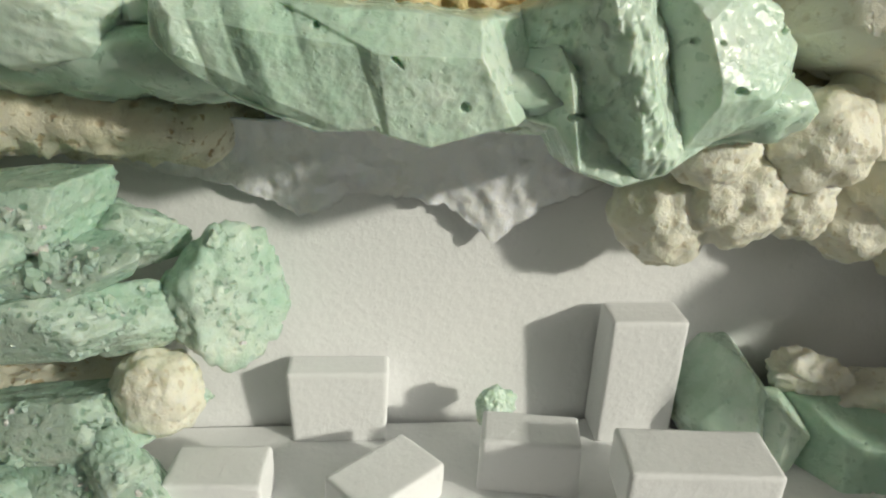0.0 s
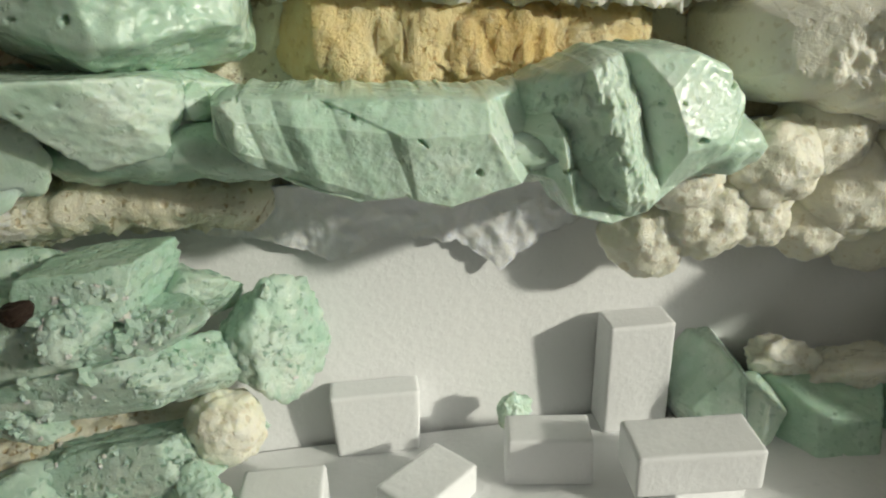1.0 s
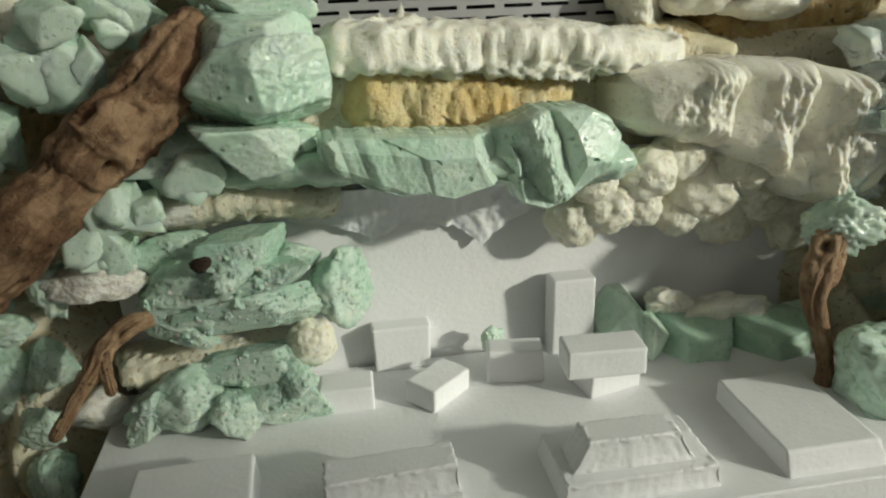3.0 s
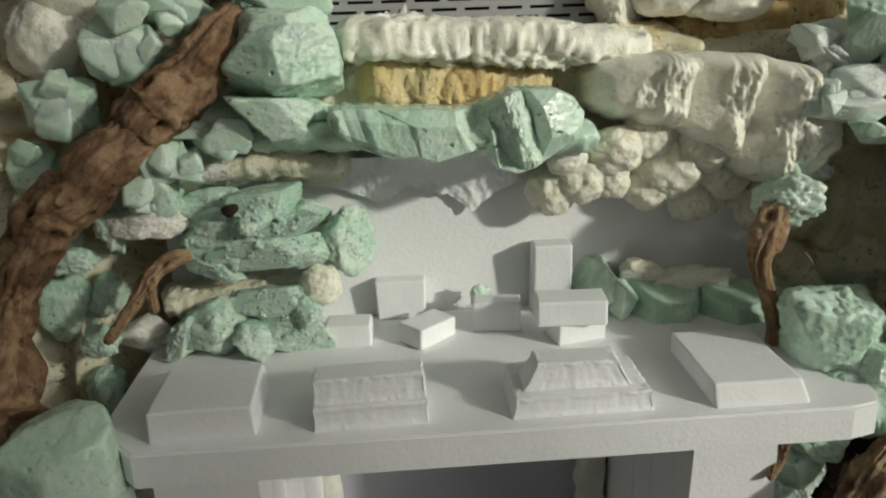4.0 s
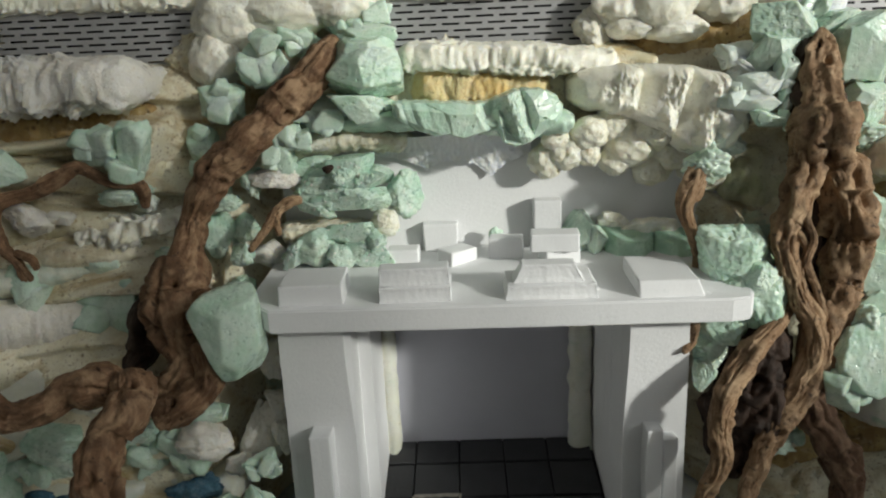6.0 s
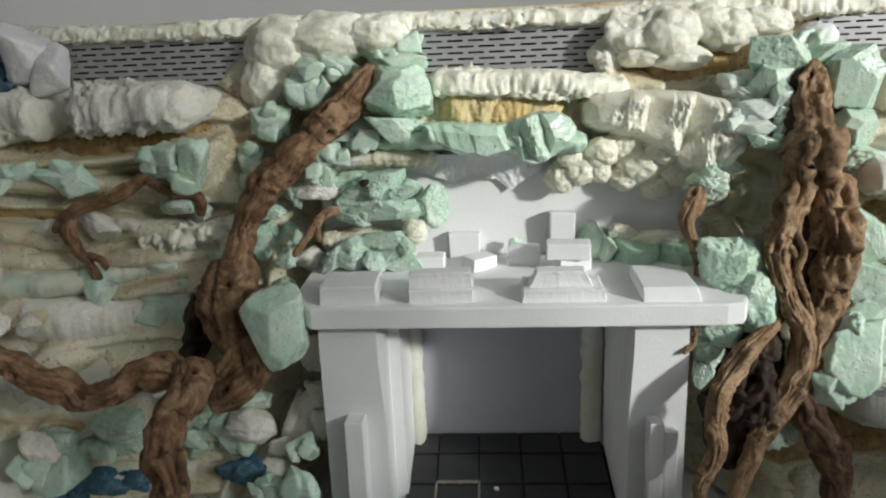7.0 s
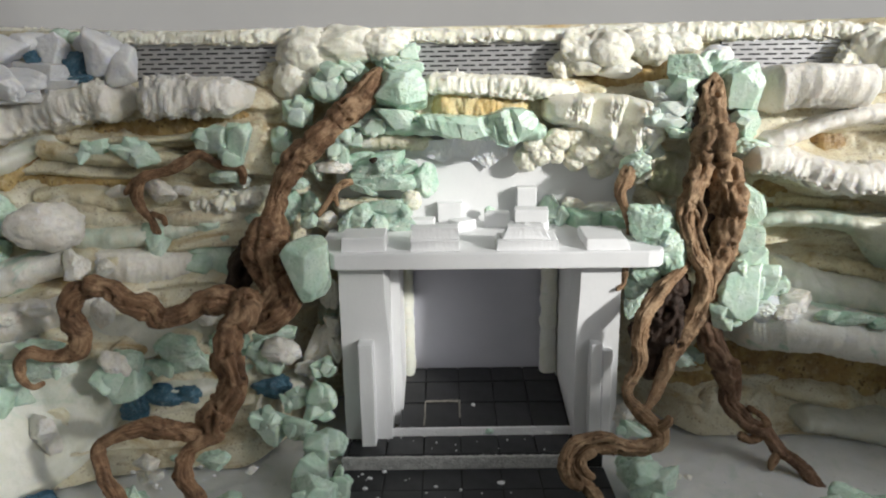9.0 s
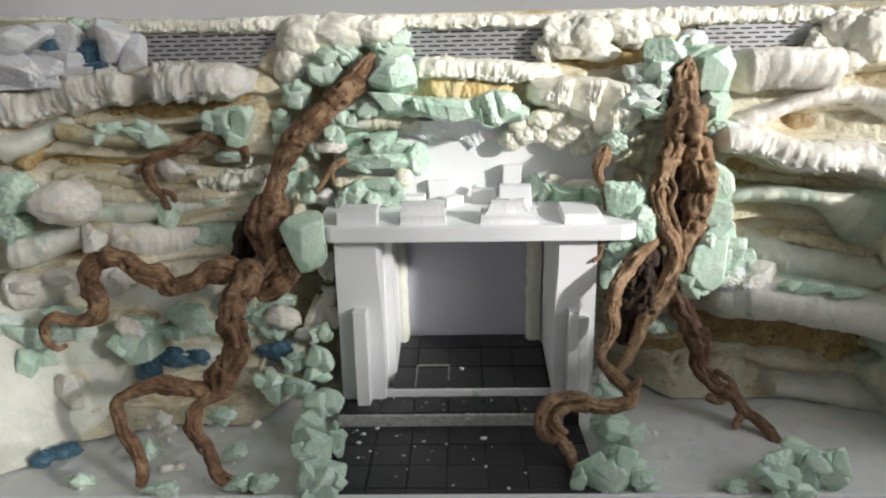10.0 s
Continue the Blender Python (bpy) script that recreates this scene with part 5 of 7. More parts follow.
rock((-0.1451, 0.1818, 0.2724), (0.0126, 0.0124, 0.0177), 45, CRUMBLED, fine=True, torn=0.45)
rough((-0.1080, 0.1771, 0.2702), (0.0167, 0.0129, 0.0145), 46, CRUMBLED)
rough((-0.0751, 0.1751, 0.2801), (0.0112, 0.0093, 0.0112), 47, CRUMBLED)
rough((-0.1774, 0.1981, 0.2657), (0.0201, 0.0147, 0.0158), 48, WHITE_ROUGH)
rough((-0.1978, 0.2071, 0.2931), (0.0141, 0.0129, 0.0170), 49, CRUMBLED)
rough((-0.1679, 0.1934, 0.3365), (0.0289, 0.0152, 0.0118), 50, WHITE_ROUGH)
crumbly = [o for o in scene.objects if o.get("label") == CRUMBLED[1] and -0.17 < o.location.x < -0.03]
bits_on(crumbly, 700, 0.0008, 0.0026, "crumbled", "mint-green foam crumbs clinging to the broken foam", 5)
bits_on(crumbly, 300, 0.0006, 0.0016, "white", "whitish torn foam crumbs on the broken mint foam", 6)
# the rock that leans on the end of the mantel
foam_shelf([
    facet((-0.1839, 0.0930, 0.2331), (0.0276, 0.0300, 0.0367), [(-0.22, -1, 0.0, 0.74), (0.5, -1, -0.05, 0.74), (-0.95, -0.3, -0.50, 0.66), (0.8, -0.4, -0.75, 0.92), (0.0, -0.8, 0.75, 0.92), (0.05, -0.25, 1, 0.88), (0.1, -0.9, -0.6, 0.90)], 51, 0.0, ()),
], LEANING)
# mint rocks along the wall at the trunk's other side
rock((-0.4375, 0.1649, 0.3607), (0.0250, 0.0180, 0.0183), 52, MINT)
rock((-0.3853, 0.1615, 0.3586), (0.0315, 0.0210, 0.0199), 53, MINT)
rock((-0.2969, 0.1710, 0.3724), (0.0283, 0.0199, 0.0200), 54, MINT)
rock((-0.2712, 0.1675, 0.3651), (0.0232, 0.0227, 0.0315), 55, MINT)
rough((-0.2916, 0.1735, 0.3268), (0.0294, 0.0154, 0.0114), 56, MINT)
rock((-0.3778, 0.1674, 0.2368), (0.0346, 0.0316, 0.0415), 57, MINT)
rock((-0.3303, 0.1890, 0.2597), (0.0351, 0.0254, 0.0263), 58, MINT)
rock((-0.3133, 0.1792, 0.2307), (0.0368, 0.0350, 0.0481), 59, MINT)
rough((-0.5389, 0.1148, 0.2923), (0.0350, 0.0269, 0.0296), 60, MINT)
rough((-0.5453, 0.1135, 0.2535), (0.0393, 0.0246, 0.0220), 61, MINT)
lump((-0.4726, 0.1012, 0.2833), (0.0437, 0.0294, 0.0286), 62, GREY_LUMP)
rough((-0.4438, 0.0989, 0.2375), (0.0186, 0.0163, 0.0201), 63, WHITE_ROUGH)
rock((-0.3980, 0.0760, 0.1010), (0.0341, 0.0290, 0.0357), 64, MINT)
rock((-0.5131, 0.0585, 0.1251), (0.0397, 0.0336, 0.0413), 65, MINT)
rock((-0.4579, 0.0393, 0.1410), (0.0262, 0.0169, 0.0154), 66, MINT)
rough((-0.4659, 0.0583, 0.1573), (0.0303, 0.0151, 0.0106), 68, MINT)
rough((-0.3035, 0.1088, 0.1780), (0.0207, 0.0160, 0.0175), 69, WHITE_ROUGH)
rough((-0.4091, 0.0782, 0.1893), (0.0169, 0.0148, 0.0184), 70, WHITE_ROUGH)
rock((-0.3775, 0.0961, 0.1195), (0.0348, 0.0201, 0.0165), 71, MINT)
rock((-0.3271, 0.0971, 0.1223), (0.0347, 0.0220, 0.0198), 72, MINT)
rough((-0.3027, 0.1129, 0.1312), (0.0324, 0.0235, 0.0243), 73, MINT)
rock((-0.2456, 0.1282, 0.1247), (0.0256, 0.0241, 0.0324), 74, MINT)
rough((-0.2164, 0.1160, 0.1289), (0.0292, 0.0200, 0.0194), 75, WHITE_ROUGH)
rock((-0.2233, 0.1333, 0.1420), (0.0239, 0.0152, 0.0136), 76, MINT)
rock((-0.2719, 0.1259, 0.1141), (0.0205, 0.0198, 0.0273), 77, MINT)
rough((-0.1790, 0.1441, 0.1179), (0.0251, 0.0257, 0.0377), 78, WHITE_ROUGH)
rock((-0.2329, 0.0713, 0.0523), (0.0245, 0.0205, 0.0245), 79, MINT)
rock((-0.1959, 0.0696, 0.0490), (0.0204, 0.0175, 0.0212), 80, MINT)
rock((-0.1750, 0.0914, 0.0769), (0.0232, 0.0208, 0.0265), 81, MINT)
rock((-0.1724, 0.1073, 0.1087), (0.0184, 0.0132, 0.0134), 82, MINT)
rock((-0.2045, 0.0942, 0.0760), (0.0200, 0.0168, 0.0200), 83, MINT)
rock((-0.1628, 0.0524, 0.0406), (0.0304, 0.0226, 0.0240), 84, MINT)
rock((-0.1733, 0.0296, 0.0206), (0.0267, 0.0216, 0.0251), 85, MINT)
rock((-0.1575, -0.0306, 0.0233), (0.0291, 0.0243, 0.0291), 86, MINT)
rock((-0.1449, -0.0658, 0.0144), (0.0293, 0.0232, 0.0265), 87, MINT)
rock((-0.1436, -0.0033, 0.0210), (0.0166, 0.0173, 0.0256), 88, MINT)
rock((-0.1571, -0.0777, 0.0190), (0.0178, 0.0171, 0.0233), 89, MINT)
# small blue painted clumps
rough((-0.4629, 0.1939, 0.4591), (0.0210, 0.0162, 0.0178), 90, BLUE)
rough((-0.4550, 0.1810, 0.4429), (0.0208, 0.0109, 0.0080), 91, BLUE)
rough((-0.5002, 0.1697, 0.4662), (0.0094, 0.0086, 0.0110), 92, BLUE)
rough((-0.3671, 0.0950, 0.0836), (0.0360, 0.0182, 0.0175), 93, BLUE)
rough((-0.3890, 0.0860, 0.0690), (0.0170, 0.0139, 0.0230), 94, BLUE)
rough((-0.3316, 0.0969, 0.0824), (0.0194, 0.0125, 0.0113), 95, BLUE)
rough((-0.2346, 0.1149, 0.0828), (0.0279, 0.0180, 0.0164), 96, BLUE)
rough((-0.4617, -0.0047, 0.0094), (0.0221, 0.0136, 0.0118), 97, BLUE)
rough((-0.4730, -0.0244, 0.0107), (0.0144, 0.0115, 0.0130), 98, BLUE)
rough((-0.2560, 0.2415, 0.4016), (0.0189, 0.0118, 0.0103), 99, BLUE)
rough((-0.2938, 0.2195, 0.3016), (0.0138, 0.0083, 0.0069), 100, BLUE)
# white broken foam at the upper end
rough((-0.5501, 0.1808, 0.4778), (0.0417, 0.0287, 0.0283), 101, WHITE_CHUNK)
rough((-0.5253, 0.2016, 0.4849), (0.0340, 0.0212, 0.0187), 102, WHITE_CHUNK)
rock((-0.5507, 0.1661, 0.4436), (0.0480, 0.0293, 0.0257), 103, WHITE_CHUNK, fine=True, torn=0.5)
rough((-0.5156, 0.1736, 0.4442), (0.0434, 0.0246, 0.0200), 104, WHITE_CHUNK)
rock((-0.4938, 0.2021, 0.4773), (0.0300, 0.0220, 0.0229), 105, WHITE_CHUNK, fine=True, torn=0.5)
rock((-0.4933, 0.1805, 0.4506), (0.0295, 0.0190, 0.0174), 106, WHITE_CHUNK, fine=True, torn=0.5)
rough((-0.4263, 0.1897, 0.4699), (0.0302, 0.0266, 0.0336), 107, WHITE_CHUNK)
rough((-0.4032, 0.1823, 0.4556), (0.0251, 0.0224, 0.0284), 108, WHITE_CHUNK)
rock((-0.4526, 0.2097, 0.4836), (0.0248, 0.0176, 0.0177), 109, WHITE_CHUNK, fine=True, torn=0.5)
rock((-0.5414, 0.1681, 0.4228), (0.0519, 0.0238, 0.0156), 110, WHITE_CHUNK, fine=True, torn=0.5)
rock((-0.4726, 0.1788, 0.4385), (0.0295, 0.0160, 0.0122), 111, WHITE_CHUNK, fine=True, torn=0.5)
lump((-0.4927, 0.2256, 0.4958), (0.0146, 0.0101, 0.0098), 112, MINT)
lump((-0.4738, 0.2245, 0.4932), (0.0114, 0.0081, 0.0081), 113, MINT)
# mint rocks on the mantel's back and at its end
foam_shelf([
    facet((0.1060, 0.2080, 0.2735), (0.0165, 0.0200, 0.0185), [(-0.35, -1, 0.1, 0.62), (0.6, -0.8, 0.25, 0.66), (-0.9, -0.3, 0.75, 0.66), (0.75, -0.2, 0.75, 0.70), (0.1, -0.9, -0.6, 0.74), (-0.8, -0.4, -0.4, 0.86)], 114),
    facet((0.1179, 0.2010, 0.2680), (0.0100, 0.0160, 0.0120), [(0.2, -1, 0.1, 0.66), (-0.7, -0.8, 0.3, 0.66), (0.5, -0.5, 0.8, 0.74), (0.7, -0.6, -0.5, 0.76)], 115),
], MINT_PEAK)
foam_shelf([
    facet((0.1470, 0.1990, 0.2600), (0.0230, 0.0220, 0.0185), [(-0.1, -1, 0.25, 0.72), (0.1, -0.5, 1, 0.74), (0.85, -0.7, 0.1, 0.8), (-0.85, -0.5, 0.2, 0.84), (0.1, -0.8, -0.7, 0.8)], 116),
], MINT_WET)
foam_shelf([
    facet((0.1910, 0.1930, 0.2570), (0.0250, 0.0240, 0.0205), [(0.15, -1, 0.2, 0.72), (-0.1, -0.5, 1, 0.74), (0.8, -0.7, 0.2, 0.8), (-0.8, -0.7, 0.1, 0.78), (0.1, -0.8, -0.7, 0.8)], 117),
], MINT_WET)
rough((0.0272, 0.2089, 0.2745), (0.0085, 0.0071, 0.0085), 118, MINT)
rough((0.1615, 0.2110, 0.2732), (0.0368, 0.0200, 0.0161), 119, CREAM_CHUNK)
rough((0.2133, 0.2075, 0.2639), (0.0237, 0.0137, 0.0115), 120, MINT)
rough((0.1365, 0.2103, 0.2804), (0.0172, 0.0114, 0.0110), 121, CREAM_CHUNK)
rock((0.1940, 0.2050, 0.2598), (0.0147, 0.0091, 0.0081), 122, MINT)
foam_shelf([
    facet((0.2120, 0.1270, 0.2690), (0.0290, 0.0260, 0.0265), [(-0.35, -1, 0.05, 0.72), (0.5, -0.9, -0.15, 0.72), (0.12, -0.4, 1, 0.76), (0.9, -0.3, 0.5, 0.86), (-0.9, -0.3, -0.35, 0.80), (-0.2, -0.8, -0.8, 0.80)], 531, 0.0, (2, 5), 1.0),
    facet((0.2290, 0.1180, 0.2400), (0.0245, 0.0250, 0.0290), [(-0.2, -1, 0.25, 0.70), (-0.8, -0.7, -0.3, 0.80), (0.75, -0.7, 0.2, 0.74), (0.3, -0.5, 1, 0.76), (0.4, -0.5, -0.9, 0.84)], 532, 0.0, (1, 3), 0.9),
    facet((0.2060, 0.1130, 0.2390), (0.0140, 0.0180, 0.0160), [(-0.3, -1, 0.0, 0.70), (0.6, -0.9, -0.3, 0.76), (-0.6, -0.6, 0.7, 0.80)], 533, 0.0, (), 1.0),
    facet((0.2240, 0.1120, 0.2560), (0.0130, 0.0170, 0.0120), [(0.2, -1, 0.3, 0.70), (-0.8, -0.5, 0.5, 0.74), (0.6, -0.6, -0.6, 0.8)], 537, 0.0, (0,), 1.0),
], CLUSTER)
foam_shelf([
    facet((0.2040, 0.1210, 0.2110), (0.0200, 0.0190, 0.0165), [(-0.3, -1, 0.2, 0.70), (0.7, -0.7, -0.2, 0.76), (0.0, -0.5, -1, 0.80), (-0.9, -0.3, -0.3, 0.82)], 534, 0.0, (2,), 0.9),
    facet((0.1935, 0.1180, 0.1925), (0.0135, 0.0150, 0.0150), [(0.1, -1, 0.2, 0.70), (-0.8, -0.6, -0.3, 0.76), (0.6, -0.5, -0.7, 0.78)], 535, 0.0, (), 0.9),
    facet((0.1880, 0.1150, 0.1750), (0.0090, 0.0120, 0.0125), [(-0.2, -1, 0.1, 0.70), (0.6, -0.6, -0.7, 0.74)], 536, 0.0, (), 0.9),
], LEANING_LOW)
# mint rocks round the head of the knotted trunk
rock((0.2665, 0.1923, 0.4434), (0.0311, 0.0224, 0.0229), 131, MINT, fine=True, torn=0.3)
rock((0.2545, 0.1824, 0.4232), (0.0261, 0.0190, 0.0196), 132, MINT, fine=True, torn=0.3)
rock((0.3095, 0.1956, 0.4445), (0.0246, 0.0192, 0.0213), 133, MINT, fine=True, torn=0.3)
rock((0.3191, 0.1737, 0.4199), (0.0274, 0.0249, 0.0322), 134, MINT, fine=True, torn=0.3)
rock((0.3231, 0.1712, 0.3845), (0.0244, 0.0205, 0.0244), 135, MINT, fine=True, torn=0.3)
rock((0.2852, 0.1979, 0.4519), (0.0197, 0.0144, 0.0148), 136, MINT)
lump((0.3019, 0.2079, 0.4587), (0.0204, 0.0143, 0.0141), 137, WHITE_CHUNK)
rock((0.2431, 0.1740, 0.3997), (0.0293, 0.0164, 0.0130), 138, PALE, turn=10)
rock((0.2357, 0.1689, 0.3843), (0.0325, 0.0162, 0.0114), 139, PALE, turn=-8)
rock((0.2334, 0.1942, 0.4166), (0.0215, 0.0167, 0.0182), 140, PALE)
rock((0.2486, 0.1621, 0.3694), (0.0243, 0.0130, 0.0097), 141, MINT)
rock((0.2578, 0.1732, 0.4063), (0.0113, 0.0149, 0.0276), 142, MINT)
rough((0.2193, 0.1847, 0.3684), (0.0209, 0.0176, 0.0209), 143, WHITE_ROUGH)
rough((0.1978, 0.1641, 0.3386), (0.0204, 0.0166, 0.0192), 144, MINT)
rock((0.3254, 0.1365, 0.2878), (0.0193, 0.0209, 0.0322), 145, MINT, fine=True, torn=0.3)
rock((0.3225, 0.1265, 0.2546), (0.0241, 0.0209, 0.0257), 146, MINT, fine=True, torn=0.3)
rock((0.3179, 0.1157, 0.2288), (0.0240, 0.0194, 0.0224), 147, MINT, fine=True, torn=0.3)
rock((0.2951, 0.0962, 0.1918), (0.0317, 0.0295, 0.0396), 148, MINT, fine=True, torn=0.3)
rock((0.3234, 0.1075, 0.2095), (0.0271, 0.0227, 0.0271), 149, MINT)
rock((0.3476, 0.1193, 0.1951), (0.0227, 0.0169, 0.0178), 150, MINT)
rock((0.2839, 0.0895, 0.1762), (0.0205, 0.0172, 0.0205), 151, MINT)
lump((0.3432, 0.1109, 0.1685), (0.0261, 0.0199, 0.0215), 152, WHITE_CHUNK)
rough((0.3673, 0.1046, 0.1774), (0.0232, 0.0174, 0.0186), 153, WHITE_ROUGH)
rock((0.2676, 0.1476, 0.1032), (0.0224, 0.0139, 0.0121), 154, MINT)
rough((0.3300, 0.1642, 0.3539), (0.0314, 0.0167, 0.0126), 155, MINT)
# mint rocks by the root's foot
rock((0.1838, 0.0036, 0.0204), (0.0346, 0.0248, 0.0255), 156, MINT)
rock((0.1818, 0.0394, 0.0198), (0.0267, 0.0172, 0.0157), 157, MINT)
rock((0.1501, -0.0553, 0.0092), (0.0336, 0.0255, 0.0280), 158, MINT)
rock((0.1822, -0.0464, 0.0101), (0.0283, 0.0241, 0.0297), 159, MINT)
rough((0.1934, -0.0622, 0.0067), (0.0174, 0.0140, 0.0161), 160, MINT)
rough((0.1846, 0.1090, 0.0455), (0.0212, 0.0164, 0.0179), 161, WHITE_ROUGH)
rock((0.1902, 0.0985, 0.0308), (0.0251, 0.0154, 0.0134), 162, MINT)
rock((0.3253, -0.0673, 0.0227), (0.0259, 0.0232, 0.0300), 163, MINT)
rock((0.3602, -0.0603, 0.0247), (0.0274, 0.0240, 0.0302), 164, MINT)
rock((0.3856, -0.0631, 0.0197), (0.0246, 0.0222, 0.0287), 165, MINT)
rock((0.3376, -0.0868, 0.0125), (0.0293, 0.0173, 0.0146), 166, MINT)
rough((0.2940, -0.0693, 0.0069), (0.0158, 0.0094, 0.0079), 167, MINT)
rough((0.2800, -0.0681, 0.0048), (0.0079, 0.0055, 0.0053), 168, MINT)
# small mint flakes on the base
rough((-0.2842, 0.0378, 0.0321), (0.0230, 0.0141, 0.0122), 169, MINT)
rough((-0.3559, -0.0022, 0.0109), (0.0147, 0.0118, 0.0133), 170, MINT)
rough((-0.2309, -0.0635, 0.0099), (0.0231, 0.0141, 0.0122), 171, MINT)
rough((-0.3598, 0.0253, 0.0208), (0.0121, 0.0096, 0.0106), 172, WHITE_ROUGH)
rough((-0.4083, -0.0604, 0.0074), (0.0178, 0.0102, 0.0082), 173, MINT)
rough((-0.3190, -0.0734, 0.0067), (0.0202, 0.0107, 0.0081), 174, MINT)
# more chips and torn bits wedged in the walls and lying on the base
rough((-0.3549, 0.0261, 0.0353), (0.0166, 0.0112, 0.0106), 175, WHITE_ROUGH)
rough((-0.3406, 0.0139, 0.0271), (0.0105, 0.0071, 0.0067), 176, WHITE_ROUGH)
rough((-0.3191, 0.0234, 0.0402), (0.0090, 0.0062, 0.0060), 177, MINT)
rough((-0.3295, -0.0347, 0.0056), (0.0127, 0.0080, 0.0071), 178, WHITE_ROUGH)
rough((-0.3128, -0.0287, 0.0052), (0.0100, 0.0064, 0.0057), 179, WHITE_ROUGH)
rough((-0.3607, -0.0127, 0.0136), (0.0160, 0.0140, 0.0174), 180, MINT)
rough((-0.2556, -0.0053, 0.0084), (0.0190, 0.0118, 0.0102), 181, MINT)
rough((-0.2908, -0.0155, 0.0149), (0.0130, 0.0082, 0.0072), 182, MINT)
rough((-0.2390, 0.0234, 0.0284), (0.0090, 0.0062, 0.0060), 183, WHITE_ROUGH)
rough((-0.4105, -0.0615, 0.0095), (0.0164, 0.0113, 0.0110), 184, MINT)
rough((-0.2079, -0.0692, 0.0101), (0.0188, 0.0127, 0.0121), 185, MINT)
rough((-0.3064, -0.0744, 0.0074), (0.0148, 0.0092, 0.0081), 186, MINT)
rough((0.2472, 0.1272, 0.1074), (0.0244, 0.0130, 0.0098), 187, MINT)
rough((0.2022, -0.0741, 0.0046), (0.0092, 0.0059, 0.0053), 188, MINT)
rough((0.2868, -0.0732, 0.0055), (0.0131, 0.0078, 0.0066), 189, MINT)
rough((0.2121, 0.0023, 0.0259), (0.0058, 0.0042, 0.0043), 190, WHITE_ROUGH)
rough((0.2249, 0.0020, 0.0239), (0.0051, 0.0036, 0.0036), 191, WHITE_ROUGH)
rough((-0.2234, 0.1950, 0.3287), (0.0117, 0.0091, 0.0100), 192, MINT)
rough((-0.2059, 0.1954, 0.3135), (0.0134, 0.0098, 0.0100), 193, MINT)
rough((-0.1822, 0.1961, 0.3316), (0.0117, 0.0112, 0.0150), 194, MINT)
rough((-0.1540, 0.2062, 0.3321), (0.0151, 0.0113, 0.0118), 195, WHITE_ROUGH)
rough((-0.1590, 0.1981, 0.3494), (0.0166, 0.0147, 0.0182), 196, MINT)
rough((-0.1199, 0.1987, 0.3885), (0.0213, 0.0157, 0.0164), 197, MINT)
rough((-0.1013, 0.2065, 0.4128), (0.0148, 0.0117, 0.0131), 198, MINT)
rough((-0.1934, 0.1758, 0.2715), (0.0116, 0.0105, 0.0133), 199, MINT)
rough((-0.1582, 0.1557, 0.2413), (0.0131, 0.0103, 0.0114), 200, WHITE_ROUGH)
rough((-0.1714, 0.1479, 0.1868), (0.0148, 0.0144, 0.0198), 201, WHITE_ROUGH)
rough((-0.1641, 0.1364, 0.1518), (0.0115, 0.0116, 0.0164), 202, WHITE_ROUGH)
rough((-0.1613, 0.1312, 0.1225), (0.0099, 0.0113, 0.0181), 203, WHITE_ROUGH)
rough((-0.1973, 0.1203, 0.1037), (0.0131, 0.0096, 0.0098), 204, WHITE_ROUGH)
rough((-0.2940, 0.1799, 0.2874), (0.0133, 0.0089, 0.0083), 205, WHITE_ROUGH)
rough((-0.2628, 0.1846, 0.2747), (0.0117, 0.0084, 0.0084), 206, MINT)
rough((-0.2685, 0.1803, 0.3204), (0.0132, 0.0096, 0.0099), 207, PALE)
rough((-0.3379, 0.1651, 0.3127), (0.0146, 0.0092, 0.0081), 208, WHITE_ROUGH)
rough((-0.4126, 0.1062, 0.2352), (0.0141, 0.0112, 0.0125), 209, WHITE_ROUGH)
rough((-0.5151, 0.0583, 0.1900), (0.0271, 0.0152, 0.0120), 210, WHITE_ROUGH)
rough((-0.4777, 0.0677, 0.2006), (0.0227, 0.0139, 0.0121), 211, WHITE_ROUGH)
rough((-0.5307, 0.0489, 0.1473), (0.0226, 0.0163, 0.0166), 212, PALE)
rough((-0.4388, 0.0408, 0.1387), (0.0149, 0.0105, 0.0104), 213, PALE)
rough((-0.3369, 0.0908, 0.1399), (0.0315, 0.0196, 0.0173), 214, CRUMBLED)
rough((-0.2784, 0.1091, 0.1437), (0.0241, 0.0165, 0.0160), 215, CRUMBLED)
rough((-0.3848, 0.0839, 0.1319), (0.0236, 0.0162, 0.0157), 216, CRUMBLED)
rough((-0.3950, 0.0676, 0.1311), (0.0231, 0.0174, 0.0185), 217, WHITE_ROUGH)
rough((0.3301, 0.0971, 0.1803), (0.0169, 0.0129, 0.0138), 218, PALE)
rough((0.3561, 0.0931, 0.1741), (0.0199, 0.0147, 0.0153), 219, WHITE_ROUGH)
rough((0.3016, 0.1024, 0.2218), (0.0168, 0.0135, 0.0152), 220, MINT)
rough((0.3380, 0.1068, 0.2095), (0.0154, 0.0123, 0.0138), 221, MINT)
rough((0.4204, 0.0732, 0.1726), (0.0268, 0.0130, 0.0089), 222, CRUMBLED)
rough((0.4594, 0.0710, 0.1658), (0.0253, 0.0127, 0.0089), 223, CRUMBLED)
rough((0.3950, 0.0756, 0.1756), (0.0164, 0.0102, 0.0090), 224, CRUMBLED)
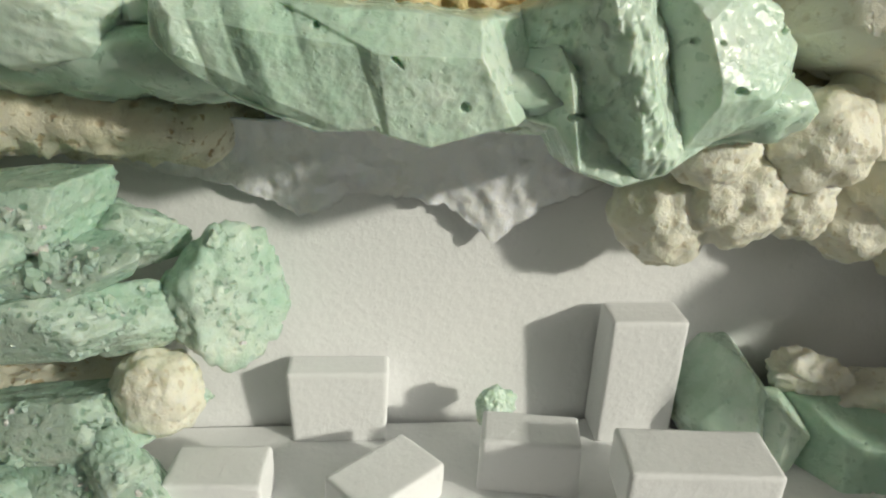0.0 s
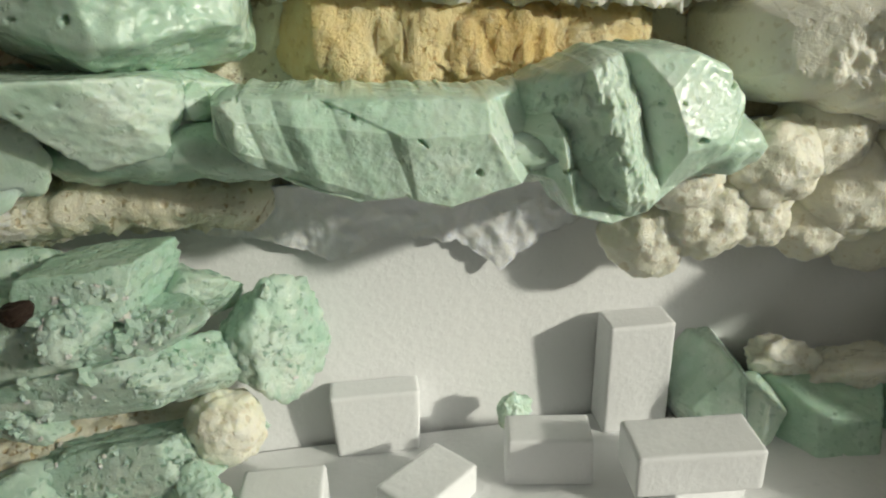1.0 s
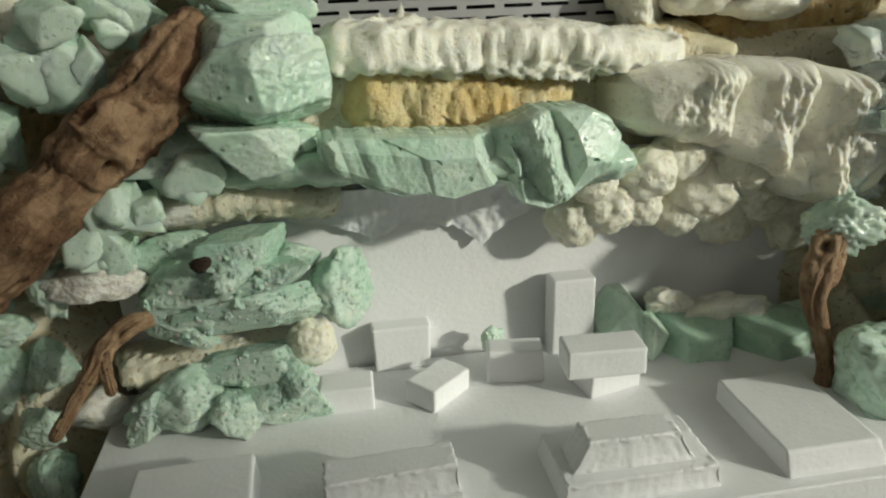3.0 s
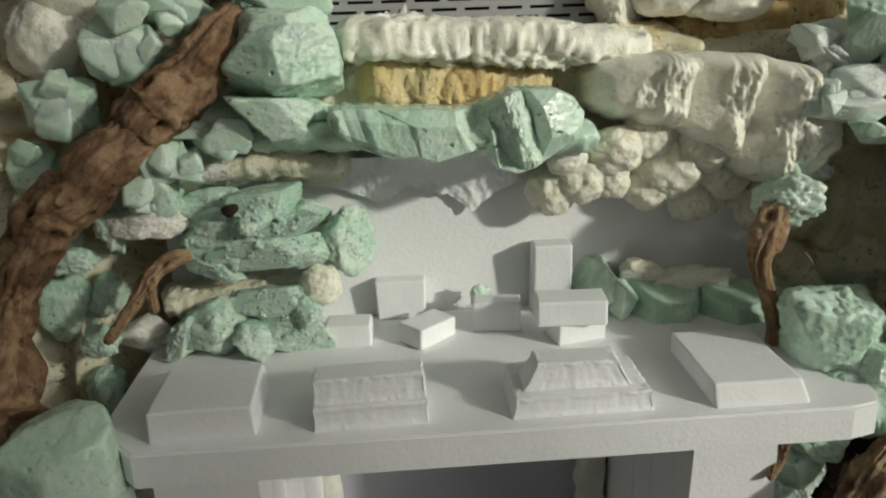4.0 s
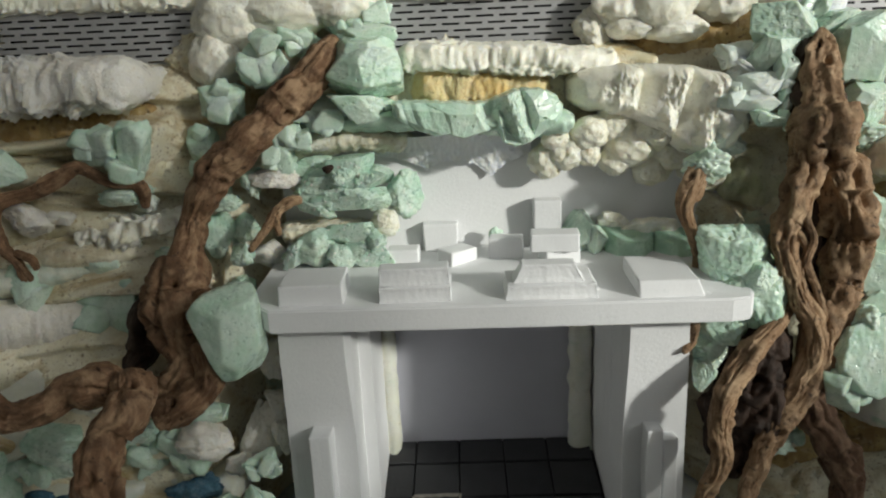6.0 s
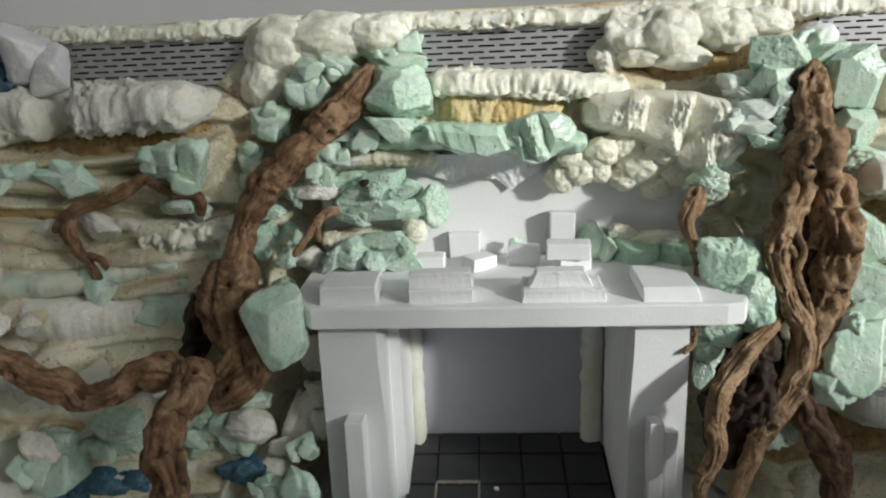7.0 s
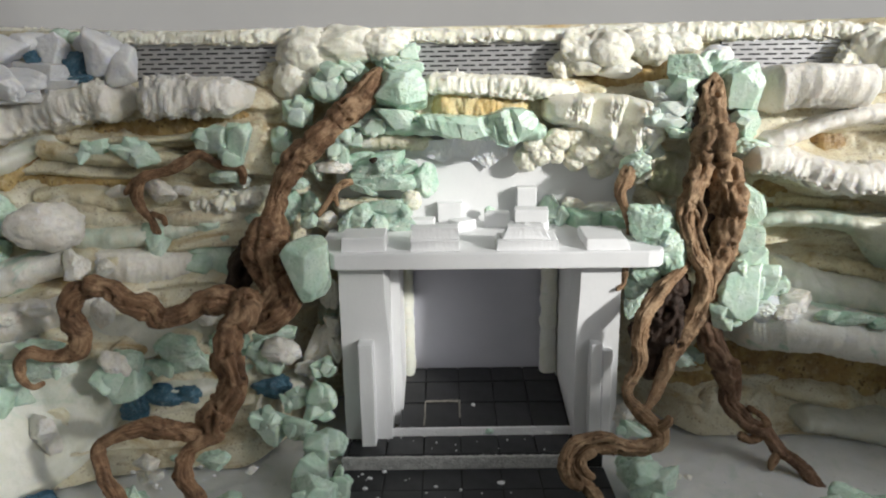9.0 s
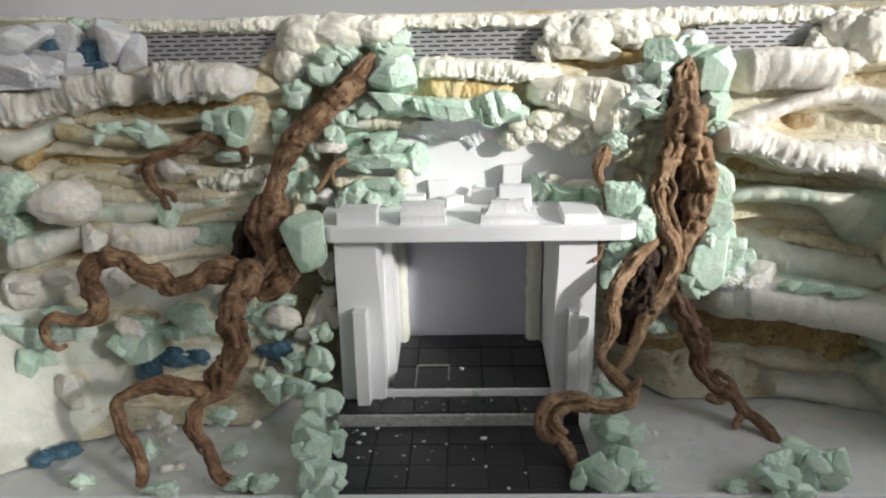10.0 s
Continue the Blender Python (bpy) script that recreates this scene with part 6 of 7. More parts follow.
# pale chunks and rounded foam along the mantel wall's top
torn_mass()
rough((0.2185, 0.1888, 0.3527), (0.0204, 0.0160, 0.0180), 230, PALE)
lump((0.1097, 0.1968, 0.3638), (0.0174, 0.0129, 0.0160), 231, POPCORN)
lump((0.1489, 0.2091, 0.3499), (0.0235, 0.0173, 0.0216), 232, POPCORN)
lump((0.1835, 0.2131, 0.3439), (0.0210, 0.0154, 0.0193), 233, POPCORN)
lump((0.0913, 0.2019, 0.3474), (0.0178, 0.0131, 0.0164), 234, POPCORN)
lump((0.1084, 0.2002, 0.3461), (0.0132, 0.0099, 0.0122), 235, POPCORN)
lump((0.0747, 0.2070, 0.3404), (0.0180, 0.0133, 0.0166), 236, POPCORN)
lump((0.1356, 0.2114, 0.3370), (0.0164, 0.0122, 0.0151), 237, POPCORN)
lump((0.1699, 0.2173, 0.3285), (0.0188, 0.0139, 0.0172), 238, POPCORN)
lump((0.2177, 0.2246, 0.3244), (0.0250, 0.0184, 0.0230), 239, POPCORN)
lump((0.1336, 0.2076, 0.3691), (0.0196, 0.0145, 0.0181), 240, POPCORN)
lump((0.1690, 0.2036, 0.3640), (0.0223, 0.0164, 0.0205), 241, POPCORN)
lump((0.0801, 0.1949, 0.3616), (0.0127, 0.0095, 0.0116), 242, POPCORN)
ledge([(-0.1650, 0.2140, 0.3600, 0.0090), (-0.1149, 0.2140, 0.3629, 0.0090), (-0.0900, 0.2110, 0.3656, 0.0102), (-0.0630, 0.2130, 0.3633, 0.0099), (-0.0420, 0.2150, 0.3620, 0.0080)], 0.02, 243, BUBBLY)
white_lip()
ledge([(-0.0506, 0.2160, 0.4317, 0.0140), (-0.0405, 0.2260, 0.4306, 0.0121)], 0.02, 245, CREAM)
ledge([(-0.0580, 0.2290, 0.4312, 0.0118), (-0.0300, 0.2256, 0.4312, 0.0118), (-0.0099, 0.2256, 0.4307, 0.0118), (0.0271, 0.2256, 0.4294, 0.0120), (0.0687, 0.2256, 0.4271, 0.0118), (0.1006, 0.2256, 0.4235, 0.0115), (0.1444, 0.2326, 0.4199, 0.0115)], 0.022, 246, CREAM_TORN)
ledge([(-0.0499, 0.2340, 0.4092, 0.0152), (-0.0107, 0.2300, 0.4070, 0.0154), (0.0333, 0.2300, 0.4053, 0.0147), (0.0874, 0.2340, 0.4059, 0.0130)], 0.02, 247, AMBER)
ledge([(0.2141, 0.2510, 0.3178, 0.0281), (0.2647, 0.2360, 0.3110, 0.0277), (0.3302, 0.2260, 0.3073, 0.0274)], 0.03, 248, GREENISH)
ledge([(0.2304, 0.2460, 0.2750, 0.0189), (0.2903, 0.2360, 0.2678, 0.0224), (0.3407, 0.2260, 0.2686, 0.0221)], 0.03, 249, CREAM_GREEN)
# foam layers of the back, far side to near side
ledge([(-0.6269, 0.2510, 0.4951, 0.0153), (-0.5288, 0.2560, 0.4961, 0.0107), (-0.4230, 0.2610, 0.4940, 0.0092), (-0.3381, 0.2610, 0.4921, 0.0084), (-0.2456, 0.2610, 0.4929, 0.0099), (-0.1537, 0.2610, 0.4923, 0.0106), (-0.0623, 0.2610, 0.4917, 0.0091), (0.0210, 0.2610, 0.4913, 0.0091), (0.1190, 0.2610, 0.4905, 0.0091), (0.2089, 0.2610, 0.4913, 0.0105), (0.2984, 0.2610, 0.4907, 0.0105), (0.3948, 0.2610, 0.4900, 0.0097), (0.4834, 0.2610, 0.4879, 0.0119), (0.5902, 0.2560, 0.4880, 0.0133)], 0.02, 250, RIM)
ledge([(-0.6087, 0.1930, 0.3876, 0.0301), (-0.5495, 0.1980, 0.3992, 0.0248), (-0.4955, 0.1980, 0.4082, 0.0230), (-0.4417, 0.1980, 0.4186, 0.0246), (-0.3986, 0.2030, 0.4247, 0.0211)], 0.035, 251, WHITE_BUMPY)
ledge([(-0.4027, 0.1930, 0.4158, 0.0248), (-0.3434, 0.1930, 0.4195, 0.0247), (-0.2937, 0.1980, 0.4205, 0.0219), (-0.2700, 0.2180, 0.4232, 0.0164)], 0.035, 252, WHITE_TORN)
ledge([(-0.2439, 0.2460, 0.4662, 0.0363), (-0.2387, 0.2460, 0.4368, 0.0329), (-0.2354, 0.2560, 0.4143, 0.0223)], 0.03, 253, CREAM)
lump((-0.1968, 0.2415, 0.4722), (0.0429, 0.0300, 0.0330), 254, CREAM_BIG)
lump((-0.1512, 0.2415, 0.4784), (0.0493, 0.0300, 0.0280), 255, CREAM_BIG)
lump((-0.1024, 0.2415, 0.4787), (0.0378, 0.0300, 0.0230), 256, CREAM_BIG)
lump((-0.2128, 0.2333, 0.4363), (0.0281, 0.0242, 0.0298), 257, CREAM_BIG)
rough((0.1352, 0.2392, 0.4719), (0.0316, 0.0257, 0.0299), 258, CREAM_BIG)
lump((0.1750, 0.2346, 0.4673), (0.0344, 0.0265, 0.0292), 259, CREAM_BIG)
lump((0.2126, 0.2409, 0.4773), (0.0293, 0.0198, 0.0190), 260, CREAM_BIG)
lump((0.1533, 0.2338, 0.4515), (0.0259, 0.0159, 0.0138), 261, CREAM_BIG)
lump((0.1894, 0.2287, 0.4456), (0.0292, 0.0158, 0.0120), 262, CREAM_BIG)
lump((0.2352, 0.2419, 0.4698), (0.0294, 0.0216, 0.0225), 263, CREAM_BIG)
rough((0.1208, 0.2390, 0.4509), (0.0195, 0.0164, 0.0195), 264, CREAM_BIG)
lump((0.2653, 0.2457, 0.4764), (0.0311, 0.0195, 0.0173), 265, CREAM_BIG)
ledge([(0.1418, 0.2530, 0.4288, 0.0197), (0.1947, 0.2530, 0.4313, 0.0197), (0.2394, 0.2530, 0.4413, 0.0196), (0.2847, 0.2580, 0.4586, 0.0152)], 0.025, 266, BROWN)
ledge([(0.1038, 0.2520, 0.4311, 0.0128), (0.1417, 0.2520, 0.4273, 0.0128), (0.1866, 0.2470, 0.4132, 0.0091)], 0.025, 267, CREAM)
ledge([(0.3399, 0.2050, 0.4143, 0.0346), (0.3625, 0.2000, 0.4187, 0.0292), (0.4025, 0.1950, 0.4200, 0.0256), (0.4543, 0.2000, 0.4168, 0.0257), (0.4969, 0.2100, 0.4109, 0.0242)], 0.035, 268, WHITE_SMOOTH)
rough((0.4696, 0.2316, 0.4502), (0.0243, 0.0211, 0.0260), 269, CREAM_BIG)
lump((0.5012, 0.2333, 0.4635), (0.0289, 0.0242, 0.0289), 270, CREAM_BIG)
lump((0.5299, 0.2172, 0.4485), (0.0335, 0.0313, 0.0419), 271, CREAM_BIG)
lump((0.5007, 0.2106, 0.4283), (0.0285, 0.0192, 0.0184), 272, CREAM_BIG)
lump((0.5479, 0.2305, 0.4762), (0.0253, 0.0190, 0.0202), 273, CREAM_BIG)
ledge([(0.3383, 0.1950, 0.3460, 0.0140), (0.3868, 0.1950, 0.3644, 0.0113), (0.4302, 0.2000, 0.3796, 0.0095), (0.4817, 0.2050, 0.3868, 0.0104), (0.5221, 0.2000, 0.3827, 0.0138), (0.5751, 0.1900, 0.3646, 0.0188)], 0.035, 274, WHITE_SMOOTH)
ledge([(0.3592, 0.2190, 0.3757, 0.0277), (0.4386, 0.2190, 0.3835, 0.0276), (0.4985, 0.2240, 0.3893, 0.0149)], 0.02, 275, BROWN)
ledge([(0.4085, 0.2090, 0.3507, 0.0212), (0.4948, 0.2090, 0.3563, 0.0253), (0.5936, 0.2040, 0.3476, 0.0252)], 0.02, 276, BROWN)
ledge([(0.3189, 0.1900, 0.3426, 0.0145), (0.3691, 0.1800, 0.3369, 0.0172), (0.4219, 0.1680, 0.3202, 0.0184), (0.4768, 0.1650, 0.3154, 0.0198), (0.5735, 0.1600, 0.2974, 0.0197)], 0.05, 277, WHITE_RAGGED)
ledge([(0.3245, 0.2090, 0.3058, 0.0366), (0.4048, 0.2040, 0.2939, 0.0364), (0.4752, 0.1940, 0.2756, 0.0319), (0.5944, 0.1840, 0.2605, 0.0274)], 0.02, 278, BROWN)
ledge([(0.3715, 0.2110, 0.2844, 0.0108), (0.4287, 0.2060, 0.2842, 0.0108), (0.4783, 0.2010, 0.2796, 0.0125), (0.5425, 0.1960, 0.2704, 0.0124)], 0.03, 279, COBBLED)
ledge([(0.3371, 0.2030, 0.2591, 0.0108), (0.4072, 0.1900, 0.2664, 0.0110), (0.4642, 0.1850, 0.2623, 0.0141), (0.5096, 0.1830, 0.2449, 0.0353), (0.5374, 0.1780, 0.2328, 0.0387), (0.5901, 0.1680, 0.2230, 0.0401)], 0.045, 280, MINT_WASH)
ledge([(0.3606, 0.2380, 0.2244, 0.0314), (0.4584, 0.2340, 0.2240, 0.0312), (0.5078, 0.2240, 0.2136, 0.0265)], 0.02, 281, BROWN)
ledge([(0.3704, 0.2090, 0.2027, 0.0111), (0.4370, 0.2060, 0.2056, 0.0119), (0.4948, 0.1990, 0.1955, 0.0146), (0.5505, 0.1890, 0.1832, 0.0163), (0.6074, 0.1840, 0.1768, 0.0180)], 0.04, 282, COBBLED)
ledge([(0.3427, 0.1900, 0.1789, 0.0291), (0.4137, 0.1800, 0.1752, 0.0306), (0.4838, 0.1700, 0.1647, 0.0285), (0.5931, 0.1550, 0.1509, 0.0281)], 0.05, 283, TERRACE)
ledge([(0.3083, 0.1670, 0.1368, 0.0270), (0.3595, 0.1470, 0.1413, 0.0281), (0.4077, 0.1270, 0.1475, 0.0274), (0.4616, 0.1200, 0.1379, 0.0272), (0.5081, 0.1140, 0.1298, 0.0254), (0.5814, 0.1070, 0.1188, 0.0235)], 0.065, 284, WHITE_GREEN)
ledge([(0.2457, 0.2020, 0.0697, 0.0412), (0.3231, 0.1970, 0.0649, 0.0409), (0.4045, 0.1870, 0.0680, 0.0381), (0.4865, 0.1670, 0.0687, 0.0329), (0.6191, 0.1520, 0.0654, 0.0322)], 0.03, 285, BROWN)
ledge([(0.2686, 0.1870, 0.0118, 0.0297), (0.3528, 0.1820, 0.0176, 0.0295), (0.4096, 0.1720, 0.0301, 0.0201)], 0.03, 286, BROWN_CREAM)
ledge([(0.2763, 0.2190, 0.0276, 0.0157), (0.3545, 0.2140, 0.0377, 0.0175), (0.4175, 0.1940, 0.0430, 0.0189), (0.4943, 0.1740, 0.0325, 0.0223), (0.6257, 0.1540, 0.0320, 0.0236)], 0.04, 287, CREAM)
ledge([(0.4049, 0.1750, 0.0118, 0.0169), (0.4746, 0.1600, 0.0124, 0.0221), (0.5427, 0.1450, 0.0042, 0.0272), (0.6167, 0.1300, -0.0094, 0.0304)], 0.05, 288, TERRACE)
ledge([(0.5085, 0.1270, -0.0358, 0.0270), (0.5425, 0.1070, -0.0453, 0.0318), (0.5935, 0.0820, -0.0591, 0.0396)], 0.05, 289, CREAM_GREEN)
ledge([(-0.5978, 0.1640, 0.3430, 0.0226), (-0.5588, 0.1740, 0.3484, 0.0193), (-0.5307, 0.1940, 0.3641, 0.0160), (-0.5040, 0.2190, 0.3801, 0.0127)], 0.04, 290, TERRACE)
ledge([(-0.5591, 0.1520, 0.3113, 0.0097), (-0.5415, 0.1670, 0.3380, 0.0098), (-0.5138, 0.1920, 0.3676, 0.0071)], 0.03, 291, BROWN)
ledge([(-0.5122, 0.2110, 0.3810, 0.0130), (-0.4219, 0.2150, 0.3815, 0.0135), (-0.3385, 0.2200, 0.3870, 0.0140), (-0.2577, 0.2330, 0.3962, 0.0150)], 0.035, 292, BROWN)
ledge([(-0.4770, 0.2060, 0.3700, 0.0062), (-0.3933, 0.2060, 0.3700, 0.0060), (-0.3187, 0.2110, 0.3760, 0.0060), (-0.2570, 0.2400, 0.3852, 0.0092)], 0.035, 293, CUT_CREAM)
ledge([(-0.5244, 0.1900, 0.3620, 0.0150), (-0.4679, 0.1950, 0.3540, 0.0130), (-0.3945, 0.2020, 0.3490, 0.0120), (-0.3228, 0.2140, 0.3396, 0.0146), (-0.2516, 0.2340, 0.3399, 0.0223)], 0.04, 294, CUT_CREAM)
ledge([(-0.5700, 0.1820, 0.3330, 0.0170), (-0.5230, 0.1890, 0.3310, 0.0170), (-0.4571, 0.1970, 0.3290, 0.0150), (-0.3847, 0.2080, 0.3270, 0.0130), (-0.3300, 0.2200, 0.3220, 0.0100)], 0.03, 295, BROWN)
ledge([(-0.5266, 0.1840, 0.3050, 0.0120), (-0.4834, 0.1890, 0.3070, 0.0130), (-0.4288, 0.1950, 0.2990, 0.0150), (-0.3708, 0.2090, 0.3069, 0.0165), (-0.3132, 0.2190, 0.3005, 0.0130), (-0.2550, 0.2340, 0.3012, 0.0131)], 0.04, 296, CUT_CREAM)
rough((-0.3647, 0.1593, 0.3141), (0.0226, 0.0169, 0.0178), 297, WHITE_ROUGH)
rough((-0.4110, 0.1564, 0.3132), (0.0194, 0.0116, 0.0097), 298, WHITE_ROUGH)
ledge([(-0.3470, 0.1900, 0.2915, 0.0095), (-0.3160, 0.1890, 0.2965, 0.0100), (-0.2900, 0.1890, 0.2990, 0.0105), (-0.2650, 0.1930, 0.3025, 0.0100), (-0.2430, 0.1990, 0.3080, 0.0090)], 0.020, 303, RUBBLE)
ledge([(-0.5076, 0.1700, 0.2853, 0.0142), (-0.4535, 0.1800, 0.2788, 0.0172), (-0.3867, 0.2000, 0.2740, 0.0161), (-0.3146, 0.2150, 0.2739, 0.0134), (-0.2562, 0.2300, 0.2742, 0.0136)], 0.04, 304, BROWN_CREAM)
ledge([(-0.4836, 0.1590, 0.2570, 0.0141), (-0.4235, 0.1740, 0.2567, 0.0143), (-0.3589, 0.2040, 0.2611, 0.0129), (-0.2874, 0.2240, 0.2599, 0.0132)], 0.04, 305, MINT_WASH)
ledge([(-0.4734, 0.1580, 0.2229, 0.0232), (-0.4253, 0.1680, 0.2235, 0.0252), (-0.3733, 0.1880, 0.2177, 0.0239), (-0.2943, 0.2080, 0.2196, 0.0281)], 0.045, 306, WHITE_SMOOTH)
ledge([(-0.5827, 0.1080, 0.2264, 0.0254), (-0.5426, 0.1230, 0.2218, 0.0224), (-0.4984, 0.1380, 0.2321, 0.0192), (-0.4630, 0.1580, 0.2418, 0.0177)], 0.045, 307, WHITE_GREEN)
ledge([(-0.5765, 0.0820, 0.1684, 0.0251), (-0.5307, 0.1020, 0.1758, 0.0221), (-0.4827, 0.1220, 0.1838, 0.0208), (-0.4474, 0.1420, 0.1924, 0.0177)], 0.05, 308, WHITE_SMOOTH)
ledge([(-0.4263, 0.1270, 0.0797, 0.0179), (-0.3696, 0.1370, 0.0812, 0.0163), (-0.3293, 0.1520, 0.0801, 0.0147), (-0.2643, 0.1670, 0.0773, 0.0186), (-0.1987, 0.1820, 0.0533, 0.0247)], 0.05, 310, TERRACE)
ledge([(-0.1956, 0.1940, 0.1327, 0.0471), (-0.1720, 0.1940, 0.1324, 0.0470)], 0.04, 311, CREAM_GREEN)
ledge([(-0.2090, 0.2040, 0.1952, 0.0374), (-0.1714, 0.2040, 0.1703, 0.0376)], 0.04, 312, CREAM)
rough((-0.4720, 0.0420, 0.0640), (0.0200, 0.0110, 0.0260), 315, WHITE_ROUGH)
ledge([(0.2503, 0.2010, -0.0257, 0.0195), (0.3430, 0.1910, -0.0188, 0.0212), (0.4238, 0.1760, -0.0189, 0.0208), (0.4918, 0.1560, -0.0220, 0.0222)], 0.045, 320, TERRACE)
# foam wing turning forward at the near side, added out of view for shade
ledge([(0.5350, 0.1500, 0.0350, 0.0360), (0.5650, 0.0900, 0.0350, 0.0360), (0.5800, 0.0100, 0.0290, 0.0360), (0.5850, -0.0550, 0.0150, 0.0324)], 0.04, 322, CREAM_GREEN)
ledge([(0.5450, 0.1500, 0.0950, 0.0360), (0.5750, 0.0900, 0.0950, 0.0360), (0.5900, 0.0100, 0.0890, 0.0360), (0.5950, -0.0550, 0.0750, 0.0324)], 0.04, 323, CREAM_GREEN)
ledge([(0.5420, 0.1500, 0.1500, 0.0320), (0.5720, 0.0900, 0.1500, 0.0320), (0.5870, 0.0100, 0.1440, 0.0320), (0.5920, -0.0550, 0.1300, 0.0288)], 0.04, 324, CREAM)
ledge([(0.5450, 0.1500, 0.2050, 0.0320), (0.5750, 0.0900, 0.2050, 0.0320), (0.5900, 0.0100, 0.1990, 0.0320), (0.5950, -0.0550, 0.1850, 0.0288)], 0.04, 325, CREAM)
ledge([(0.5500, 0.1500, 0.2600, 0.0300), (0.5800, 0.0900, 0.2600, 0.0300), (0.5950, 0.0100, 0.2540, 0.0300), (0.6000, -0.0550, 0.2400, 0.0270)], 0.04, 326, CREAM)
foam_slope()
# driftwood
trunk = strand([(-0.1016, 0.2050, 0.4508, 0.0065), (-0.1112, 0.1950, 0.4343, 0.0158), (-0.1312, 0.1850, 0.4105, 0.0172), (-0.1580, 0.1750, 0.3869, 0.0172), (-0.1800, 0.1650, 0.3656, 0.0166), (-0.2030, 0.1600, 0.3432, 0.0155), (-0.2225, 0.1550, 0.3121, 0.0125), (-0.2290, 0.1500, 0.2914, 0.0125), (-0.2330, 0.1400, 0.2702, 0.0225), (-0.2353, 0.1280, 0.2489, 0.0269), (-0.2301, 0.1100, 0.2206, 0.0196), (-0.2241, 0.1000, 0.2016, 0.0181), (-0.2350, 0.0950, 0.1815, 0.0167), (-0.2597, 0.0850, 0.1850, 0.0138)], 327, "wood", 0.72, (), 1.7)
# near-black limb whose colour paints the shade behind the trunk
trunk_back = strand([(-0.2546, 0.1500, 0.2553, 0.0145), (-0.2668, 0.1450, 0.2269, 0.0174), (-0.2750, 0.1400, 0.2020, 0.0146), (-0.2881, 0.1300, 0.1861, 0.0087)], 328, "wood_shade_and_bark")
trunk_loop = strand([(-0.2070, 0.0950, 0.2243, 0.0110), (-0.2015, 0.0850, 0.2021, 0.0096), (-0.2112, 0.0800, 0.1860, 0.0150), (-0.2299, 0.0750, 0.1771, 0.0150), (-0.2410, 0.0700, 0.1754, 0.0135)], 329)
root_main = strand([(-0.2439, 0.0500, 0.2220, 0.0117), (-0.2372, 0.0400, 0.2060, 0.0175), (-0.2491, 0.0200, 0.1858, 0.0160), (-0.2465, 0.0000, 0.1664, 0.0158), (-0.2413, -0.0100, 0.1370, 0.0157), (-0.2579, -0.0150, 0.1125, 0.0168), (-0.2569, -0.0150, 0.0920, 0.0136)], 330)
root_arm = strand([(-0.2481, 0.0550, 0.2083, 0.0144), (-0.2760, 0.0500, 0.2116, 0.0154), (-0.2998, 0.0400, 0.2021, 0.0109), (-0.3256, 0.0300, 0.1982, 0.0118), (-0.3355, 0.0200, 0.2136, 0.0128), (-0.3541, 0.0150, 0.2246, 0.0116), (-0.3743, 0.0150, 0.2378, 0.0115), (-0.3895, 0.0150, 0.2419, 0.0084)], 331)
root_hook = strand([(-0.3832, 0.0200, 0.2372, 0.0093), (-0.4038, 0.0200, 0.2277, 0.0114), (-0.4133, 0.0200, 0.2080, 0.0115), (-0.4060, 0.0200, 0.1844, 0.0116), (-0.4115, 0.0200, 0.1661, 0.0095), (-0.4338, 0.0150, 0.1642, 0.0063), (-0.4526, 0.0100, 0.1704, 0.0062), (-0.4638, 0.0100, 0.1617, 0.0057), (-0.4655, 0.0100, 0.1447, 0.0052), (-0.4572, 0.0120, 0.1313, 0.0037), (-0.4483, 0.0200, 0.1333, 0.0027)], 332)
root_leg = strand([(-0.2567, -0.0150, 0.0934, 0.0115), (-0.2842, -0.0250, 0.0973, 0.0091), (-0.3123, -0.0300, 0.1068, 0.0101), (-0.3319, -0.0350, 0.1061, 0.0090), (-0.3551, -0.0400, 0.1002, 0.0073), (-0.3644, -0.0450, 0.0915, 0.0078), (-0.3558, -0.0550, 0.0667, 0.0077), (-0.3446, -0.0600, 0.0426, 0.0078), (-0.3373, -0.0650, 0.0252, 0.0066), (-0.3401, -0.0700, 0.0066, 0.0061)], 333)
root_foot = strand([(-0.2518, -0.0200, 0.0945, 0.0080), (-0.2677, -0.0300, 0.0895, 0.0079), (-0.2857, -0.0350, 0.0787, 0.0079), (-0.2845, -0.0450, 0.0571, 0.0090), (-0.2674, -0.0550, 0.0390, 0.0078), (-0.2591, -0.0600, 0.0146, 0.0073), (-0.2370, -0.0650, 0.0054, 0.0067), (-0.2170, -0.0680, 0.0004, 0.0044)], 334)
driftwood([trunk, trunk_back, trunk_loop, root_main, root_arm, root_hook, root_leg, root_foot], "large brown driftwood trunk curving down into spreading roots")
twig = strand([(-0.2686, 0.1700, 0.3181, 0.0040), (-0.2681, 0.1650, 0.3368, 0.0059), (-0.2891, 0.1600, 0.3428, 0.0051), (-0.3043, 0.1550, 0.3528, 0.0051), (-0.3132, 0.1550, 0.3565, 0.0064), (-0.3318, 0.1500, 0.3461, 0.0077), (-0.3559, 0.1450, 0.3373, 0.0057), (-0.3721, 0.1400, 0.3333, 0.0063), (-0.3835, 0.1400, 0.3172, 0.0077), (-0.3839, 0.1450, 0.2986, 0.0071), (-0.3735, 0.1450, 0.2839, 0.0051), (-0.3673, 0.1500, 0.2630, 0.0059)], 335)
twig_spur = strand([(-0.3816, 0.1400, 0.3313, 0.0042), (-0.3935, 0.1400, 0.3174, 0.0035), (-0.3978, 0.1400, 0.3118, 0.0021)], 336)
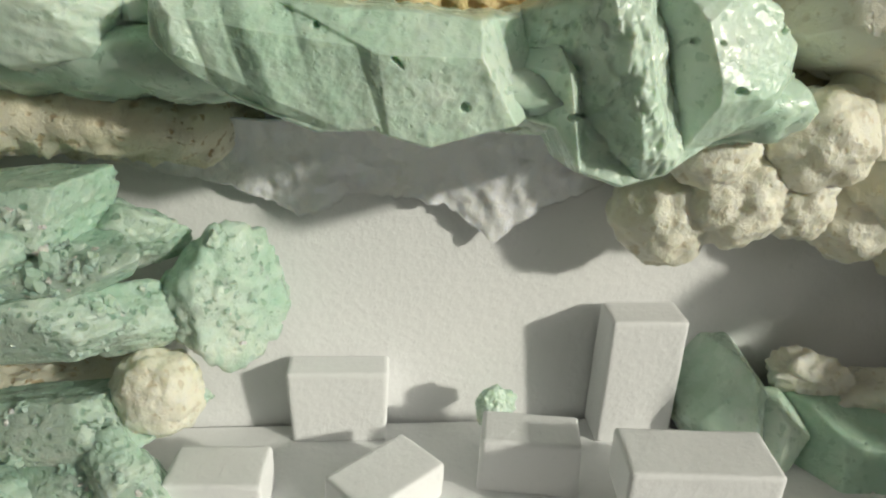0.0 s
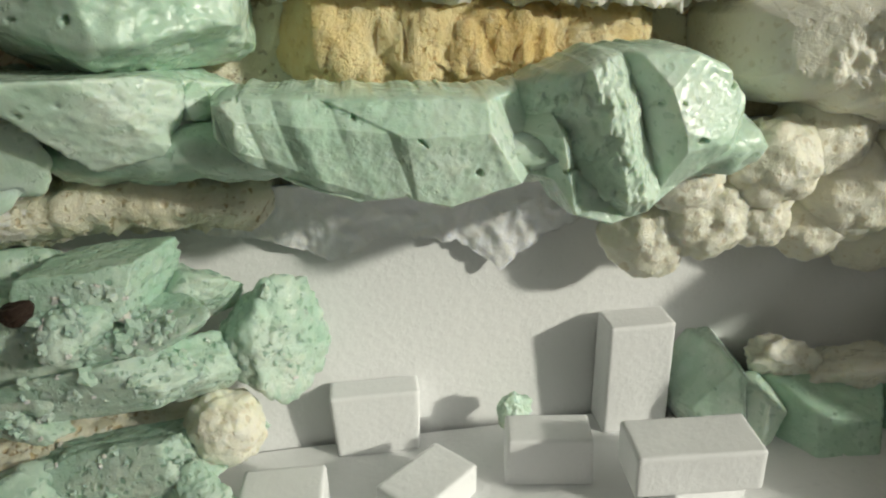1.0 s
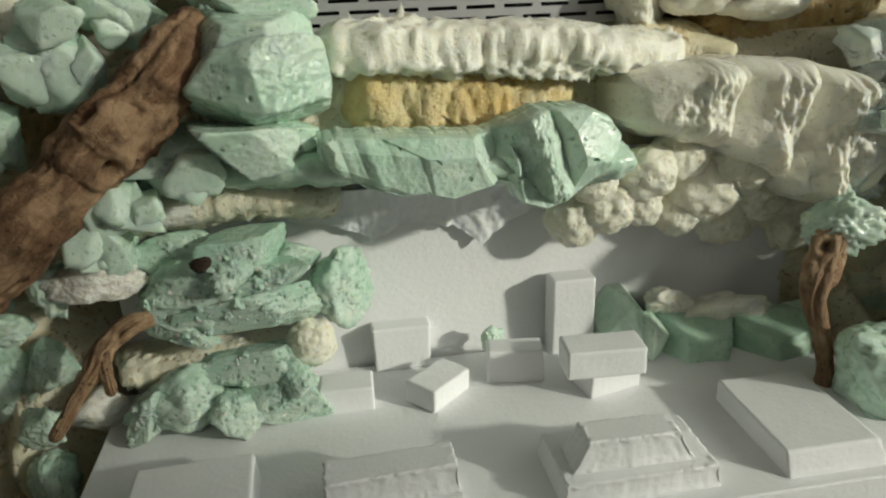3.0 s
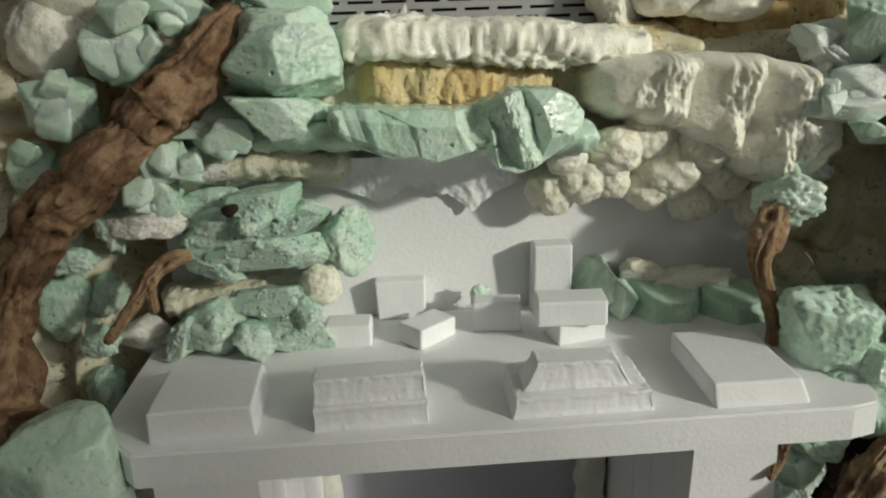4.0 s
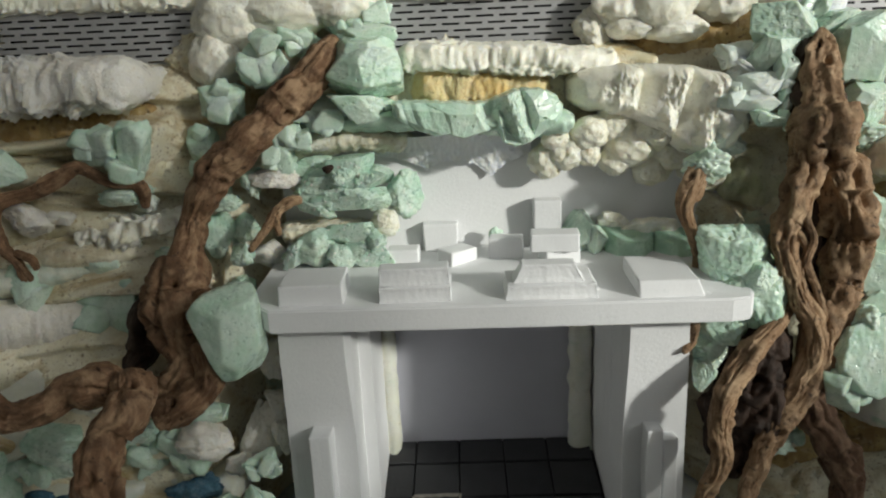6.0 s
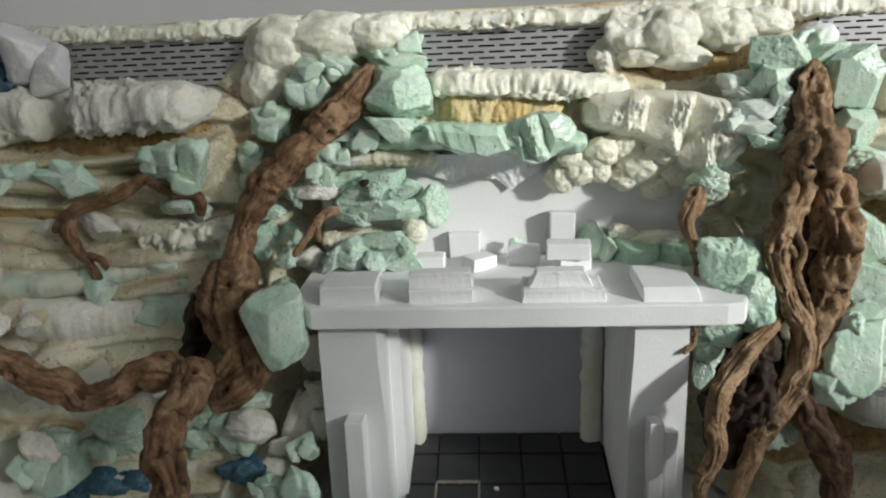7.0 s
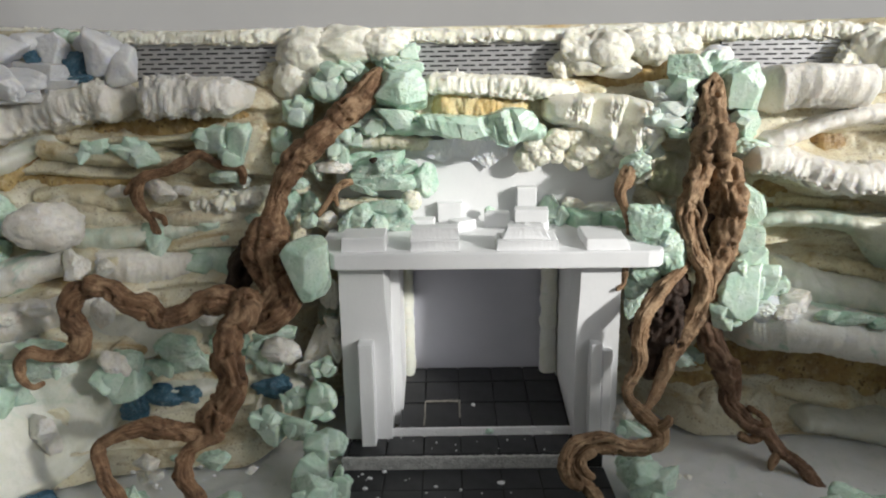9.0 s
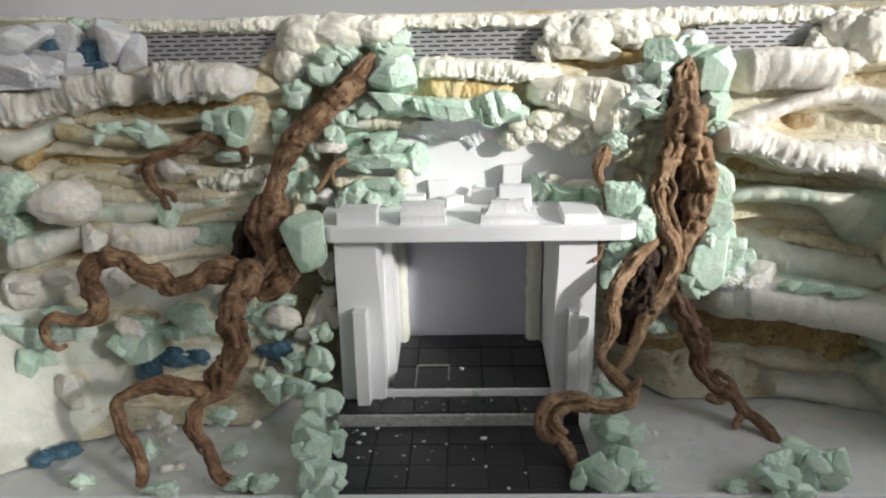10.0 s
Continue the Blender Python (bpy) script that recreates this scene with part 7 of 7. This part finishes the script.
twig_spur2 = strand([(-0.3728, 0.1450, 0.2890, 0.0043), (-0.3568, 0.1400, 0.2846, 0.0036), (-0.3565, 0.1450, 0.2742, 0.0029)], 337)
driftwood([twig, twig_spur, twig_spur2], "thin crooked brown driftwood twig resting on foam ledges")
sprig = strand([(-0.1387, 0.1850, 0.3167, 0.0033), (-0.1466, 0.1800, 0.3166, 0.0047), (-0.1573, 0.1750, 0.3105, 0.0050), (-0.1616, 0.1700, 0.3038, 0.0050), (-0.1691, 0.1600, 0.2934, 0.0035), (-0.1766, 0.1450, 0.2827, 0.0029)], 338, "wood_grey", 1.15)
sprig_fork = strand([(-0.1593, 0.1700, 0.3047, 0.0036), (-0.1571, 0.1650, 0.2983, 0.0031), (-0.1566, 0.1650, 0.2903, 0.0027)], 339, "wood_grey", 1.15)
driftwood([sprig, sprig_fork], "small forked light-brown driftwood sprig by the mantel")
knot_a = strand([(0.2895, 0.1800, 0.4400, 0.0020), (0.2872, 0.1760, 0.4300, 0.0085), (0.2850, 0.1720, 0.4190, 0.0135), (0.2830, 0.1660, 0.4027, 0.0150), (0.2825, 0.1600, 0.3827, 0.0170), (0.2820, 0.1520, 0.3669, 0.0265), (0.2820, 0.1470, 0.3511, 0.0315), (0.2815, 0.1450, 0.3337, 0.0215)], 340, "wood_grey", 1.2, [(0.2755, 0.3440, 0.0042), (0.2945, 0.3360, 0.0036), (0.2660, 0.3530, 0.0025), (0.2860, 0.4140, 0.0040)], 0.35)
# near-black strand, its colour standing in for shade round the head's hollow
knot_head_shade = strand([(0.2800, 0.1880, 0.4330, 0.0050), (0.2835, 0.1840, 0.4200, 0.0175), (0.2840, 0.1780, 0.4000, 0.0205), (0.2850, 0.1720, 0.3820, 0.0215), (0.2890, 0.1640, 0.3660, 0.0190)], 361, "wood_shade_and_bark")
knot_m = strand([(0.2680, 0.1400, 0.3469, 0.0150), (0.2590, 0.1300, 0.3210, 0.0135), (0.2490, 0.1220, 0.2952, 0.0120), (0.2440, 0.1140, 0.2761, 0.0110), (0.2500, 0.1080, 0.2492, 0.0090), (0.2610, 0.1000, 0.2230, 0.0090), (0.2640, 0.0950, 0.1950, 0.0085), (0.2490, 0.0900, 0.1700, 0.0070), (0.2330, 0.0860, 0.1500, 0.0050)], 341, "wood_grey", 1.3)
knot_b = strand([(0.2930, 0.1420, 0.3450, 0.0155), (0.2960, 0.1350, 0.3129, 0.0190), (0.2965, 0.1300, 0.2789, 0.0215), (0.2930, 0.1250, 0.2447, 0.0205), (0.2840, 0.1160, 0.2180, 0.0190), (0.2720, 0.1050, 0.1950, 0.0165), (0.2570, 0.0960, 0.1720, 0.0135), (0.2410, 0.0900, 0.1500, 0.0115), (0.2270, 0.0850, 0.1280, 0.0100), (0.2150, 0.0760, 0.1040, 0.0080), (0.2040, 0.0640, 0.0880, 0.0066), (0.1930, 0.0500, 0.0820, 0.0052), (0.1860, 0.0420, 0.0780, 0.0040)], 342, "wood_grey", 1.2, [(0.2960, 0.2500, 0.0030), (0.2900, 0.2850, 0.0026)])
# near-black core, coloured as the shade in the fissure between the columns
knot_n = strand([(0.2858, 0.1580, 0.3324, 0.0140), (0.2821, 0.1500, 0.2898, 0.0183), (0.2817, 0.1420, 0.2484, 0.0184), (0.2810, 0.1300, 0.2150, 0.0141)], 344, "wood_shade_and_bark")
knot_d = strand([(0.2516, 0.1150, 0.2371, 0.0051), (0.2368, 0.1000, 0.2220, 0.0057), (0.2143, 0.0880, 0.2073, 0.0093), (0.1925, 0.0750, 0.1821, 0.0086), (0.1859, 0.0700, 0.1556, 0.0093), (0.1859, 0.0650, 0.1289, 0.0086), (0.1745, 0.0600, 0.1058, 0.0075), (0.1710, 0.0500, 0.0921, 0.0064), (0.1860, 0.0400, 0.0784, 0.0081), (0.2008, 0.0300, 0.0651, 0.0090), (0.1970, 0.0250, 0.0518, 0.0085), (0.1699, 0.0200, 0.0489, 0.0098), (0.1428, 0.0150, 0.0561, 0.0098), (0.1194, 0.0100, 0.0561, 0.0092), (0.1042, 0.0050, 0.0418, 0.0089), (0.1130, -0.0050, 0.0259, 0.0078), (0.1230, -0.0200, 0.0163, 0.0072), (0.1275, -0.0300, 0.0034, 0.0058), (0.1287, -0.0350, -0.0075, 0.0042)], 346, "wood_grey", 1.4)
knot_f = strand([(0.1470, 0.0050, 0.0677, 0.0058), (0.1270, 0.0000, 0.0739, 0.0063), (0.1043, -0.0050, 0.0684, 0.0070), (0.0933, -0.0100, 0.0530, 0.0076), (0.0955, -0.0150, 0.0347, 0.0069), (0.1095, -0.0200, 0.0277, 0.0057)], 347, "wood_grey", 1.15)
knot_g = strand([(0.1226, -0.0100, 0.0639, 0.0044), (0.1096, -0.0150, 0.0556, 0.0050), (0.1122, -0.0200, 0.0445, 0.0050), (0.1214, -0.0180, 0.0377, 0.0038)], 348, "wood_grey", 1.15)
knot_i = strand([(0.2837, 0.1300, 0.3328, 0.0109), (0.2965, 0.1250, 0.3006, 0.0095), (0.3010, 0.1220, 0.2734, 0.0089), (0.2971, 0.1170, 0.2394, 0.0090), (0.2872, 0.1080, 0.2135, 0.0089), (0.2715, 0.0960, 0.1886, 0.0082)], 349, "wood_grey", 1.15)
# this strand and the next fill the open trough with painted shade
knot_k = strand([(0.2348, 0.1000, 0.1735, 0.0180), (0.2299, 0.0950, 0.1387, 0.0167), (0.2167, 0.0900, 0.1060, 0.0080)], 350, "wood_shade_and_bark")
knot_shade = strand([(0.2400, 0.1180, 0.2200, 0.0160), (0.2300, 0.1160, 0.1908, 0.0235), (0.2200, 0.1120, 0.1557, 0.0240), (0.2110, 0.1080, 0.1202, 0.0205), (0.2060, 0.0900, 0.0960, 0.0080)], 352, "wood_shade_and_bark")
knot_e = strand([(0.1942, 0.0300, 0.0652, 0.0066), (0.2075, 0.0250, 0.0747, 0.0059), (0.2097, 0.0300, 0.0808, 0.0039)], 353, "wood_grey", 1.15)
knot_p = strand([(0.2640, 0.1240, 0.3180, 0.0045), (0.2590, 0.1160, 0.3000, 0.0038), (0.2640, 0.1120, 0.2840, 0.0030), (0.2580, 0.1080, 0.2660, 0.0036), (0.2660, 0.1030, 0.2440, 0.0030), (0.2690, 0.0990, 0.2230, 0.0042)], 362, "wood_grey", 1.4)
knot_q = strand([(0.2520, 0.1150, 0.2900, 0.0034), (0.2600, 0.1130, 0.2750, 0.0026), (0.2540, 0.1080, 0.2600, 0.0030), (0.2560, 0.1030, 0.2440, 0.0028)], 363, "wood_grey", 1.4)
fork = strand([(0.2732, 0.1300, 0.1633, 0.0145), (0.2907, 0.1200, 0.1212, 0.0150), (0.3041, 0.1100, 0.0867, 0.0140), (0.3067, 0.1050, 0.0579, 0.0115), (0.3199, 0.0850, 0.0441, 0.0110), (0.3413, 0.0750, 0.0336, 0.0095), (0.3528, 0.0650, 0.0157, 0.0075), (0.3677, 0.0500, 0.0086, 0.0075), (0.3768, 0.0300, -0.0025, 0.0070), (0.3846, 0.0200, -0.0130, 0.0066)], 354, "wood_red")
fork_a = strand([(0.3087, 0.0800, 0.0313, 0.0070), (0.3212, 0.0750, 0.0261, 0.0056), (0.3380, 0.0750, 0.0321, 0.0042)], 355)
fork_b = strand([(0.3494, 0.0650, 0.0157, 0.0056), (0.3413, 0.0600, 0.0070, 0.0055), (0.3368, 0.0550, -0.0016, 0.0028)], 356)
fork_c = strand([(0.3407, 0.0750, 0.0412, 0.0056), (0.3347, 0.0800, 0.0525, 0.0042), (0.3203, 0.0900, 0.0609, 0.0035)], 357)
driftwood([knot_a, knot_head_shade, knot_p, knot_q, knot_m, knot_n, knot_b, knot_d, knot_shade, knot_e, knot_f, knot_g, knot_i, knot_k], "thick knotted brown driftwood trunk with twisted strands and a curled root")
driftwood([fork, fork_a, fork_b, fork_c], "reddish-brown driftwood root reaching down to mint rocks")
stub = strand([(0.1932, 0.1650, 0.3411, 0.0049), (0.1890, 0.1600, 0.3299, 0.0090), (0.1836, 0.1550, 0.3171, 0.0090), (0.1772, 0.1500, 0.3044, 0.0069), (0.1841, 0.1500, 0.2861, 0.0052), (0.1894, 0.1500, 0.2673, 0.0046), (0.1915, 0.1500, 0.2521, 0.0046)], 358, "wood_grey", 1.15)
stub_low = strand([(0.1744, 0.1120, 0.2300, 0.0038), (0.1754, 0.1100, 0.2185, 0.0050), (0.1732, 0.1080, 0.2062, 0.0041), (0.1660, 0.1000, 0.2000, 0.0019)], 359, "wood_grey", 1.15)
bit = strand([(-0.1168, 0.1780, 0.3438, 0.0018), (-0.1122, 0.1740, 0.3444, 0.0036), (-0.1076, 0.1750, 0.3468, 0.0020)], 360, "wood_shade_and_bark")
driftwood([bit], "small dark chip of cork bark stuck in the foam")
driftwood([stub], "short gnarled driftwood stick standing behind the mantel end")
driftwood([stub_low], "short bent driftwood stick hanging below the mantel end")
crumb(0.0301, 0.0325, 0.0000, 0.0048, 0.0027, 0, CRUMB)
crumb(-0.1193, 0.0242, 0.0000, 0.0034, 0.0027, 1, CRUMB)
crumb(-0.1154, -0.0075, 0.0000, 0.0020, 0.0020, 2, CRUMB)
crumb(-0.1160, 0.0448, 0.0000, 0.0035, 0.0021, 3, CRUMB)
crumb(-0.1009, 0.0581, 0.0000, 0.0035, 0.0021, 4, CRUMB)
crumb(-0.0936, 0.0690, 0.0000, 0.0043, 0.0021, 5, CRUMB)
crumb(-0.0417, 0.0270, 0.0000, 0.0027, 0.0020, 6, CRUMB)
crumb(-0.0145, 0.0204, 0.0000, 0.0020, 0.0020, 7, CRUMB)
crumb(0.0306, -0.0271, 0.0000, 0.0019, 0.0025, 8, CRUMB)
crumb(-0.1312, -0.0660, 0.0000, 0.0036, 0.0036, 9, CRUMB)
crumb(0.0530, -0.0673, 0.0000, 0.0018, 0.0018, 10, CRUMB)
crumb(-0.0057, -0.0608, 0.0000, 0.0018, 0.0012, 11, CRUMB)
crumb(-0.1257, 0.0543, 0.0000, 0.0021, 0.0014, 12, CRUMB)
crumb(-0.1035, 0.0067, 0.0000, 0.0020, 0.0013, 13, CRUMB)
crumb(-0.1283, 0.1184, 0.0166, 0.0037, 0.0030, 14, CRUMB)
crumb(-0.0844, 0.1065, 0.0166, 0.0015, 0.0015, 15, CRUMB)
crumb(-0.0410, 0.1265, 0.0166, 0.0023, 0.0023, 16, CRUMB)
crumb(0.0226, 0.1141, 0.0166, 0.0059, 0.0059, 17, MINT_CRUMB)
crumb(0.0712, 0.1117, 0.0166, 0.0015, 0.0015, 18, CRUMB)
crumb(0.0932, 0.1113, 0.0166, 0.0044, 0.0029, 19, CRUMB)
crumb(-0.0720, 0.1989, 0.0350, 0.0024, 0.0016, 20, CRUMB)
crumb(0.0045, 0.1523, 0.0350, 0.0031, 0.0031, 21, CRUMB)
crumb(-0.0191, 0.0887, 0.0166, 0.0014, 0.0007, 22, CRUMB)
crumb(-0.0577, -0.0307, 0.0000, 0.0013, 0.0013, 23, CRUMB)
crumb(0.0736, -0.0385, 0.0000, 0.0019, 0.0012, 24, CRUMB)
crumb(-0.0690, -0.0447, 0.0000, 0.0012, 0.0012, 25, CRUMB)
for k in range(26):
    size = 0.0007 + 0.0011 * random.random() ** 2
    x, y, z = random.choice(((-0.095, 0.010, 0.0), (-0.095, 0.045, 0.0), (0.0, 0.0, 0.0), (-0.03, 0.092, 0.0166), (0.05, 0.092, 0.0166)))
    crumb(x + random.uniform(-0.045, 0.045), y + random.uniform(-0.018, 0.018), z, size, size, 100 + k, CRUMB)
crumb(-0.2836, -0.0198, 0.0000, 0.0016, 0.0013, 40, CRUMB)
crumb(-0.2789, -0.0483, 0.0000, 0.0029, 0.0023, 41, CRUMB)
crumb(-0.3836, 0.0702, 0.0000, 0.0012, 0.0010, 42, CRUMB)
crumb(-0.3468, 0.1061, 0.0000, 0.0023, 0.0019, 43, CRUMB)
crumb(-0.2950, 0.0552, 0.0000, 0.0027, 0.0022, 44, CRUMB)
crumb(-0.3222, 0.1070, 0.0000, 0.0026, 0.0021, 45, CRUMB)
crumb(-0.3460, 0.0305, 0.0000, 0.0017, 0.0014, 46, CRUMB)
crumb(-0.2782, 0.0252, 0.0000, 0.0014, 0.0011, 47, CRUMB)
crumb(-0.2804, -0.0312, 0.0000, 0.0016, 0.0013, 48, CRUMB)
crumb(-0.3538, 0.0355, 0.0000, 0.0033, 0.0026, 49, CRUMB)
crumb(-0.2243, -0.0147, 0.0000, 0.0030, 0.0024, 50, CRUMB)
crumb(-0.2585, 0.0362, 0.0000, 0.0013, 0.0010, 51, CRUMB)
crumb(-0.2773, 0.0048, 0.0000, 0.0018, 0.0015, 52, CRUMB)
crumb(-0.3519, 0.0321, 0.0000, 0.0022, 0.0017, 53, CRUMB)
crumb(-0.3538, 0.0534, 0.0000, 0.0022, 0.0017, 54, CRUMB)
crumb(-0.2452, -0.0003, 0.0000, 0.0016, 0.0013, 55, CRUMB)
crumb(-0.3403, 0.0234, 0.0000, 0.0015, 0.0012, 56, CRUMB)
crumb(-0.3475, 0.0131, 0.0000, 0.0012, 0.0010, 57, CRUMB)
crumb(-0.3152, 0.0398, 0.0000, 0.0028, 0.0022, 58, CRUMB)
crumb(-0.2564, -0.0174, 0.0000, 0.0025, 0.0020, 59, CRUMB)
crumb(-0.3116, -0.0131, 0.0000, 0.0017, 0.0014, 60, CRUMB)
crumb(-0.3038, 0.0464, 0.0000, 0.0021, 0.0017, 61, CRUMB)
crumb(-0.3908, 0.0634, 0.0000, 0.0035, 0.0028, 62, CRUMB)
crumb(-0.3308, -0.0167, 0.0000, 0.0024, 0.0020, 63, CRUMB)
crumb(-0.2715, 0.0190, 0.0000, 0.0024, 0.0019, 64, CRUMB)
crumb(-0.4053, 0.0980, 0.0000, 0.0016, 0.0013, 65, CRUMB)
crumb(-0.3888, 0.0920, 0.0000, 0.0014, 0.0011, 66, CRUMB)
crumb(-0.3164, 0.0731, 0.0000, 0.0035, 0.0028, 67, CRUMB)
crumb(-0.2740, 0.0076, 0.0000, 0.0026, 0.0021, 68, CRUMB)
crumb(-0.3111, -0.0530, 0.0000, 0.0027, 0.0022, 69, CRUMB)
crumb(-0.2708, 0.0181, 0.0000, 0.0030, 0.0024, 70, CRUMB)
crumb(0.2954, -0.0286, 0.0000, 0.0017, 0.0014, 71, CRUMB)
crumb(0.2172, -0.0368, 0.0000, 0.0026, 0.0021, 72, CRUMB)
crumb(0.2753, 0.0294, 0.0000, 0.0022, 0.0017, 73, CRUMB)
crumb(0.2562, -0.0101, 0.0000, 0.0014, 0.0012, 74, CRUMB)
crumb(0.2930, -0.0292, 0.0000, 0.0012, 0.0010, 75, CRUMB)
crumb(0.2189, -0.0373, 0.0000, 0.0023, 0.0019, 76, CRUMB)
crumb(0.2577, -0.0589, 0.0000, 0.0018, 0.0015, 77, CRUMB)
crumb(0.2001, -0.0588, 0.0000, 0.0020, 0.0016, 78, CRUMB)
crumb(0.2253, -0.0336, 0.0000, 0.0029, 0.0023, 79, CRUMB)
crumb(0.3032, 0.0068, 0.0000, 0.0027, 0.0021, 80, CRUMB)
crumb(0.2845, -0.0376, 0.0000, 0.0017, 0.0014, 81, CRUMB)
crumb(0.2389, -0.0062, 0.0000, 0.0029, 0.0024, 82, CRUMB)
crumb(0.2720, -0.0604, 0.0000, 0.0017, 0.0013, 83, CRUMB)
crumb(0.2751, -0.0598, 0.0000, 0.0024, 0.0019, 84, CRUMB)
crumb(0.2788, -0.0513, 0.0000, 0.0011, 0.0009, 85, CRUMB)


# ---- the sprayed foam behind everything, swelling up round the pieces set in it ----
def smooth_rows(a, sigma):
    reach = int(3 * sigma)
    w = np.exp(-0.5 * (np.arange(-reach, reach + 1) / sigma) ** 2)
    w /= w.sum()
    for axis in (0, 1):
        padded = np.pad(a, [(reach, reach) if k == axis else (0, 0) for k in (0, 1)], mode="edge")
        a = sum(w[k] * (padded[k:k + a.shape[0]] if axis == 0 else padded[:, k:k + a.shape[1]]) for k in range(2 * reach + 1))
    return a


def foam_back():
    nx, nz = 620, 290
    x0, x1, z1 = -0.64, 0.64, 0.503
    base = np.empty((nz + 1, nx + 1))
    for j in range(nz + 1):
        for i in range(nx + 1):
            base[j, i] = wall_depth(x0 + (x1 - x0) * i / nx, z1 * j / nz)
    front = base.copy()
    for ob in scene.objects:
        if ob.type != "MESH" or not ob.name.startswith(("foam_layer", "foam_lump", "foam_chunk", "foam_rock", "foam_clump")):
            continue
        co = np.empty(len(ob.data.vertices) * 3)
        ob.data.vertices.foreach_get("co", co)
        co = co.reshape(-1, 3) + np.array(ob.location)
        ix = np.rint((co[:, 0] - x0) / (x1 - x0) * nx).astype(int)
        iz = np.rint(co[:, 2] / z1 * nz).astype(int)
        ok = (ix >= 0) & (ix <= nx) & (iz >= 0) & (iz <= nz)
        np.minimum.at(front, (iz[ok], ix[ok]), co[ok, 1])
    swell = np.minimum(smooth_rows(front, 3.0) + 0.013, smooth_rows(front, 6.0) + 0.011)
    low = np.clip((z1 * np.arange(nz + 1) / nz - 0.03) / 0.06, 0.0, 1.0)[:, None]
    swell = np.maximum(swell, base - 0.034 * low)
    # the layers beside the twig stand free of the back
    open_at = np.clip((-0.235 - np.linspace(x0, x1, nx + 1)) / 0.03, 0.0, 1.0)[None, :] * np.clip((np.linspace(0, z1, nz + 1) - 0.24) / 0.02, 0.0, 1.0)[:, None]
    swell = swell + 0.014 * open_at
    verts, faces = [], []
    for j in range(nz + 1):
        z = z1 * j / nz
        for i in range(nx + 1):
            x = x0 + (x1 - x0) * i / nx
            p = Vector((x, 0, z))
            y = base[j, i]
            if abs(x - 0.012) > 0.19 or z > 0.37:
                deep = 0.3 if z > 0.43 else 1.0
                warp = 0.020 * noise.noise(Vector((x * 5.5, 4.0, z * 7))) + 0.006 * noise.noise(Vector((x * 19, 1.0, z * 22))) - 0.05 * abs(x)
                band = ((z + warp) / 0.043) % 1.0
                shelf = (1 - band) ** 1.3 * min(1.0, band / 0.16)
                cell, _ = noise.voronoi(p * 46)
                y -= deep * 0.024 * (shelf - 0.35) * (0.75 + 0.8 * noise.noise(Vector((x * 8, 9.0, z * 20))))
                if z < 0.43:
                    y = min(y, swell[j, i])
                y -= deep * (0.005 * noise.noise(p * 30) + 0.0016 * crumple(p, 90) + 0.0022 * (0.5 - cell[0]))
            verts.append((x, y, z))
    for j in range(nz):
        for i in range(nx):
            a = j * (nx + 1) + i
            faces.append((a, a + 1, a + nx + 2, a + nx + 1))
    n, row = len(verts), nx + 1
    verts += [(x0, 0.30, 0), (x1, 0.30, 0), (x1, 0.30, z1), (x0, 0.30, z1)]
    faces.append([n, n + 3, n + 2, n + 1][::-1])
    faces.append([j * row for j in range(nz + 1)][::-1] + [n, n + 3])
    faces.append([j * row + nx for j in range(nz + 1)] + [n + 2, n + 1])
    faces.append([nz * row + i for i in range(nx + 1)][::-1] + [n + 3, n + 2])
    return tagged(link_mesh("foam_back", verts, faces, MAT["wall"]), "cream sprayed foam back of the model with brown stains", "", "", "structure")


foam_back()
